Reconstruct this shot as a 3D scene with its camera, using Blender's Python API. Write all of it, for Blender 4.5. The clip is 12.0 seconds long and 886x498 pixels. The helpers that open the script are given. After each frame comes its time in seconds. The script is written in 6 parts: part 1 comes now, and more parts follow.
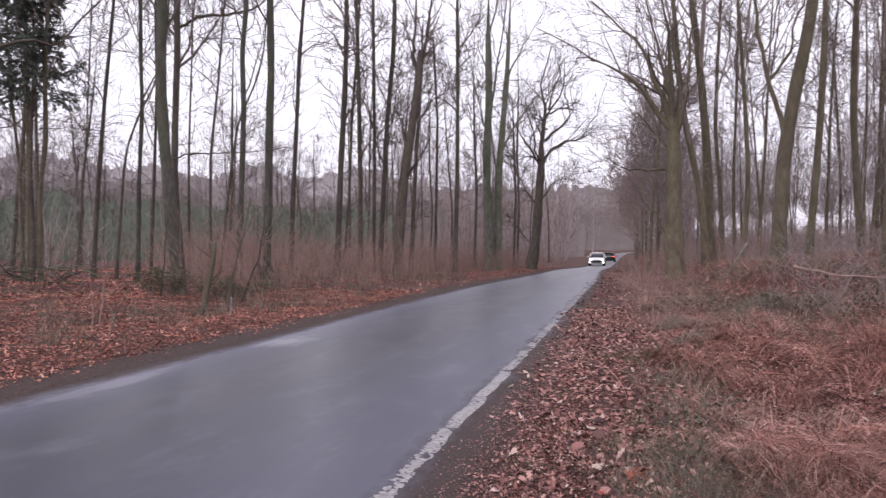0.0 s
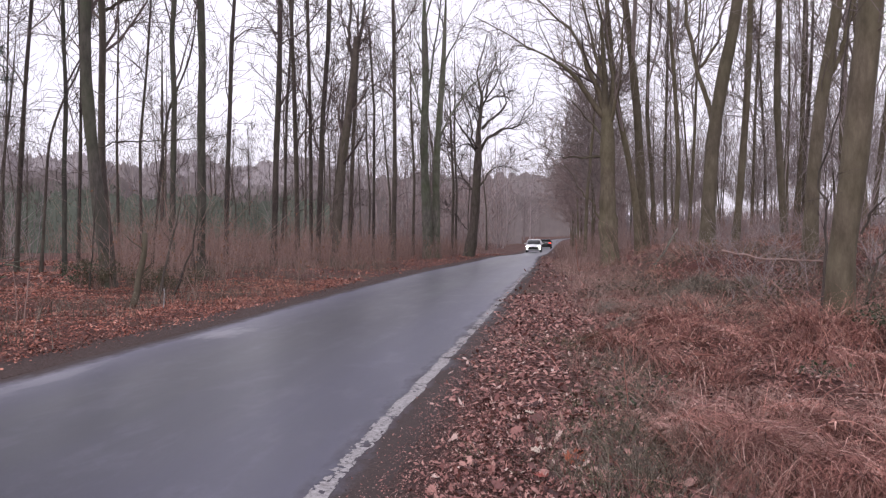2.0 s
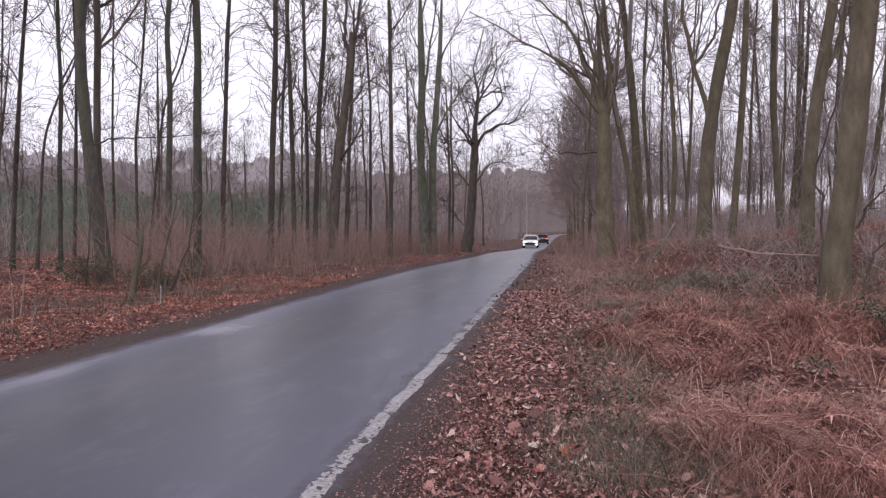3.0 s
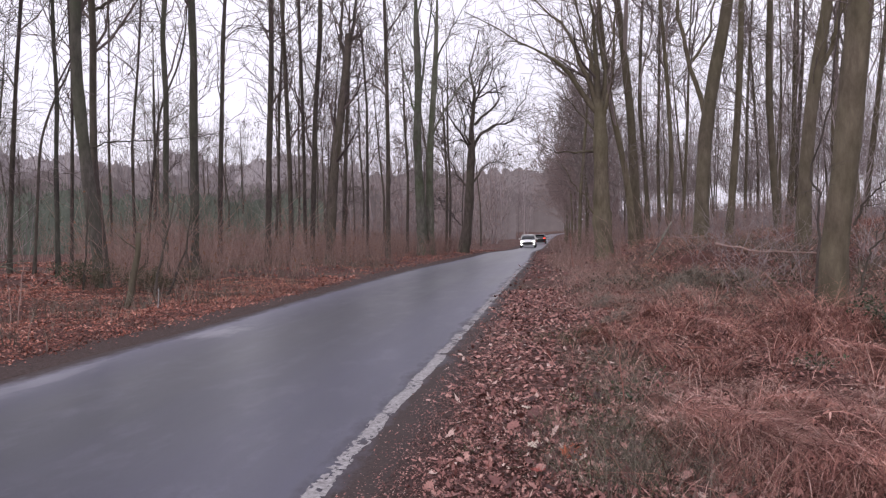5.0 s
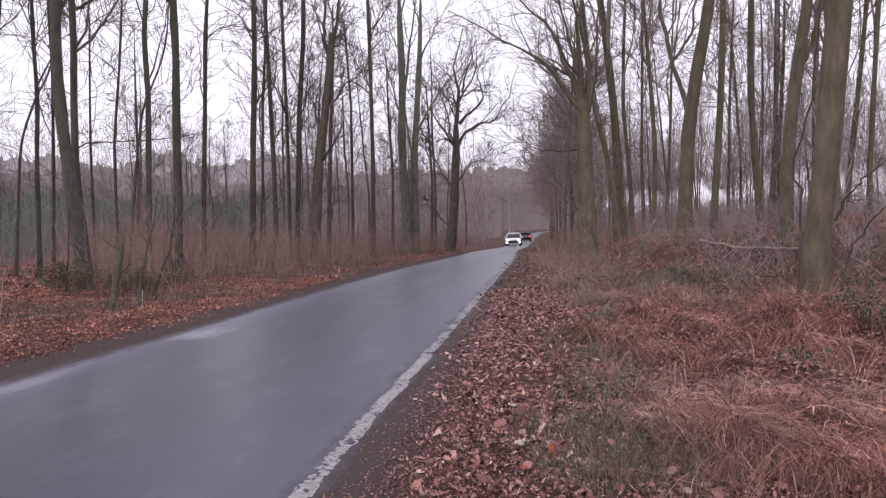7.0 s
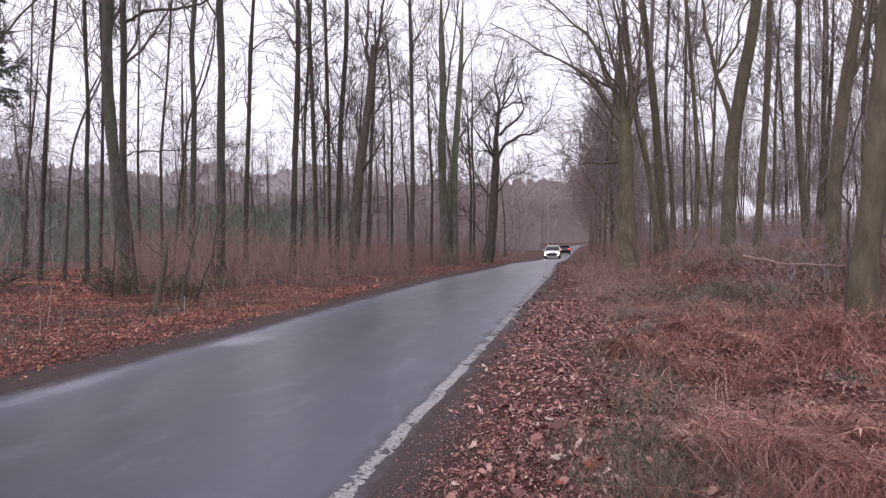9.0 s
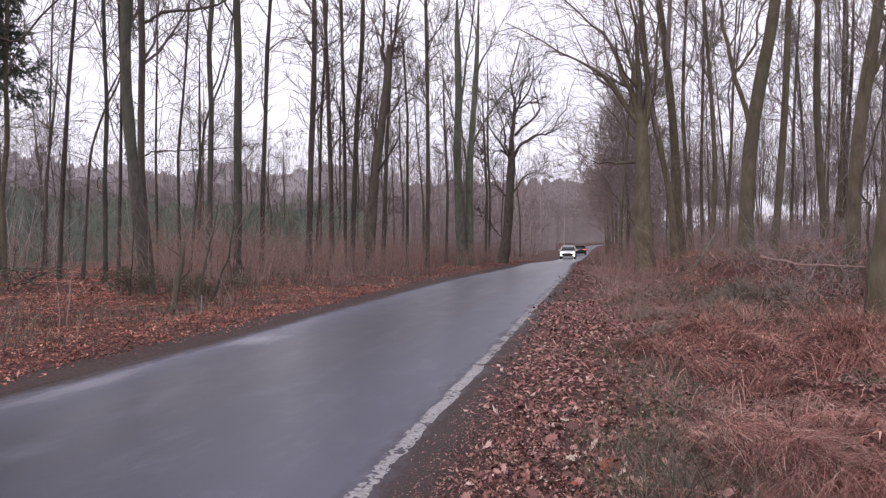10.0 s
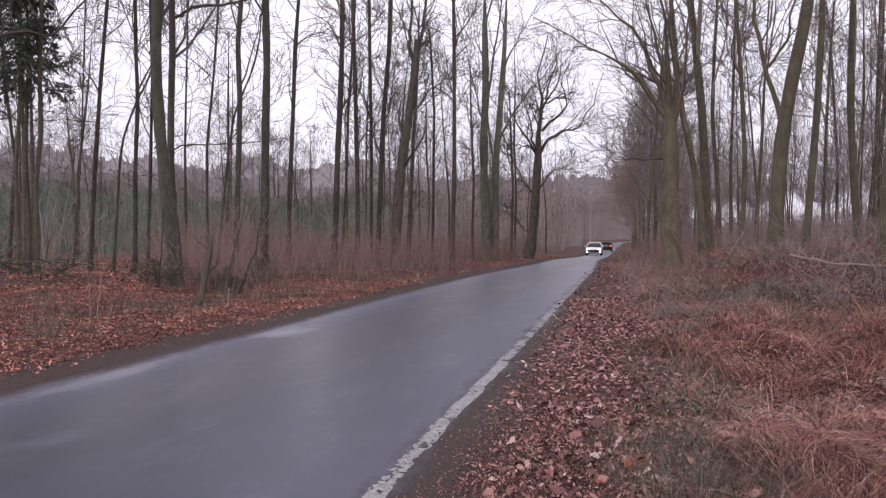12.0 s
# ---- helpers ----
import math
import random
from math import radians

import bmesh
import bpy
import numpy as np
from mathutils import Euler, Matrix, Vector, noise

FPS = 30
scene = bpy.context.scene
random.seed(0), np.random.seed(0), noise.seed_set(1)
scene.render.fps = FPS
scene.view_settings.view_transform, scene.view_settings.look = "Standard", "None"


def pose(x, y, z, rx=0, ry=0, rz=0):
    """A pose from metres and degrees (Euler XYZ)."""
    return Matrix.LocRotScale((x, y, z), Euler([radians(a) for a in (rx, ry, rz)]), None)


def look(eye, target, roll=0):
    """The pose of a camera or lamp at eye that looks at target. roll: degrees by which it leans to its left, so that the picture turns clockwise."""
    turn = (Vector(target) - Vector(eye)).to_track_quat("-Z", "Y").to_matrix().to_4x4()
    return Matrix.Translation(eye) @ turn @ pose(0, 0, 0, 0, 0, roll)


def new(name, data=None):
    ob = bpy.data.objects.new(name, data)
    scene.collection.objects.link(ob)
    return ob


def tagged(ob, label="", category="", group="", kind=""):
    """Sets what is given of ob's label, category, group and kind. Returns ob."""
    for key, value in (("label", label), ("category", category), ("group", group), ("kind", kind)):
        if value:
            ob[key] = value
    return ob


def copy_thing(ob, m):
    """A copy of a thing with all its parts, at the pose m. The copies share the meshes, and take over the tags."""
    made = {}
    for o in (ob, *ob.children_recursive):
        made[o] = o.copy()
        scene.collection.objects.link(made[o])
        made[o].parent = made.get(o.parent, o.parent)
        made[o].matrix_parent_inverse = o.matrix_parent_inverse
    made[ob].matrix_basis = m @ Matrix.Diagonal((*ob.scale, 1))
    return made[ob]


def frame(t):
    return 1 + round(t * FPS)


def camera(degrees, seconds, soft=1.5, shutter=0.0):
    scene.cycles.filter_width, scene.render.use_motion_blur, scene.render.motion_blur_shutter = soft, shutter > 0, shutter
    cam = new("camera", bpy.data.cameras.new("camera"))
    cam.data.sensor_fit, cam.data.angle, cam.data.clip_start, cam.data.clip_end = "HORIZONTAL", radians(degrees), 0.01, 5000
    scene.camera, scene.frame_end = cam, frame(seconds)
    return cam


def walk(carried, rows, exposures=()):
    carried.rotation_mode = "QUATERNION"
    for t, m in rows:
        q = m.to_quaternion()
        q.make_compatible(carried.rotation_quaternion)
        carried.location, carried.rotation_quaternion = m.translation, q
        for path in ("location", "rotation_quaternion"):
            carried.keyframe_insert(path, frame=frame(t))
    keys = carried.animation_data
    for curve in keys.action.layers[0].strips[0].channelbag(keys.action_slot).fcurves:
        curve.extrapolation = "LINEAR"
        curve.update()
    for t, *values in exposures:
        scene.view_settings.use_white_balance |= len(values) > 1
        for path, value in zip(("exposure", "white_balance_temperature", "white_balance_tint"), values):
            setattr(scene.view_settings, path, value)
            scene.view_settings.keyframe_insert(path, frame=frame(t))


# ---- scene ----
# the camera: a hand-held pan from one standpoint on the verge, 1.42 m over the road
EYE = 1.42
PITCH, HEADING = -1.273, -13.74
cam = camera(60.0, 12.0, soft=1.25, shutter=0.5)
# seconds, turn to the right, tilt up, lean to the left (degrees)
TURNS = [
    (0.0, 0.341, 1.111, 0.350),
    (0.5, 2.774, 0.919, 0.517),
    (1.0, 4.110, 0.636, 0.220),
    (1.5, 4.948, 0.469, 0.120),
    (2.0, 4.940, 0.223, -0.238),
    (2.5, 4.998, -0.001, -0.356),
    (3.0, 5.182, -0.084, -0.420),
    (5.0, 5.366, -0.049, -0.936),
    (5.5, 5.841, -0.252, -1.177),
    (6.0, 6.124, -0.246, -1.291),
    (6.5, 6.261, -0.275, -1.372),
    (7.0, 6.457, -0.156, -1.394),
    (7.5, 6.787, 0.084, -1.611),
    (9.5, 2.679, 0.801, -0.406),
    (10.0, 2.443, 0.744, -0.442),
    (10.5, 1.969, 0.648, -0.098),
    (11.0, 1.311, 0.517, -0.235),
    (11.5, 0.712, 0.435, 0.080),
    (12.0, 0.540, 0.387, 0.073),
]
walk(cam, [(t, pose(0, 0, EYE, 90 + PITCH + up, -lean, -(HEADING + turn))) for t, turn, up, lean in TURNS],
     exposures=[(0.0, 0.27), (0.5, 0.24), (1.0, 0.20), (2.0, 0.14), (3.0, 0.08), (5.0, 0.05), (6.5, 0.05), (7.5, 0.18), (9.5, 0.12), (10.5, 0.08), (12.0, 0.03)])

# overcast winter afternoon: a bright even cloud cover and a weak, wide sun behind it
world = bpy.data.worlds.new("overcast_sky")
scene.world = world
world.use_nodes = True
wn, wl = world.node_tree.nodes, world.node_tree.links
wn.clear()
sky = wn.new("ShaderNodeTexSky")
sky.sky_type = "NISHITA"
sky.sun_disc = False
sky.sun_elevation, sky.sun_rotation = radians(28), radians(200)
sky.air_density, sky.dust_density = 1.0, 4.0
grey = wn.new("ShaderNodeHueSaturation")
grey.inputs["Saturation"].default_value = 0.3
cloud_noise = wn.new("ShaderNodeTexNoise")
cloud_noise.inputs["Scale"].default_value = 2.2
cloud_noise.inputs["Detail"].default_value = 4
cloud = wn.new("ShaderNodeValToRGB")
cloud.color_ramp.elements[0].position, cloud.color_ramp.elements[1].position = 0.3, 0.75
cloud.color_ramp.elements[0].color = (8.2, 7.8, 9.1, 1)
cloud.color_ramp.elements[1].color = (10.4, 9.95, 11.2, 1)
blend = wn.new("ShaderNodeMix")
blend.data_type = "RGBA"
blend.inputs[0].default_value = 0.88
# an overcast sky is brighter overhead than low down
where = wn.new("ShaderNodeTexCoord")
split = wn.new("ShaderNodeSeparateXYZ")
rise = wn.new("ShaderNodeValToRGB")
rise.color_ramp.elements.new(0.3)
for el, (p, c) in zip(rise.color_ramp.elements, ((0.0, 0.86), (0.3, 0.92), (1.0, 1.0))):
    el.position, el.color = p, (c, c, c, 1)
shade = wn.new("ShaderNodeMix")
shade.data_type, shade.blend_type = "RGBA", "MULTIPLY"
shade.inputs[0].default_value = 1.0
wl.new(where.outputs["Generated"], split.inputs[0])
wl.new(split.outputs["Z"], rise.inputs[0])
wl.new(rise.outputs[0], shade.inputs[7])
back = wn.new("ShaderNodeBackground")
back.inputs["Strength"].default_value = 0.136
wout = wn.new("ShaderNodeOutputWorld")
wl.new(sky.outputs[0], grey.inputs["Color"])
wl.new(cloud_noise.outputs["Fac"], cloud.inputs[0])
wl.new(grey.outputs[0], blend.inputs[6])
wl.new(cloud.outputs[0], blend.inputs[7])
wl.new(blend.outputs[2], shade.inputs[6])
wl.new(shade.outputs[2], back.inputs["Color"])
wl.new(back.outputs[0], wout.inputs[0])
sun = new("sun", bpy.data.lights.new("sun", "SUN"))
sun.data.energy, sun.data.angle, sun.data.color = 0.6, radians(40), (1.0, 0.96, 0.92)
sun.matrix_world = look((0, 0, 60), (Vector((0, 0, 60)) - Vector((math.sin(radians(200)) * math.cos(radians(28)), math.cos(radians(200)) * math.cos(radians(28)), math.sin(radians(28))))))

# ---- materials ----
def material(name, rough=0.8, metal=0.0, spec=0.5):
    m = bpy.data.materials.new(name)
    m.use_nodes = True
    b = m.node_tree.nodes["Principled BSDF"]
    b.inputs["Roughness"].default_value = rough
    b.inputs["Metallic"].default_value = metal
    b.inputs["Specular IOR Level"].default_value = spec
    return m, m.node_tree.nodes, m.node_tree.links, b


def ramp(nodes, *stops):
    r = nodes.new("ShaderNodeValToRGB")
    e = r.color_ramp.elements
    while len(e) < len(stops):
        e.new(0.5)
    for el, (p, c) in zip(e, stops):
        el.position, el.color = p, (*c, 1)
    return r


def noise_tex(nodes, links, scale, detail=4, rough=0.6, stretch=None, coord="Object"):
    tc = nodes.new("ShaderNodeTexCoord")
    n = nodes.new("ShaderNodeTexNoise")
    n.inputs["Scale"].default_value, n.inputs["Detail"].default_value, n.inputs["Roughness"].default_value = scale, detail, rough
    if stretch:
        mp = nodes.new("ShaderNodeMapping")
        mp.inputs["Scale"].default_value = stretch
        links.new(tc.outputs[coord], mp.inputs[0])
        links.new(mp.outputs[0], n.inputs["Vector"])
    else:
        links.new(tc.outputs[coord], n.inputs["Vector"])
    return n


def mixed(nodes, links, fac, a, b, kind="MIX"):
    """Mix of two colours; fac, a and b are sockets or values."""
    m = nodes.new("ShaderNodeMix")
    m.data_type, m.blend_type = "RGBA", kind
    for k, v in ((0, fac), (6, a), (7, b)):
        if isinstance(v, float):
            m.inputs[k].default_value = v
        elif isinstance(v, tuple):
            m.inputs[k].default_value = (*v, 1)
        else:
            links.new(v, m.inputs[k])
    return m.outputs[2]


def bumped(nodes, links, bsdf, height, strength=0.4, distance=0.02):
    b = nodes.new("ShaderNodeBump")
    b.inputs["Strength"].default_value, b.inputs["Distance"].default_value = strength, distance
    links.new(height, b.inputs["Height"])
    links.new(b.outputs[0], bsdf.inputs["Normal"])


def bark_material(name, dark, light, algae, algae_amount, grain=9.0):
    m, n, l, b = material(name, 0.9, spec=0.2)
    fine = noise_tex(n, l, grain, 7, 0.75, (1.0, 1.0, 0.28), "Object")
    col = ramp(n, (0.32, dark), (0.68, light))
    l.new(fine.outputs["Fac"], col.inputs[0])
    patch = noise_tex(n, l, 0.9, 4, 0.6, (1, 1, 0.5))
    pr = ramp(n, (0.5 - algae_amount * 0.25, (0, 0, 0)), (0.78 - algae_amount * 0.2, (1, 1, 1)))
    l.new(patch.outputs["Fac"], pr.inputs[0])
    c1 = mixed(n, l, pr.outputs[0], col.outputs[0], algae)
    stain = noise_tex(n, l, 4.2, 6, 0.7, (1.0, 1.0, 0.5))
    sr = ramp(n, (0.34, (0.72, 0.71, 0.70)), (0.60, (1.10, 1.10, 1.10)))
    l.new(stain.outputs["Fac"], sr.inputs[0])
    c1 = mixed(n, l, 1.0, c1, sr.outputs[0], "MULTIPLY")
    info = n.new("ShaderNodeObjectInfo")
    rr = ramp(n, (0.0, (0.8, 0.78, 0.78)), (1.0, (1.16, 1.12, 1.06)))
    l.new(info.outputs["Random"], rr.inputs[0])
    c2 = mixed(n, l, 1.0, c1, rr.outputs[0], "MULTIPLY")
    l.new(c2, b.inputs["Base Color"])
    bumped(n, l, b, fine.outputs["Fac"], 0.6, 0.03)
    return m


def island_material(name, stops, rough=0.75, spec=0.25, fine=0.0, clump=0.0):
    """Colour by piece, for leaves, needles and blades joined in one mesh."""
    m, n, l, b = material(name, rough, spec=spec)
    geo = n.new("ShaderNodeNewGeometry")
    r = ramp(n, *stops)
    l.new(geo.outputs["Random Per Island"], r.inputs[0])
    out = r.outputs[0]
    if fine:
        t = noise_tex(n, l, fine, 3)
        tr = ramp(n, (0.3, (0.7, 0.7, 0.7)), (0.7, (1.2, 1.2, 1.2)))
        l.new(t.outputs["Fac"], tr.inputs[0])
        out = mixed(n, l, 1.0, out, tr.outputs[0], "MULTIPLY")
    if clump:
        # plants of one clump are alike, some weathered dark, some bleached
        t = noise_tex(n, l, clump, 3, 0.6)
        tr = ramp(n, (0.34, (0.50, 0.47, 0.46)), (0.50, (0.95, 0.95, 0.95)), (0.66, (1.38, 1.36, 1.34)))
        l.new(t.outputs["Fac"], tr.inputs[0])
        out = mixed(n, l, 1.0, out, tr.outputs[0], "MULTIPLY")
    l.new(out, b.inputs["Base Color"])
    return m


BARK = bark_material("bark_grey_brown", (0.045, 0.038, 0.037), (0.128, 0.108, 0.103), (0.104, 0.096, 0.074), 0.45)
BARK_BEECH = bark_material("bark_smooth_greenish", (0.084, 0.070, 0.056), (0.170, 0.146, 0.114), (0.122, 0.112, 0.074), 0.45, 7.0)
BARK_OAK = bark_material("bark_oak_dark", (0.052, 0.043, 0.042), (0.135, 0.114, 0.106), (0.100, 0.096, 0.074), 0.2, 8.0)
BARK_ALGAE = bark_material("bark_algae_green", (0.050, 0.047, 0.045), (0.128, 0.120, 0.110), (0.078, 0.086, 0.062), 0.5, 8.0)
BARK_MOSS = bark_material("bark_mossy", (0.090, 0.086, 0.080), (0.235, 0.228, 0.205), (0.105, 0.128, 0.080), 0.55, 7.0)
TWIG = island_material("twig_brown", ((0.0, (0.070, 0.055, 0.054)), (0.6, (0.135, 0.106, 0.102)), (1.0, (0.185, 0.145, 0.137))), 0.85)
TWIG_BEECH = island_material("twig_grey_brown", ((0.0, (0.100, 0.080, 0.077)), (0.6, (0.185, 0.150, 0.143)), (1.0, (0.250, 0.205, 0.194))), 0.85)
TWIG_OAK = island_material("twig_oak_dark", ((0.0, (0.040, 0.032, 0.032)), (1.0, (0.115, 0.092, 0.088))), 0.85)
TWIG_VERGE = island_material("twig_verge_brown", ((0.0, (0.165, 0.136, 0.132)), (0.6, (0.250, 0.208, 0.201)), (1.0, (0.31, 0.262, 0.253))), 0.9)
# far twigs are painted paler, as if seen through haze
TWIG_FAR_HAZED = island_material("twig_far_hazed", ((0.0, (0.20, 0.162, 0.166)), (0.6, (0.315, 0.262, 0.264)), (1.0, (0.39, 0.328, 0.325))), 0.9)
SHRUB = island_material("shrub_stem_reddish", ((0.0, (0.172, 0.110, 0.098)), (0.5, (0.285, 0.188, 0.166)), (1.0, (0.385, 0.275, 0.242))), 0.85)
LEAF = island_material("dead_oak_leaf", ((0.0, (0.036, 0.016, 0.016)), (0.36, (0.172, 0.070, 0.063)), (0.66, (0.345, 0.158, 0.136)), (0.92, (0.46, 0.255, 0.215)), (1.0, (0.56, 0.43, 0.38))), 0.6, 0.35, 60)
LEAF_RUST = island_material("dead_beech_leaf", ((0.0, (0.070, 0.026, 0.020)), (0.4, (0.290, 0.098, 0.069)), (0.78, (0.425, 0.172, 0.126)), (1.0, (0.54, 0.32, 0.26))), 0.7, 0.3, 60, clump=0.9)
# air haze is put into the colour of these distant twig masses
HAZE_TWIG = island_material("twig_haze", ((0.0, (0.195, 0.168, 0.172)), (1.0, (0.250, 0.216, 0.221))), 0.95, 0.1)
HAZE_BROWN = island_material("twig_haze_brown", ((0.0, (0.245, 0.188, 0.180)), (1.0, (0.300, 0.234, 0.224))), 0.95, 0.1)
DRY_LEAF = island_material("dry_hanging_leaf", ((0.0, (0.15, 0.065, 0.035)), (1.0, (0.28, 0.14, 0.075))), 0.75)
BRACKEN = island_material("dead_bracken", ((0.0, (0.060, 0.026, 0.023)), (0.5, (0.250, 0.106, 0.088)), (0.85, (0.46, 0.228, 0.186)), (1.0, (0.64, 0.43, 0.37))), 0.8, clump=2.4)
FRESH = island_material("short_green_grass", ((0.0, (0.060, 0.066, 0.040)), (0.6, (0.120, 0.128, 0.076)), (1.0, (0.20, 0.19, 0.13))), 0.7)
GREEN = island_material("bramble_leaf_green", ((0.0, (0.022, 0.038, 0.020)), (0.6, (0.045, 0.066, 0.034)), (1.0, (0.090, 0.105, 0.058))), 0.55, 0.4)
STRAW = island_material("pale_dead_grass", ((0.0, (0.14, 0.073, 0.062)), (0.5, (0.31, 0.170, 0.143)), (1.0, (0.54, 0.37, 0.32))), 0.8, clump=2.9)
GREY_STALK = island_material("grey_green_stalks", ((0.0, (0.075, 0.062, 0.048)), (0.6, (0.160, 0.130, 0.105)), (1.0, (0.28, 0.236, 0.20))), 0.8)
OLIVE = island_material("olive_bramble_leaf", ((0.0, (0.045, 0.043, 0.026)), (0.6, (0.090, 0.080, 0.050)), (1.0, (0.15, 0.115, 0.078))), 0.7)
NEEDLE = island_material("spruce_needle", ((0.0, (0.046, 0.058, 0.048)), (1.0, (0.098, 0.118, 0.094))), 0.65, 0.35)
# green lifted and evened out in colour to stand for distance haze
HEDGE = island_material("far_green_growth", ((0.0, (0.098, 0.112, 0.086)), (1.0, (0.130, 0.145, 0.111))), 0.9, 0.1)


def ground_material():
    m, n, l, b = material("forest_soil", 0.9, spec=0.2)
    big = noise_tex(n, l, 0.35, 5)
    fine = noise_tex(n, l, 24.0, 6, 0.7)
    mid = noise_tex(n, l, 3.0, 4)
    a = ramp(n, (0.3, (0.036, 0.017, 0.016)), (0.55, (0.118, 0.054, 0.047)), (0.75, (0.235, 0.120, 0.102)))
    l.new(fine.outputs["Fac"], a.inputs[0])
    g = ramp(n, (0.3, (0.080, 0.058, 0.045)), (0.7, (0.155, 0.112, 0.085)))
    l.new(fine.outputs["Fac"], g.inputs[0])
    gm = ramp(n, (0.48, (0, 0, 0)), (0.66, (1, 1, 1)))
    l.new(big.outputs["Fac"], gm.inputs[0])
    c = mixed(n, l, gm.outputs[0], a.outputs[0], g.outputs[0])
    mr = ramp(n, (0.3, (0.7, 0.7, 0.7)), (0.7, (1.15, 1.15, 1.15)))
    l.new(mid.outputs["Fac"], mr.inputs[0])
    c = mixed(n, l, 1.0, c, mr.outputs[0], "MULTIPLY")
    # bare gritty mud along the asphalt: u of the UV map is the distance from the road's middle
    uv = n.new("ShaderNodeUVMap")
    sep = n.new("ShaderNodeSeparateXYZ")
    l.new(uv.outputs[0], sep.inputs[0])
    add = n.new("ShaderNodeMath")
    add.operation = "MULTIPLY_ADD"
    l.new(mid.outputs["Fac"], add.inputs[0])
    add.inputs[1].default_value = -0.10
    l.new(sep.outputs["X"], add.inputs[2])
    near_road = ramp(n, (0.46, (1, 1, 1)), (0.53, (0, 0, 0)))
    l.new(add.outputs[0], near_road.inputs[0])
    mud = ramp(n, (0.3, (0.034, 0.023, 0.022)), (0.55, (0.078, 0.053, 0.049)), (0.75, (0.142, 0.104, 0.098)))
    l.new(fine.outputs["Fac"], mud.inputs[0])
    l.new(mixed(n, l, near_road.outputs[0], c, mud.outputs[0]), b.inputs["Base Color"])
    bumped(n, l, b, fine.outputs["Fac"], 0.8, 0.05)
    return m


def asphalt_material():
    """Damp old asphalt: u of the UV map runs across the road, v along it in tens of metres."""
    m, n, l, b = material("damp_asphalt", 0.5, spec=0.80)
    grain = noise_tex(n, l, 70.0, 4, 0.7)
    patch = noise_tex(n, l, 0.8, 5, 0.6, (1.0, 0.07, 1.0))
    streak = noise_tex(n, l, 2.0, 5, 0.65, (1.0, 0.05, 1.0))
    worn = noise_tex(n, l, 2.2, 6, 0.7, (1.0, 0.45, 1.0))
    uv = n.new("ShaderNodeUVMap")
    sep = n.new("ShaderNodeSeparateXYZ")
    l.new(uv.outputs[0], sep.inputs[0])
    a = ramp(n, (0.2, (0.018, 0.0175, 0.034)), (0.8, (0.037, 0.036, 0.069)))
    l.new(grain.outputs["Fac"], a.inputs[0])
    # wheel tracks darker; paler bands near both edges mix wear and painted sky sheen
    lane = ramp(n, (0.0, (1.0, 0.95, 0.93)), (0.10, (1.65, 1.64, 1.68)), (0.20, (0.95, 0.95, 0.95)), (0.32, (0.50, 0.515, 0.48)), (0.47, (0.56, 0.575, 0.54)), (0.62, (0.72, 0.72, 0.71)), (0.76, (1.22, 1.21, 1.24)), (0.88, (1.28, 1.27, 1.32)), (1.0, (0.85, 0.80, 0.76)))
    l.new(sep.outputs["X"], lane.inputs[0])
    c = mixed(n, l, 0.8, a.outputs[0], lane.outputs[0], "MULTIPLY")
    p = ramp(n, (0.34, (0.87, 0.87, 0.88)), (0.66, (1.13, 1.13, 1.15)))
    l.new(patch.outputs["Fac"], p.inputs[0])
    c = mixed(n, l, 1.0, c, p.outputs[0], "MULTIPLY")
    st = ramp(n, (0.36, (0.87, 0.87, 0.88)), (0.64, (1.11, 1.11, 1.12)))
    l.new(streak.outputs["Fac"], st.inputs[0])
    c = mixed(n, l, 1.0, c, st.outputs[0], "MULTIPLY")
    w = ramp(n, (0.52, (0, 0, 0)), (0.82, (0.5, 0.5, 0.5)))
    l.new(worn.outputs["Fac"], w.inputs[0])
    c = mixed(n, l, w.outputs[0], c, (0.175, 0.172, 0.225))
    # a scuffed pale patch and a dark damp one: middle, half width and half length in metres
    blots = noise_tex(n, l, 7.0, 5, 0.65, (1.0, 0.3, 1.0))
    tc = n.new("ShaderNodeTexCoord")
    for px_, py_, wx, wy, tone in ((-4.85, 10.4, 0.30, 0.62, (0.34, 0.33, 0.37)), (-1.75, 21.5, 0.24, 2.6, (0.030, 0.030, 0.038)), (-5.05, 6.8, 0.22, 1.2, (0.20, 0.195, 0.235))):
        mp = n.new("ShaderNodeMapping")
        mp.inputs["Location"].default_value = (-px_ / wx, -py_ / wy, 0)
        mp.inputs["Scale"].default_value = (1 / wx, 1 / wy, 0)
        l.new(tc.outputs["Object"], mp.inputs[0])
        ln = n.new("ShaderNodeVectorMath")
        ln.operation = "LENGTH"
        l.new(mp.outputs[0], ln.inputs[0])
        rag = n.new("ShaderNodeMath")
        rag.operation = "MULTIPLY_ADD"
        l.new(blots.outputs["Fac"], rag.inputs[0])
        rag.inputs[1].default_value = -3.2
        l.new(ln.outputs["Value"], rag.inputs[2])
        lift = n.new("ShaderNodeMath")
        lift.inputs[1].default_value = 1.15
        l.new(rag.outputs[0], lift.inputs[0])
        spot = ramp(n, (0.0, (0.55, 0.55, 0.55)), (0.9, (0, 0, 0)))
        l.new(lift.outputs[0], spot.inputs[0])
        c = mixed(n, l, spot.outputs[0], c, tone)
    # dirt creeping in from both edges
    far_from_mid = n.new("ShaderNodeMath")
    far_from_mid.operation = "SUBTRACT"
    l.new(sep.outputs["X"], far_from_mid.inputs[0])
    far_from_mid.inputs[1].default_value = 0.485
    size = n.new("ShaderNodeMath")
    size.operation = "ABSOLUTE"
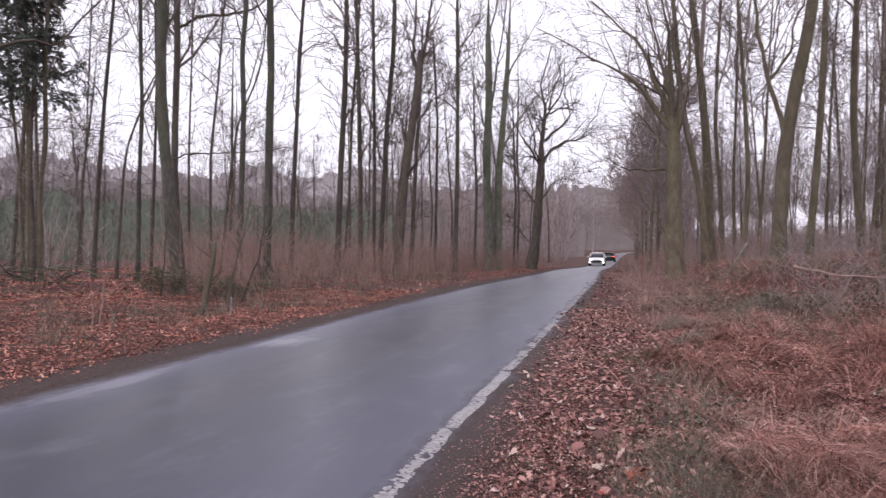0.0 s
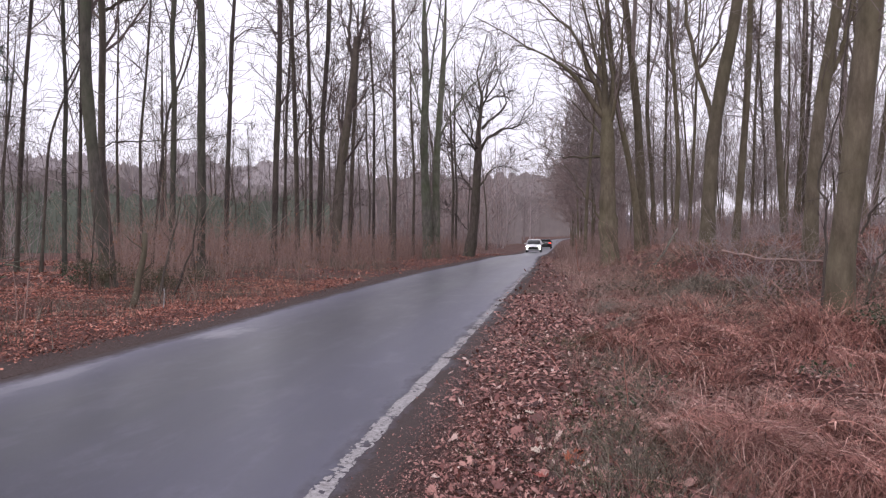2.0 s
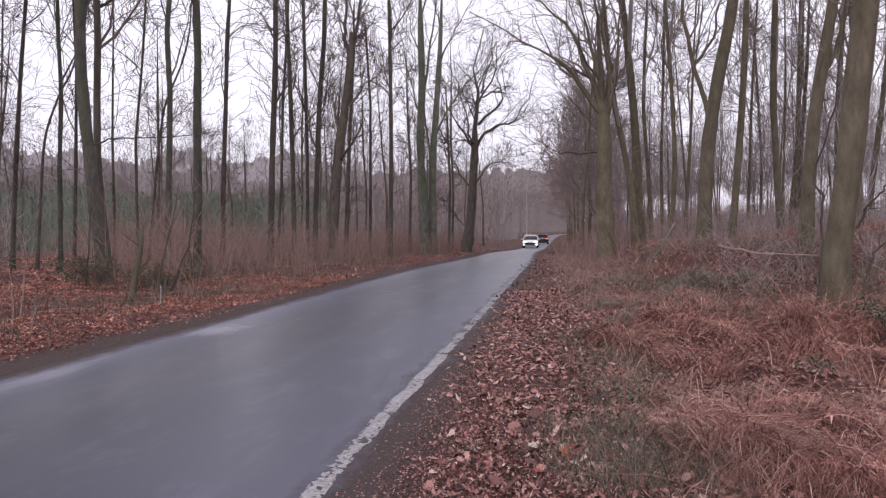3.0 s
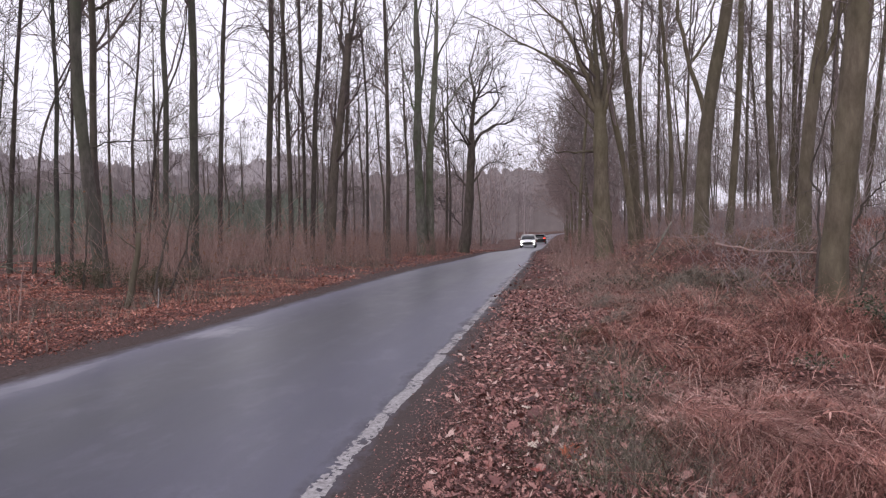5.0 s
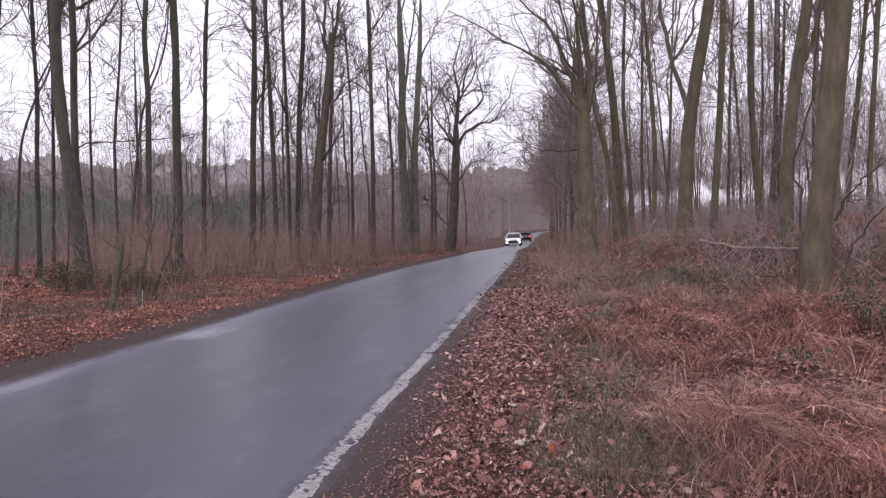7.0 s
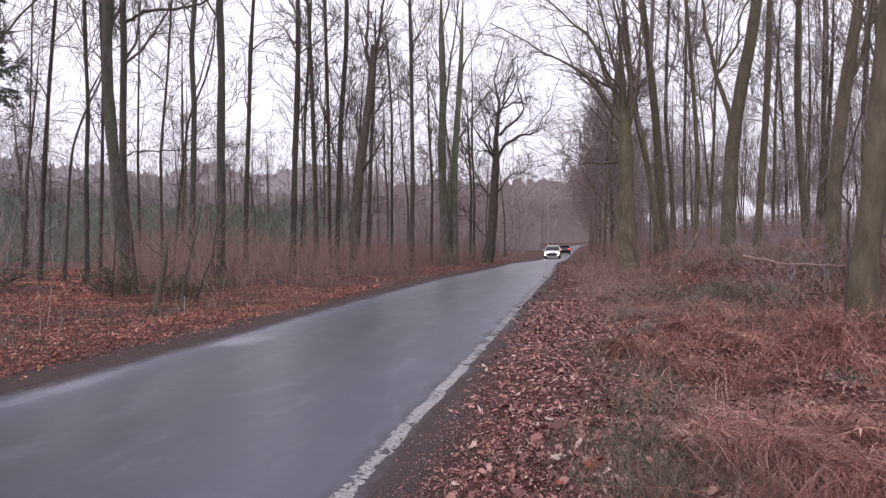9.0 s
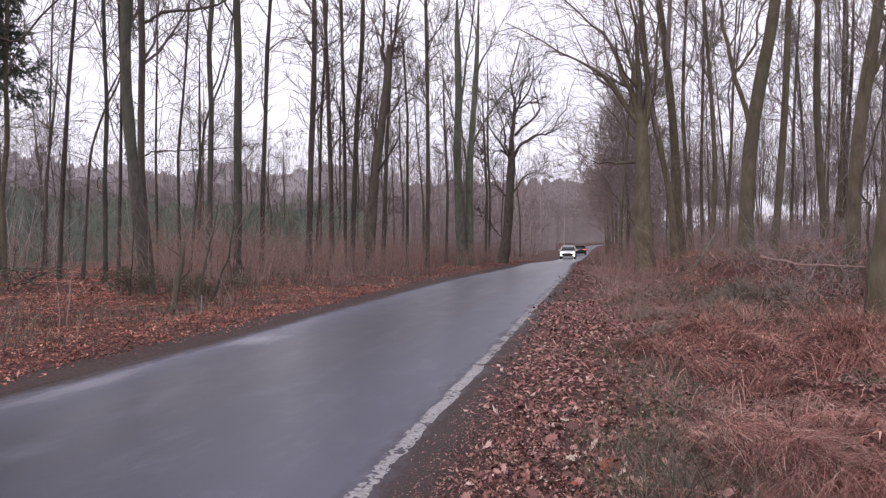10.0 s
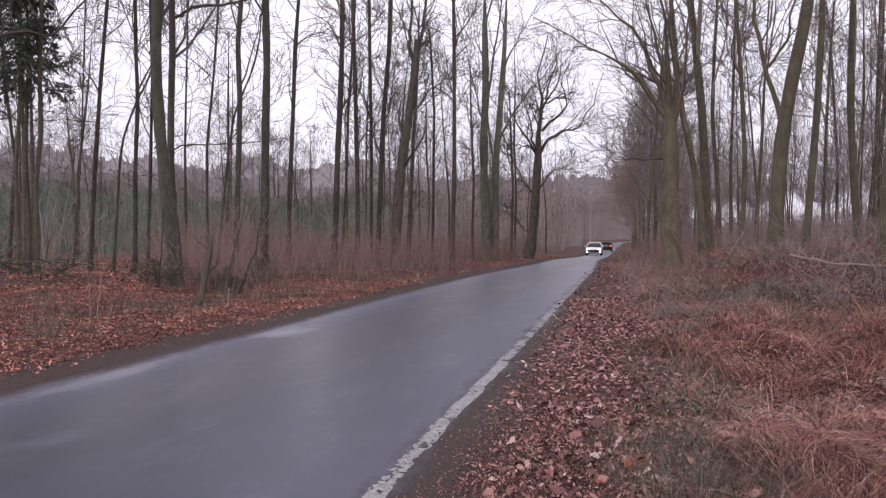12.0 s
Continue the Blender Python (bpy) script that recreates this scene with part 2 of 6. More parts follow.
    l.new(far_from_mid.outputs[0], size.inputs[0])
    add = n.new("ShaderNodeMath")
    add.operation = "MULTIPLY_ADD"
    l.new(worn.outputs["Fac"], add.inputs[0])
    add.inputs[1].default_value = 0.16
    l.new(size.outputs[0], add.inputs[2])
    dirt = ramp(n, (0.480, (0, 0, 0)), (0.540, (1, 1, 1)))
    l.new(add.outputs[0], dirt.inputs[0])
    mud = ramp(n, (0.3, (0.032, 0.023, 0.022)), (0.7, (0.080, 0.057, 0.054)))
    l.new(grain.outputs["Fac"], mud.inputs[0])
    c = mixed(n, l, dirt.outputs[0], c, mud.outputs[0])
    l.new(c, b.inputs["Base Color"])
    rr = ramp(n, (0.30, (0.31, 0.31, 0.31)), (0.72, (0.39, 0.39, 0.39)))
    l.new(patch.outputs["Fac"], rr.inputs[0])
    l.new(mixed(n, l, dirt.outputs[0], rr.outputs[0], (0.8, 0.8, 0.8)), b.inputs["Roughness"])
    l.new(mixed(n, l, dirt.outputs[0], (0.8, 0.8, 0.8), (0.2, 0.2, 0.2)), b.inputs["Specular IOR Level"])
    bumped(n, l, b, grain.outputs["Fac"], 0.15, 0.006)
    return m


def speckled(name, a, c, scale, rough=0.8, bump=0.3, spec=0.3):
    m, n, l, b = material(name, rough, spec=spec)
    t = noise_tex(n, l, scale, 6, 0.7)
    r = ramp(n, (0.32, a), (0.68, c))
    l.new(t.outputs["Fac"], r.inputs[0])
    l.new(r.outputs[0], b.inputs["Base Color"])
    bumped(n, l, b, t.outputs["Fac"], bump, 0.01)
    return m


def plain(name, colour, rough=0.5, metal=0.0, spec=0.5, coat=0.0):
    m, n, l, b = material(name, rough, metal, spec)
    t = noise_tex(n, l, 6.0, 4)
    r = ramp(n, (0.3, tuple(c * 0.92 for c in colour)), (0.7, tuple(min(1, c * 1.06) for c in colour)))
    l.new(t.outputs["Fac"], r.inputs[0])
    l.new(r.outputs[0], b.inputs["Base Color"])
    b.inputs["Coat Weight"].default_value = coat
    return m


def lamp_material(name, colour, strength):
    m, n, l, b = material(name, 0.2)
    b.inputs["Base Color"].default_value = (*colour, 1)
    b.inputs["Emission Color"].default_value = (*colour, 1)
    b.inputs["Emission Strength"].default_value = strength
    return m


SOIL = ground_material()
# distance haze painted into far wood colours; near, middle, far get paler in turn
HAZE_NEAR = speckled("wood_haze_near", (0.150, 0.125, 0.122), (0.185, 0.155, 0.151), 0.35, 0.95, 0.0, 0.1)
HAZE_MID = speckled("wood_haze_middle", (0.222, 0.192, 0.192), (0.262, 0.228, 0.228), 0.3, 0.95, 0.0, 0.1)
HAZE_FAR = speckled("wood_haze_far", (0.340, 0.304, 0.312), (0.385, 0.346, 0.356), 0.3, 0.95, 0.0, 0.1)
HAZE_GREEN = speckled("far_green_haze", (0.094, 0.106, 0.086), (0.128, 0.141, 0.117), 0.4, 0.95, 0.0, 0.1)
ASPHALT = asphalt_material()
PAINT = speckled("worn_white_paint", (0.15, 0.135, 0.138), (0.42, 0.40, 0.405), 30, 0.6, 0.3)
CAR_BLACK = plain("black_car_paint", (0.012, 0.012, 0.014), 0.25, coat=1.0)
CAR_WHITE = plain("white_car_paint", (0.74, 0.74, 0.75), 0.3, coat=1.0)
GLASS_DARK = plain("tinted_glass", (0.010, 0.012, 0.015), 0.06)
RUBBER = plain("tyre_rubber", (0.02, 0.02, 0.02), 0.85)
ALLOY = plain("alloy_wheel", (0.45, 0.45, 0.47), 0.35, 0.9)
CHROME = plain("chrome_trim", (0.7, 0.7, 0.72), 0.15, 1.0)
PLASTIC = plain("black_plastic", (0.018, 0.018, 0.019), 0.6)
TAIL_LIT = lamp_material("tail_lamp_lit", (1.0, 0.06, 0.03), 3.0)
TAIL_RED = plain("tail_lamp_red", (0.35, 0.015, 0.012), 0.2)
HEAD_LIT = lamp_material("head_lamp_lit", (1.0, 0.97, 0.92), 9.0)
PLATE = plain("number_plate", (0.6, 0.6, 0.58), 0.5)

# ---- helpers for shapes ----
def smooth(a, b, v):
    t = np.clip((np.asarray(v, float) - a) / (b - a), 0, 1)
    return t * t * (3 - 2 * t)


def waves(x, y, size, seed):
    """Soft unevenness, about -1 to 1, of bumps of about that many metres."""
    r = np.random.RandomState(seed)
    out = 0
    for k in range(6):
        a, p, s = r.uniform(0, 2 * np.pi), r.uniform(0, 6.28), size * r.uniform(0.6, 1.6)
        out = out + np.sin((np.cos(a) * x + np.sin(a) * y) * 2 * np.pi / s + p)
    return out / 3.2


def mottle(x, y, size, seed):
    """Blotchy unevenness with no direction, about -1 to 1, of blots of about that many metres."""
    table = np.random.RandomState(seed).uniform(-1, 1, (128, 128))
    u, v = np.asarray(x, float) / size + 40.3, np.asarray(y, float) / size + 41.7
    i, j = np.floor(u).astype(int), np.floor(v).astype(int)
    a, b = u - i, v - j
    a, b = a * a * (3 - 2 * a), b * b * (3 - 2 * b)
    at = lambda p, q: table[p % 128, q % 128]
    return 1.4 * ((at(i, j) * (1 - a) + at(i + 1, j) * a) * (1 - b) + (at(i, j + 1) * (1 - a) + at(i + 1, j + 1) * a) * b)


def mesh_of(name, verts, faces, mat, parent=None, flat=False):
    me = bpy.data.meshes.new(name)
    me.from_pydata(np.asarray(verts).tolist() if isinstance(verts, np.ndarray) else verts, [], faces.tolist() if isinstance(faces, np.ndarray) else faces)
    me.materials.append(mat)
    if not flat:
        me.shade_smooth()
    ob = new(name, me)
    ob.parent = parent
    return ob


def part(name, bm, mat, parent, label=""):
    me = bpy.data.meshes.new(name)
    bm.to_mesh(me)
    bm.free()
    me.materials.append(mat)
    ob = new(name, me)
    ob.parent = parent
    return tagged(ob, label)


def grid_faces(nu, nv):
    i, j = np.meshgrid(np.arange(nu - 1), np.arange(nv - 1), indexing="ij")
    a = (i * nv + j).ravel()
    return np.stack([a, a + nv, a + nv + 1, a + 1], 1)


# ---- the ground, the road ----
def half(y):
    """Half the asphalt's width: the road narrows where leaves have crept over its edges."""
    return 2.30 - 0.75 * smooth(38, 84, y)


def road_x(y):
    return -3.22 - 0.25 * smooth(32, 54, y) + 0.78 * smooth(52, 92, y) + 2.2 * smooth(120, 210, y) + 60 * smooth(190, 420, y)


def road_z(y):
    return -0.30 * smooth(24, 54, y) - 0.32 * smooth(54, 86, y) - 0.20 * smooth(90, 118, y) + 0.85 * smooth(122, 180, y) + 0.25 * smooth(180, 230, y)


def ground_z(x, y):
    x, y = np.asarray(x, float), np.asarray(y, float)
    s = x - road_x(y)
    r, q = s - half(y), -s - half(y)
    z = road_z(y) * (1 - 0.5 * smooth(20, 60, np.abs(s)))
    z = z + 0.10 * smooth(0.3, 1.6, r) + 0.80 * smooth(3.6, 15, r) + 0.06 * smooth(0.5, 1.8, q) - 0.1 * smooth(10, 40, q)
    z = z + 0.75 * smooth(11, 21, y) * smooth(1.8, 4.6, r)
    z = z + 7.5 * smooth(70, 210, q)  + 6.0 * smooth(210, 400, y)
    rough = smooth(0.4, 3.0, np.maximum(r, q))
    z = z + rough * ((0.05 + 0.06 * smooth(1.6, 3.0, r)) * waves(x, y, 1.9, 3) + 0.055 * smooth(1.7, 2.8, r) * waves(x, y, 0.95, 8) + 0.09 * waves(x, y, 9, 4) + 0.02 * waves(x, y, 0.7, 5))
    edge = np.maximum(r, q) + 0.05 * waves(x, y, 0.9, 6)
    return z + 0.012 * (1 - smooth(0.0, 0.6, edge)) - 0.10 * (1 - smooth(-0.38, -0.04, edge))


def spread(near, step, grow, far):
    v, s = [0.0], step
    while v[-1] < far:
        if v[-1] > near:
            s *= grow
        v.append(v[-1] + s)
    return v


px = spread(10, 0.19, 1.15, 2500)
gx = np.array([-v - 3.22 for v in px[:0:-1]] + [v - 3.22 for v in px])
py = spread(20, 0.21, 1.09, 2500)
gy = np.array([-v for v in spread(6, 0.5, 1.3, 2500)[:0:-1]] + py)
X, Y = np.meshgrid(gx, gy, indexing="ij")
ground = mesh_of("ground", np.stack([X, Y, ground_z(X, Y)], -1).reshape(-1, 3), grid_faces(len(gx), len(gy)), SOIL)
uvs = ground.data.uv_layers.new(name="UVMap")
loops = np.zeros(len(ground.data.loops), int)
ground.data.loops.foreach_get("vertex_index", loops)
uvs.data.foreach_set("uv", np.stack([np.where(X > road_x(Y), X - road_x(Y) - 0.29 + 2.3 - half(Y) + 0.3 * smooth(7, 22, Y), road_x(Y) - X - 0.86 + 2.3 - half(Y)).ravel()[loops] / 4, Y.ravel()[loops] / 10], 1).astype(np.float32).ravel())
tagged(ground, "forest floor of brown soil under fallen leaves", "ground", kind="structure")

ry = np.concatenate([np.arange(-40, 60, 0.35), np.arange(60, 420, 2.5)])
rs = np.linspace(-1, 1, 13)
S, Y = np.meshgrid(rs, ry, indexing="ij")
edge = np.where(np.abs(S) > 0.99, 0.025 * waves(S * 7, Y, 1.7, 21) + 0.015 * waves(S, Y, 0.6, 22), 0)
X = road_x(Y) + S * half(Y) + np.sign(S) * edge
Z = road_z(Y) + 0.035 * (1 - S * S) + 0.006 * waves(X, Y, 3.1, 9)
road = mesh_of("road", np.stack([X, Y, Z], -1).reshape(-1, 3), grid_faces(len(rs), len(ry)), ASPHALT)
uvs = road.data.uv_layers.new(name="UVMap")
loops = np.zeros(len(road.data.loops), int)
road.data.loops.foreach_get("vertex_index", loops)
uvs.data.foreach_set("uv", np.stack([(S.ravel()[loops] + 1) / 2, Y.ravel()[loops] / 10], 1).astype(np.float32).ravel())
tagged(road, "narrow damp grey asphalt road through the wood", "road", kind="structure")


def road_top(x, y):
    s = (x - road_x(y)) / half(y)
    return road_z(y) + 0.035 * (1 - s * s) + 0.006 * waves(x, y, 3.1, 9)


def edge_line():
    """The painted edge line, worn away in patches; beyond it a last dash at the roadside far off."""
    rnd = np.random.RandomState(5)
    width = 0.125
    verts, faces = [], []
    for a, b, step, cols, inset in ((-26.0, 2.2, 0.03, 9, 0.39), (2.2, 9.0, 0.012, 14, 0.39), (9.0, 16.0, 0.025, 10, 0.39), (16.0, 29.6, 0.05, 7, 0.39), (30.6, 36.8, 0.08, 5, 0.40), (86.0, 89.5, 0.1, 4, -0.15)):
        ys = np.arange(a, b, step)
        us = np.linspace(-width / 2, width / 2, cols + 1)
        U, V = np.meshgrid(us, ys, indexing="ij")
        wob = 0.014 * waves(V * 0, V, 1.1, 31) + 0.006 * waves(U * 0, V, 0.3, 32) * np.sign(U)
        x = road_x(V) + half(V) - inset + U + wob
        z = np.where(inset > 0, road_top(x, V), ground_z(x, V)) + 0.003
        base = len(verts)
        verts += np.stack([x, V, z], -1).reshape(-1, 3).tolist()
        f = grid_faces(cols + 1, len(ys))
        cu, cv = U[:-1, :-1].ravel(), V[:-1, :-1].ravel()
        wear = mottle(cu, cv * 0.5, 0.05, 35) * 0.26 + mottle(cu, cv * 0.7, 0.02, 37) * 0.46 + mottle(cu * 0.3, cv, 0.75, 36) * 0.30 + 0.6 * np.maximum(mottle(cu * 0.8, cv, 0.22, 38), 0) ** 3 + np.maximum(np.abs(cu) - 0.044, 0) * 22
        faces += (f[wear < 0.38] + base).tolist()
    ob = mesh_of("road_marking", verts, faces, PAINT)
    return tagged(ob, "worn white edge line painted on the asphalt", "road marking", kind="structure")


edge_line()

# ---- trees ----
def norm(v):
    return v / np.maximum(np.linalg.norm(v, axis=-1, keepdims=True), 1e-9)


def tubes(polys, radii, sides):
    """Vertices and faces of tapered tubes along many polylines at once: polys (n, p, 3), radii (n, p)."""
    n, p, _ = polys.shape
    tan = norm(np.gradient(polys, axis=1))
    ref = np.where(np.abs(tan[:, :1, 2:3]) > 0.9, np.array([1.0, 0, 0]), np.array([0, 0, 1.0]))
    a = norm(np.cross(tan, np.broadcast_to(ref, tan.shape)))
    b = np.cross(tan, a)
    ang = np.arange(sides) * 2 * np.pi / sides
    ring = a[:, :, None] * np.cos(ang)[None, None, :, None] + b[:, :, None] * np.sin(ang)[None, None, :, None]
    v = (polys[:, :, None] + ring * radii[:, :, None, None]).reshape(-1, 3)
    i, j, k = np.meshgrid(np.arange(n), np.arange(p - 1), np.arange(sides), indexing="ij")
    at = (i * p + j) * sides
    k2 = (k + 1) % sides
    f = np.stack([at + k, at + k2, at + sides + k2, at + sides + k], -1).reshape(-1, 4)
    return v, f


def joined(pieces):
    vs, fs, base = [], [], 0
    for v, f in pieces:
        vs.append(v)
        fs.append(f + base)
        base += len(v)
    return np.concatenate(vs), np.concatenate(fs)


def along(polys, which, u):
    """Points and directions at the fractions u of the polylines numbered in which."""
    p = polys.shape[1] - 1
    i = np.minimum((u * p).astype(int), p - 1)
    w = (u * p - i)[:, None]
    a, b = polys[which, i], polys[which, i + 1]
    return a * (1 - w) + b * w, norm(b - a)


def shoots(rnd, polys, radii, count, lo, hi, spread_deg, length, up, points, bend=0.18, shrink=0.6, taper=0.15):
    """Side shoots on the given limbs: their polylines and radii."""
    n = len(polys)
    which = np.repeat(np.arange(n), count)
    u = rnd.uniform(lo, hi, len(which))
    at, tan = along(polys, which, u)
    side = norm(np.cross(tan, rnd.normal(size=(len(which), 3))))
    sp = np.radians(rnd.uniform(*spread_deg, len(which)))[:, None]
    d = norm(tan * np.cos(sp) + side * np.sin(sp) + np.array([0, 0, up]))
    span = np.linalg.norm(np.diff(polys, axis=1), axis=2).sum(1)[which]
    ln = (length(u, span) * rnd.uniform(0.65, 1.35, len(which)))
    out = [at]
    for k in range(points - 1):
        out.append(out[-1] + d * (ln / (points - 1))[:, None])
        d = norm(d + rnd.normal(size=d.shape) * bend + np.array([0, 0, up * 0.35]))
    idx = u * (polys.shape[1] - 1)
    i0 = np.minimum(idx.astype(int), polys.shape[1] - 2)
    r0 = radii[which, i0] * shrink * rnd.uniform(0.7, 1.1, len(which))
    return np.stack(out, 1), np.maximum(r0[:, None] * np.linspace(1, taper, points)[None], 0.0016)


def ribbons(rnd, polys, count, length, width, up=0.1):
    """The finest twigs, as narrow two-sided strips along the given boughs."""
    at, tan = along(polys, rnd.randint(0, len(polys), count), rnd.uniform(0.1, 1.0, count))
    d = norm(tan + rnd.normal(size=(count, 3)) * 0.65 + np.array([0, 0, up]))
    sd = norm(np.cross(d, rnd.normal(size=(count, 3)))) * width
    ln = length * rnd.uniform(0.5, 1.4, count)[:, None]
    bow = rnd.normal(size=(count, 3)) * 0.07 * ln
    q = np.stack([at - sd, at + sd, at + d * ln * 0.5 + bow + sd * 0.8, at + d * ln, at + d * ln * 0.5 + bow - sd * 0.8], 1).reshape(-1, 3)
    return q, np.arange(count)[:, None] * 5 + np.arange(5)[None]


def trunk_line(x, y, height, bends, wobble, rnd, points=24, z0=None):
    """A trunk from the ground up; bends: (height, sideways offset) as seen from the road's standpoint."""
    base = float(ground_z(x, y)) - 0.15 if z0 is None else z0
    zs = base + (height) * np.linspace(0, 1, points) ** 0.9
    hs, off = [base] + [b[0] for b in bends], [-0.02] + [b[1] for b in bends]
    slope = (off[-1] - off[-2]) / max(hs[-1] - hs[-2], 0.5) if len(hs) > 1 else 0
    slope = max(-0.12, min(0.12, slope))
    lat = np.where(zs <= hs[-1], np.interp(zs, hs, off), off[-1] + slope * (zs - hs[-1]) * 0.7)
    away = math.hypot(x, y)
    right = np.array([y / away, -x / away])
    w = np.cumsum(rnd.normal(size=(points, 2)), 0) * wobble * 0.85
    w = np.stack([np.convolve(np.pad(w[:, k], 3, "edge"), np.ones(7) / 7, "valid") for k in range(2)], 1)
    w = w - w[:1]
    fwd = np.array([x / away, y / away]) * rnd.uniform(-0.04, 0.04)
    xy = np.array([x, y]) + lat[:, None] * right + w * np.clip((zs - hs[-1]) / 5, 0, 1)[:, None] * 0.5 + w * 0.35 + (zs - base)[:, None] * fwd
    return np.concatenate([xy, zs[:, None]], 1)


def flare(radii, zs, base, amount=0.35):
    return radii * (1 + amount * np.exp(-(zs - base) / 0.3))


def trunk_shape(line, rad, rnd, sides=18, points=80):
    """A trunk's skin: fluted, a little lumpy, with knots where boughs once grew."""
    u, w = np.linspace(0, 1, points) ** 1.25 * (len(line) - 1), np.arange(len(line))
    c = np.stack([np.interp(u, w, line[:, k]) for k in range(3)], 1)
    r = np.interp(u, w, rad)
    c[1:-1] = (c[:-2] + 2 * c[1:-1] + c[2:]) / 4
    v, f = tubes(c[None], r[None], sides)
    v = v.reshape(points, sides, 3)
    a = np.arange(sides)[None] * 2 * np.pi / sides
    z = c[:, 2][:, None]
    k = 1 + 0.035 * np.sin(3 * a + 0.35 * z + rnd.uniform(0, 6)) + 0.03 * np.sin(5 * a - 0.5 * z + rnd.uniform(0, 6)) + 0.03 * np.sin(2 * a + 2.1 * z + rnd.uniform(0, 6)) + 0.012 * rnd.normal(size=(points, sides))
    k = k + 0.10 * np.exp(-np.maximum(z - z.min(), 0) / 0.35) * np.sin(4 * a + rnd.uniform(0, 6))
    for _ in range(9):
        da = np.abs((a - rnd.uniform(0, 6.28) + np.pi) % (2 * np.pi) - np.pi)
        k = k + rnd.uniform(0.10, 0.26) * np.exp(-(da / 0.42) ** 2 - ((z - rnd.uniform(1.0, 11)) / 0.13) ** 2)
    v = c[:, None] + (v - c[:, None]) * k[..., None]
    return v.reshape(-1, 3), f


def tree(bearing, dist, r_low, r_high, bends, seed, height=None, bark=None, label="", limbs=9, fine=6, limb_from=0.32, at=None, z0=None, cheap=False, reach=1.0, twig=None, forks=0, thick=1.0, haze=0, haze_size=(0.45, 0.006)):
    """A bare broad-leaved tree: one tapered trunk, and a crown of limbs, boughs and twigs."""
    rnd = np.random.RandomState(seed)
    a = radians(bearing)
    x, y = (dist * math.sin(a), dist * math.cos(a)) if at is None else at
    bark = bark or BARK
    twig = twig or (TWIG_BEECH if bark == BARK_BEECH else TWIG)
    height = height or rnd.uniform(17, 23) * (0.75 + min(r_low, 0.25))
    line = trunk_line(x, y, height, bends, 0.045, rnd, z0=z0)
    ref = (bends[-1][0] - line[0, 2]) if bends else height * 0.45
    t = (line[:, 2] - line[0, 2])
    rad = np.where(t < ref, r_low + (r_high - r_low) * t / max(ref, 0.1), r_high * np.clip(1 - (t - ref) / (height - ref + 0.1), 0.06, 1) ** 0.8)
    rad = 0.93 * np.minimum(rad, r_low)
    if z0 is None:
        rad = flare(rad, line[:, 2], line[0, 2])
    thing = new("tree")
    thing.location = line[0]
    line = line - line[0]
    rad = rad * (1 + 0.045 * rnd.normal(size=rad.shape))
    v, f = trunk_shape(line, rad, np.random.RandomState(seed + 7)) if dist and dist < 40 else tubes(line[None], rad[None], 10)
    mesh_of("trunk", v, f, bark, thing)
    L1, R1 = shoots(rnd, line[None], rad[None], limbs, limb_from, 0.97, (28, 62), lambda u, s: ((1.12 - u) * s * 0.30 + 0.5) * reach, 0.28, 8, 0.21, 0.46)
    if forks:
        LF, RF = shoots(rnd, line[None], rad[None], forks, 0.22, 0.5, (9, 22), lambda u, s: s * 0.5 * (1.25 - u), 0.3, 8, 0.12, 0.72, 0.3)
        LG, RG = shoots(rnd, LF, RF, 4, 0.3, 0.98, (25, 55), lambda u, s: s * 0.38 * (1.2 - u), 0.25, 8, 0.20, 0.55)
        L1, R1 = np.concatenate([L1, LF, LG]), np.concatenate([R1, RF, RG])
    L2, R2 = shoots(rnd, L1, R1, fine, 0.15, 0.98, (25, 60), lambda u, s: s * (0.52 - 0.25 * u) + 0.2, 0.16, 4 if cheap else 5, 0.26, 0.55)
    # slender side branches low on the stem
    low = 5 if cheap else 14
    L2b, R2b = shoots(rnd, line[None], np.full((1, len(line)), 0.020), low, 0.10, 0.8, (40, 85), lambda u, s: 1.3 + 0 * u, 0.15, 4 if cheap else 5, 0.26, 0.6)
    L2, R2 = np.concatenate([L2, L2b]), np.concatenate([R2, R2b])
    if cheap:
        L3, R3 = shoots(rnd, L2, R2, 4, 0.15, 1.0, (22, 60), lambda u, s: s * 0.5 + 0.2, 0.10, 2, 0.18, 0.6)
        v, f = joined([tubes(L1, R1, 3), tubes(L2, np.maximum(R2, 0.008 * thick), 3), tubes(L3, np.maximum(R3, 0.007 * thick), 3)])
    else:
        L3, R3 = shoots(rnd, L2, R2, 3, 0.15, 1.0, (22, 60), lambda u, s: s * 0.48 + 0.15, 0.10, 3, 0.30, 0.6)
        L4, R4 = shoots(rnd, L3[::2], R3[::2], 1, 0.3, 1.0, (25, 55), lambda u, s: s * 0.45 + 0.1, 0.06, 2, 0.2, 0.7)
        v, f = joined([tubes(L1, R1, 5), tubes(L2, np.maximum(R2, 0.0095 * thick), 3), tubes(L3, np.maximum(R3, 0.0060 * thick), 3), tubes(L4, np.maximum(R4, 0.0045 * thick), 3)])
    mesh_of("crown", v, f, twig, thing)
    if haze:
        v, f = ribbons(rnd, L3, haze, *haze_size)
        tagged(mesh_of("twig_spray", v, f, twig, thing, flat=True), kind="stuff")
    return tagged(thing, label or "tall bare slender tree with grey-brown bark in the wood", "tree")


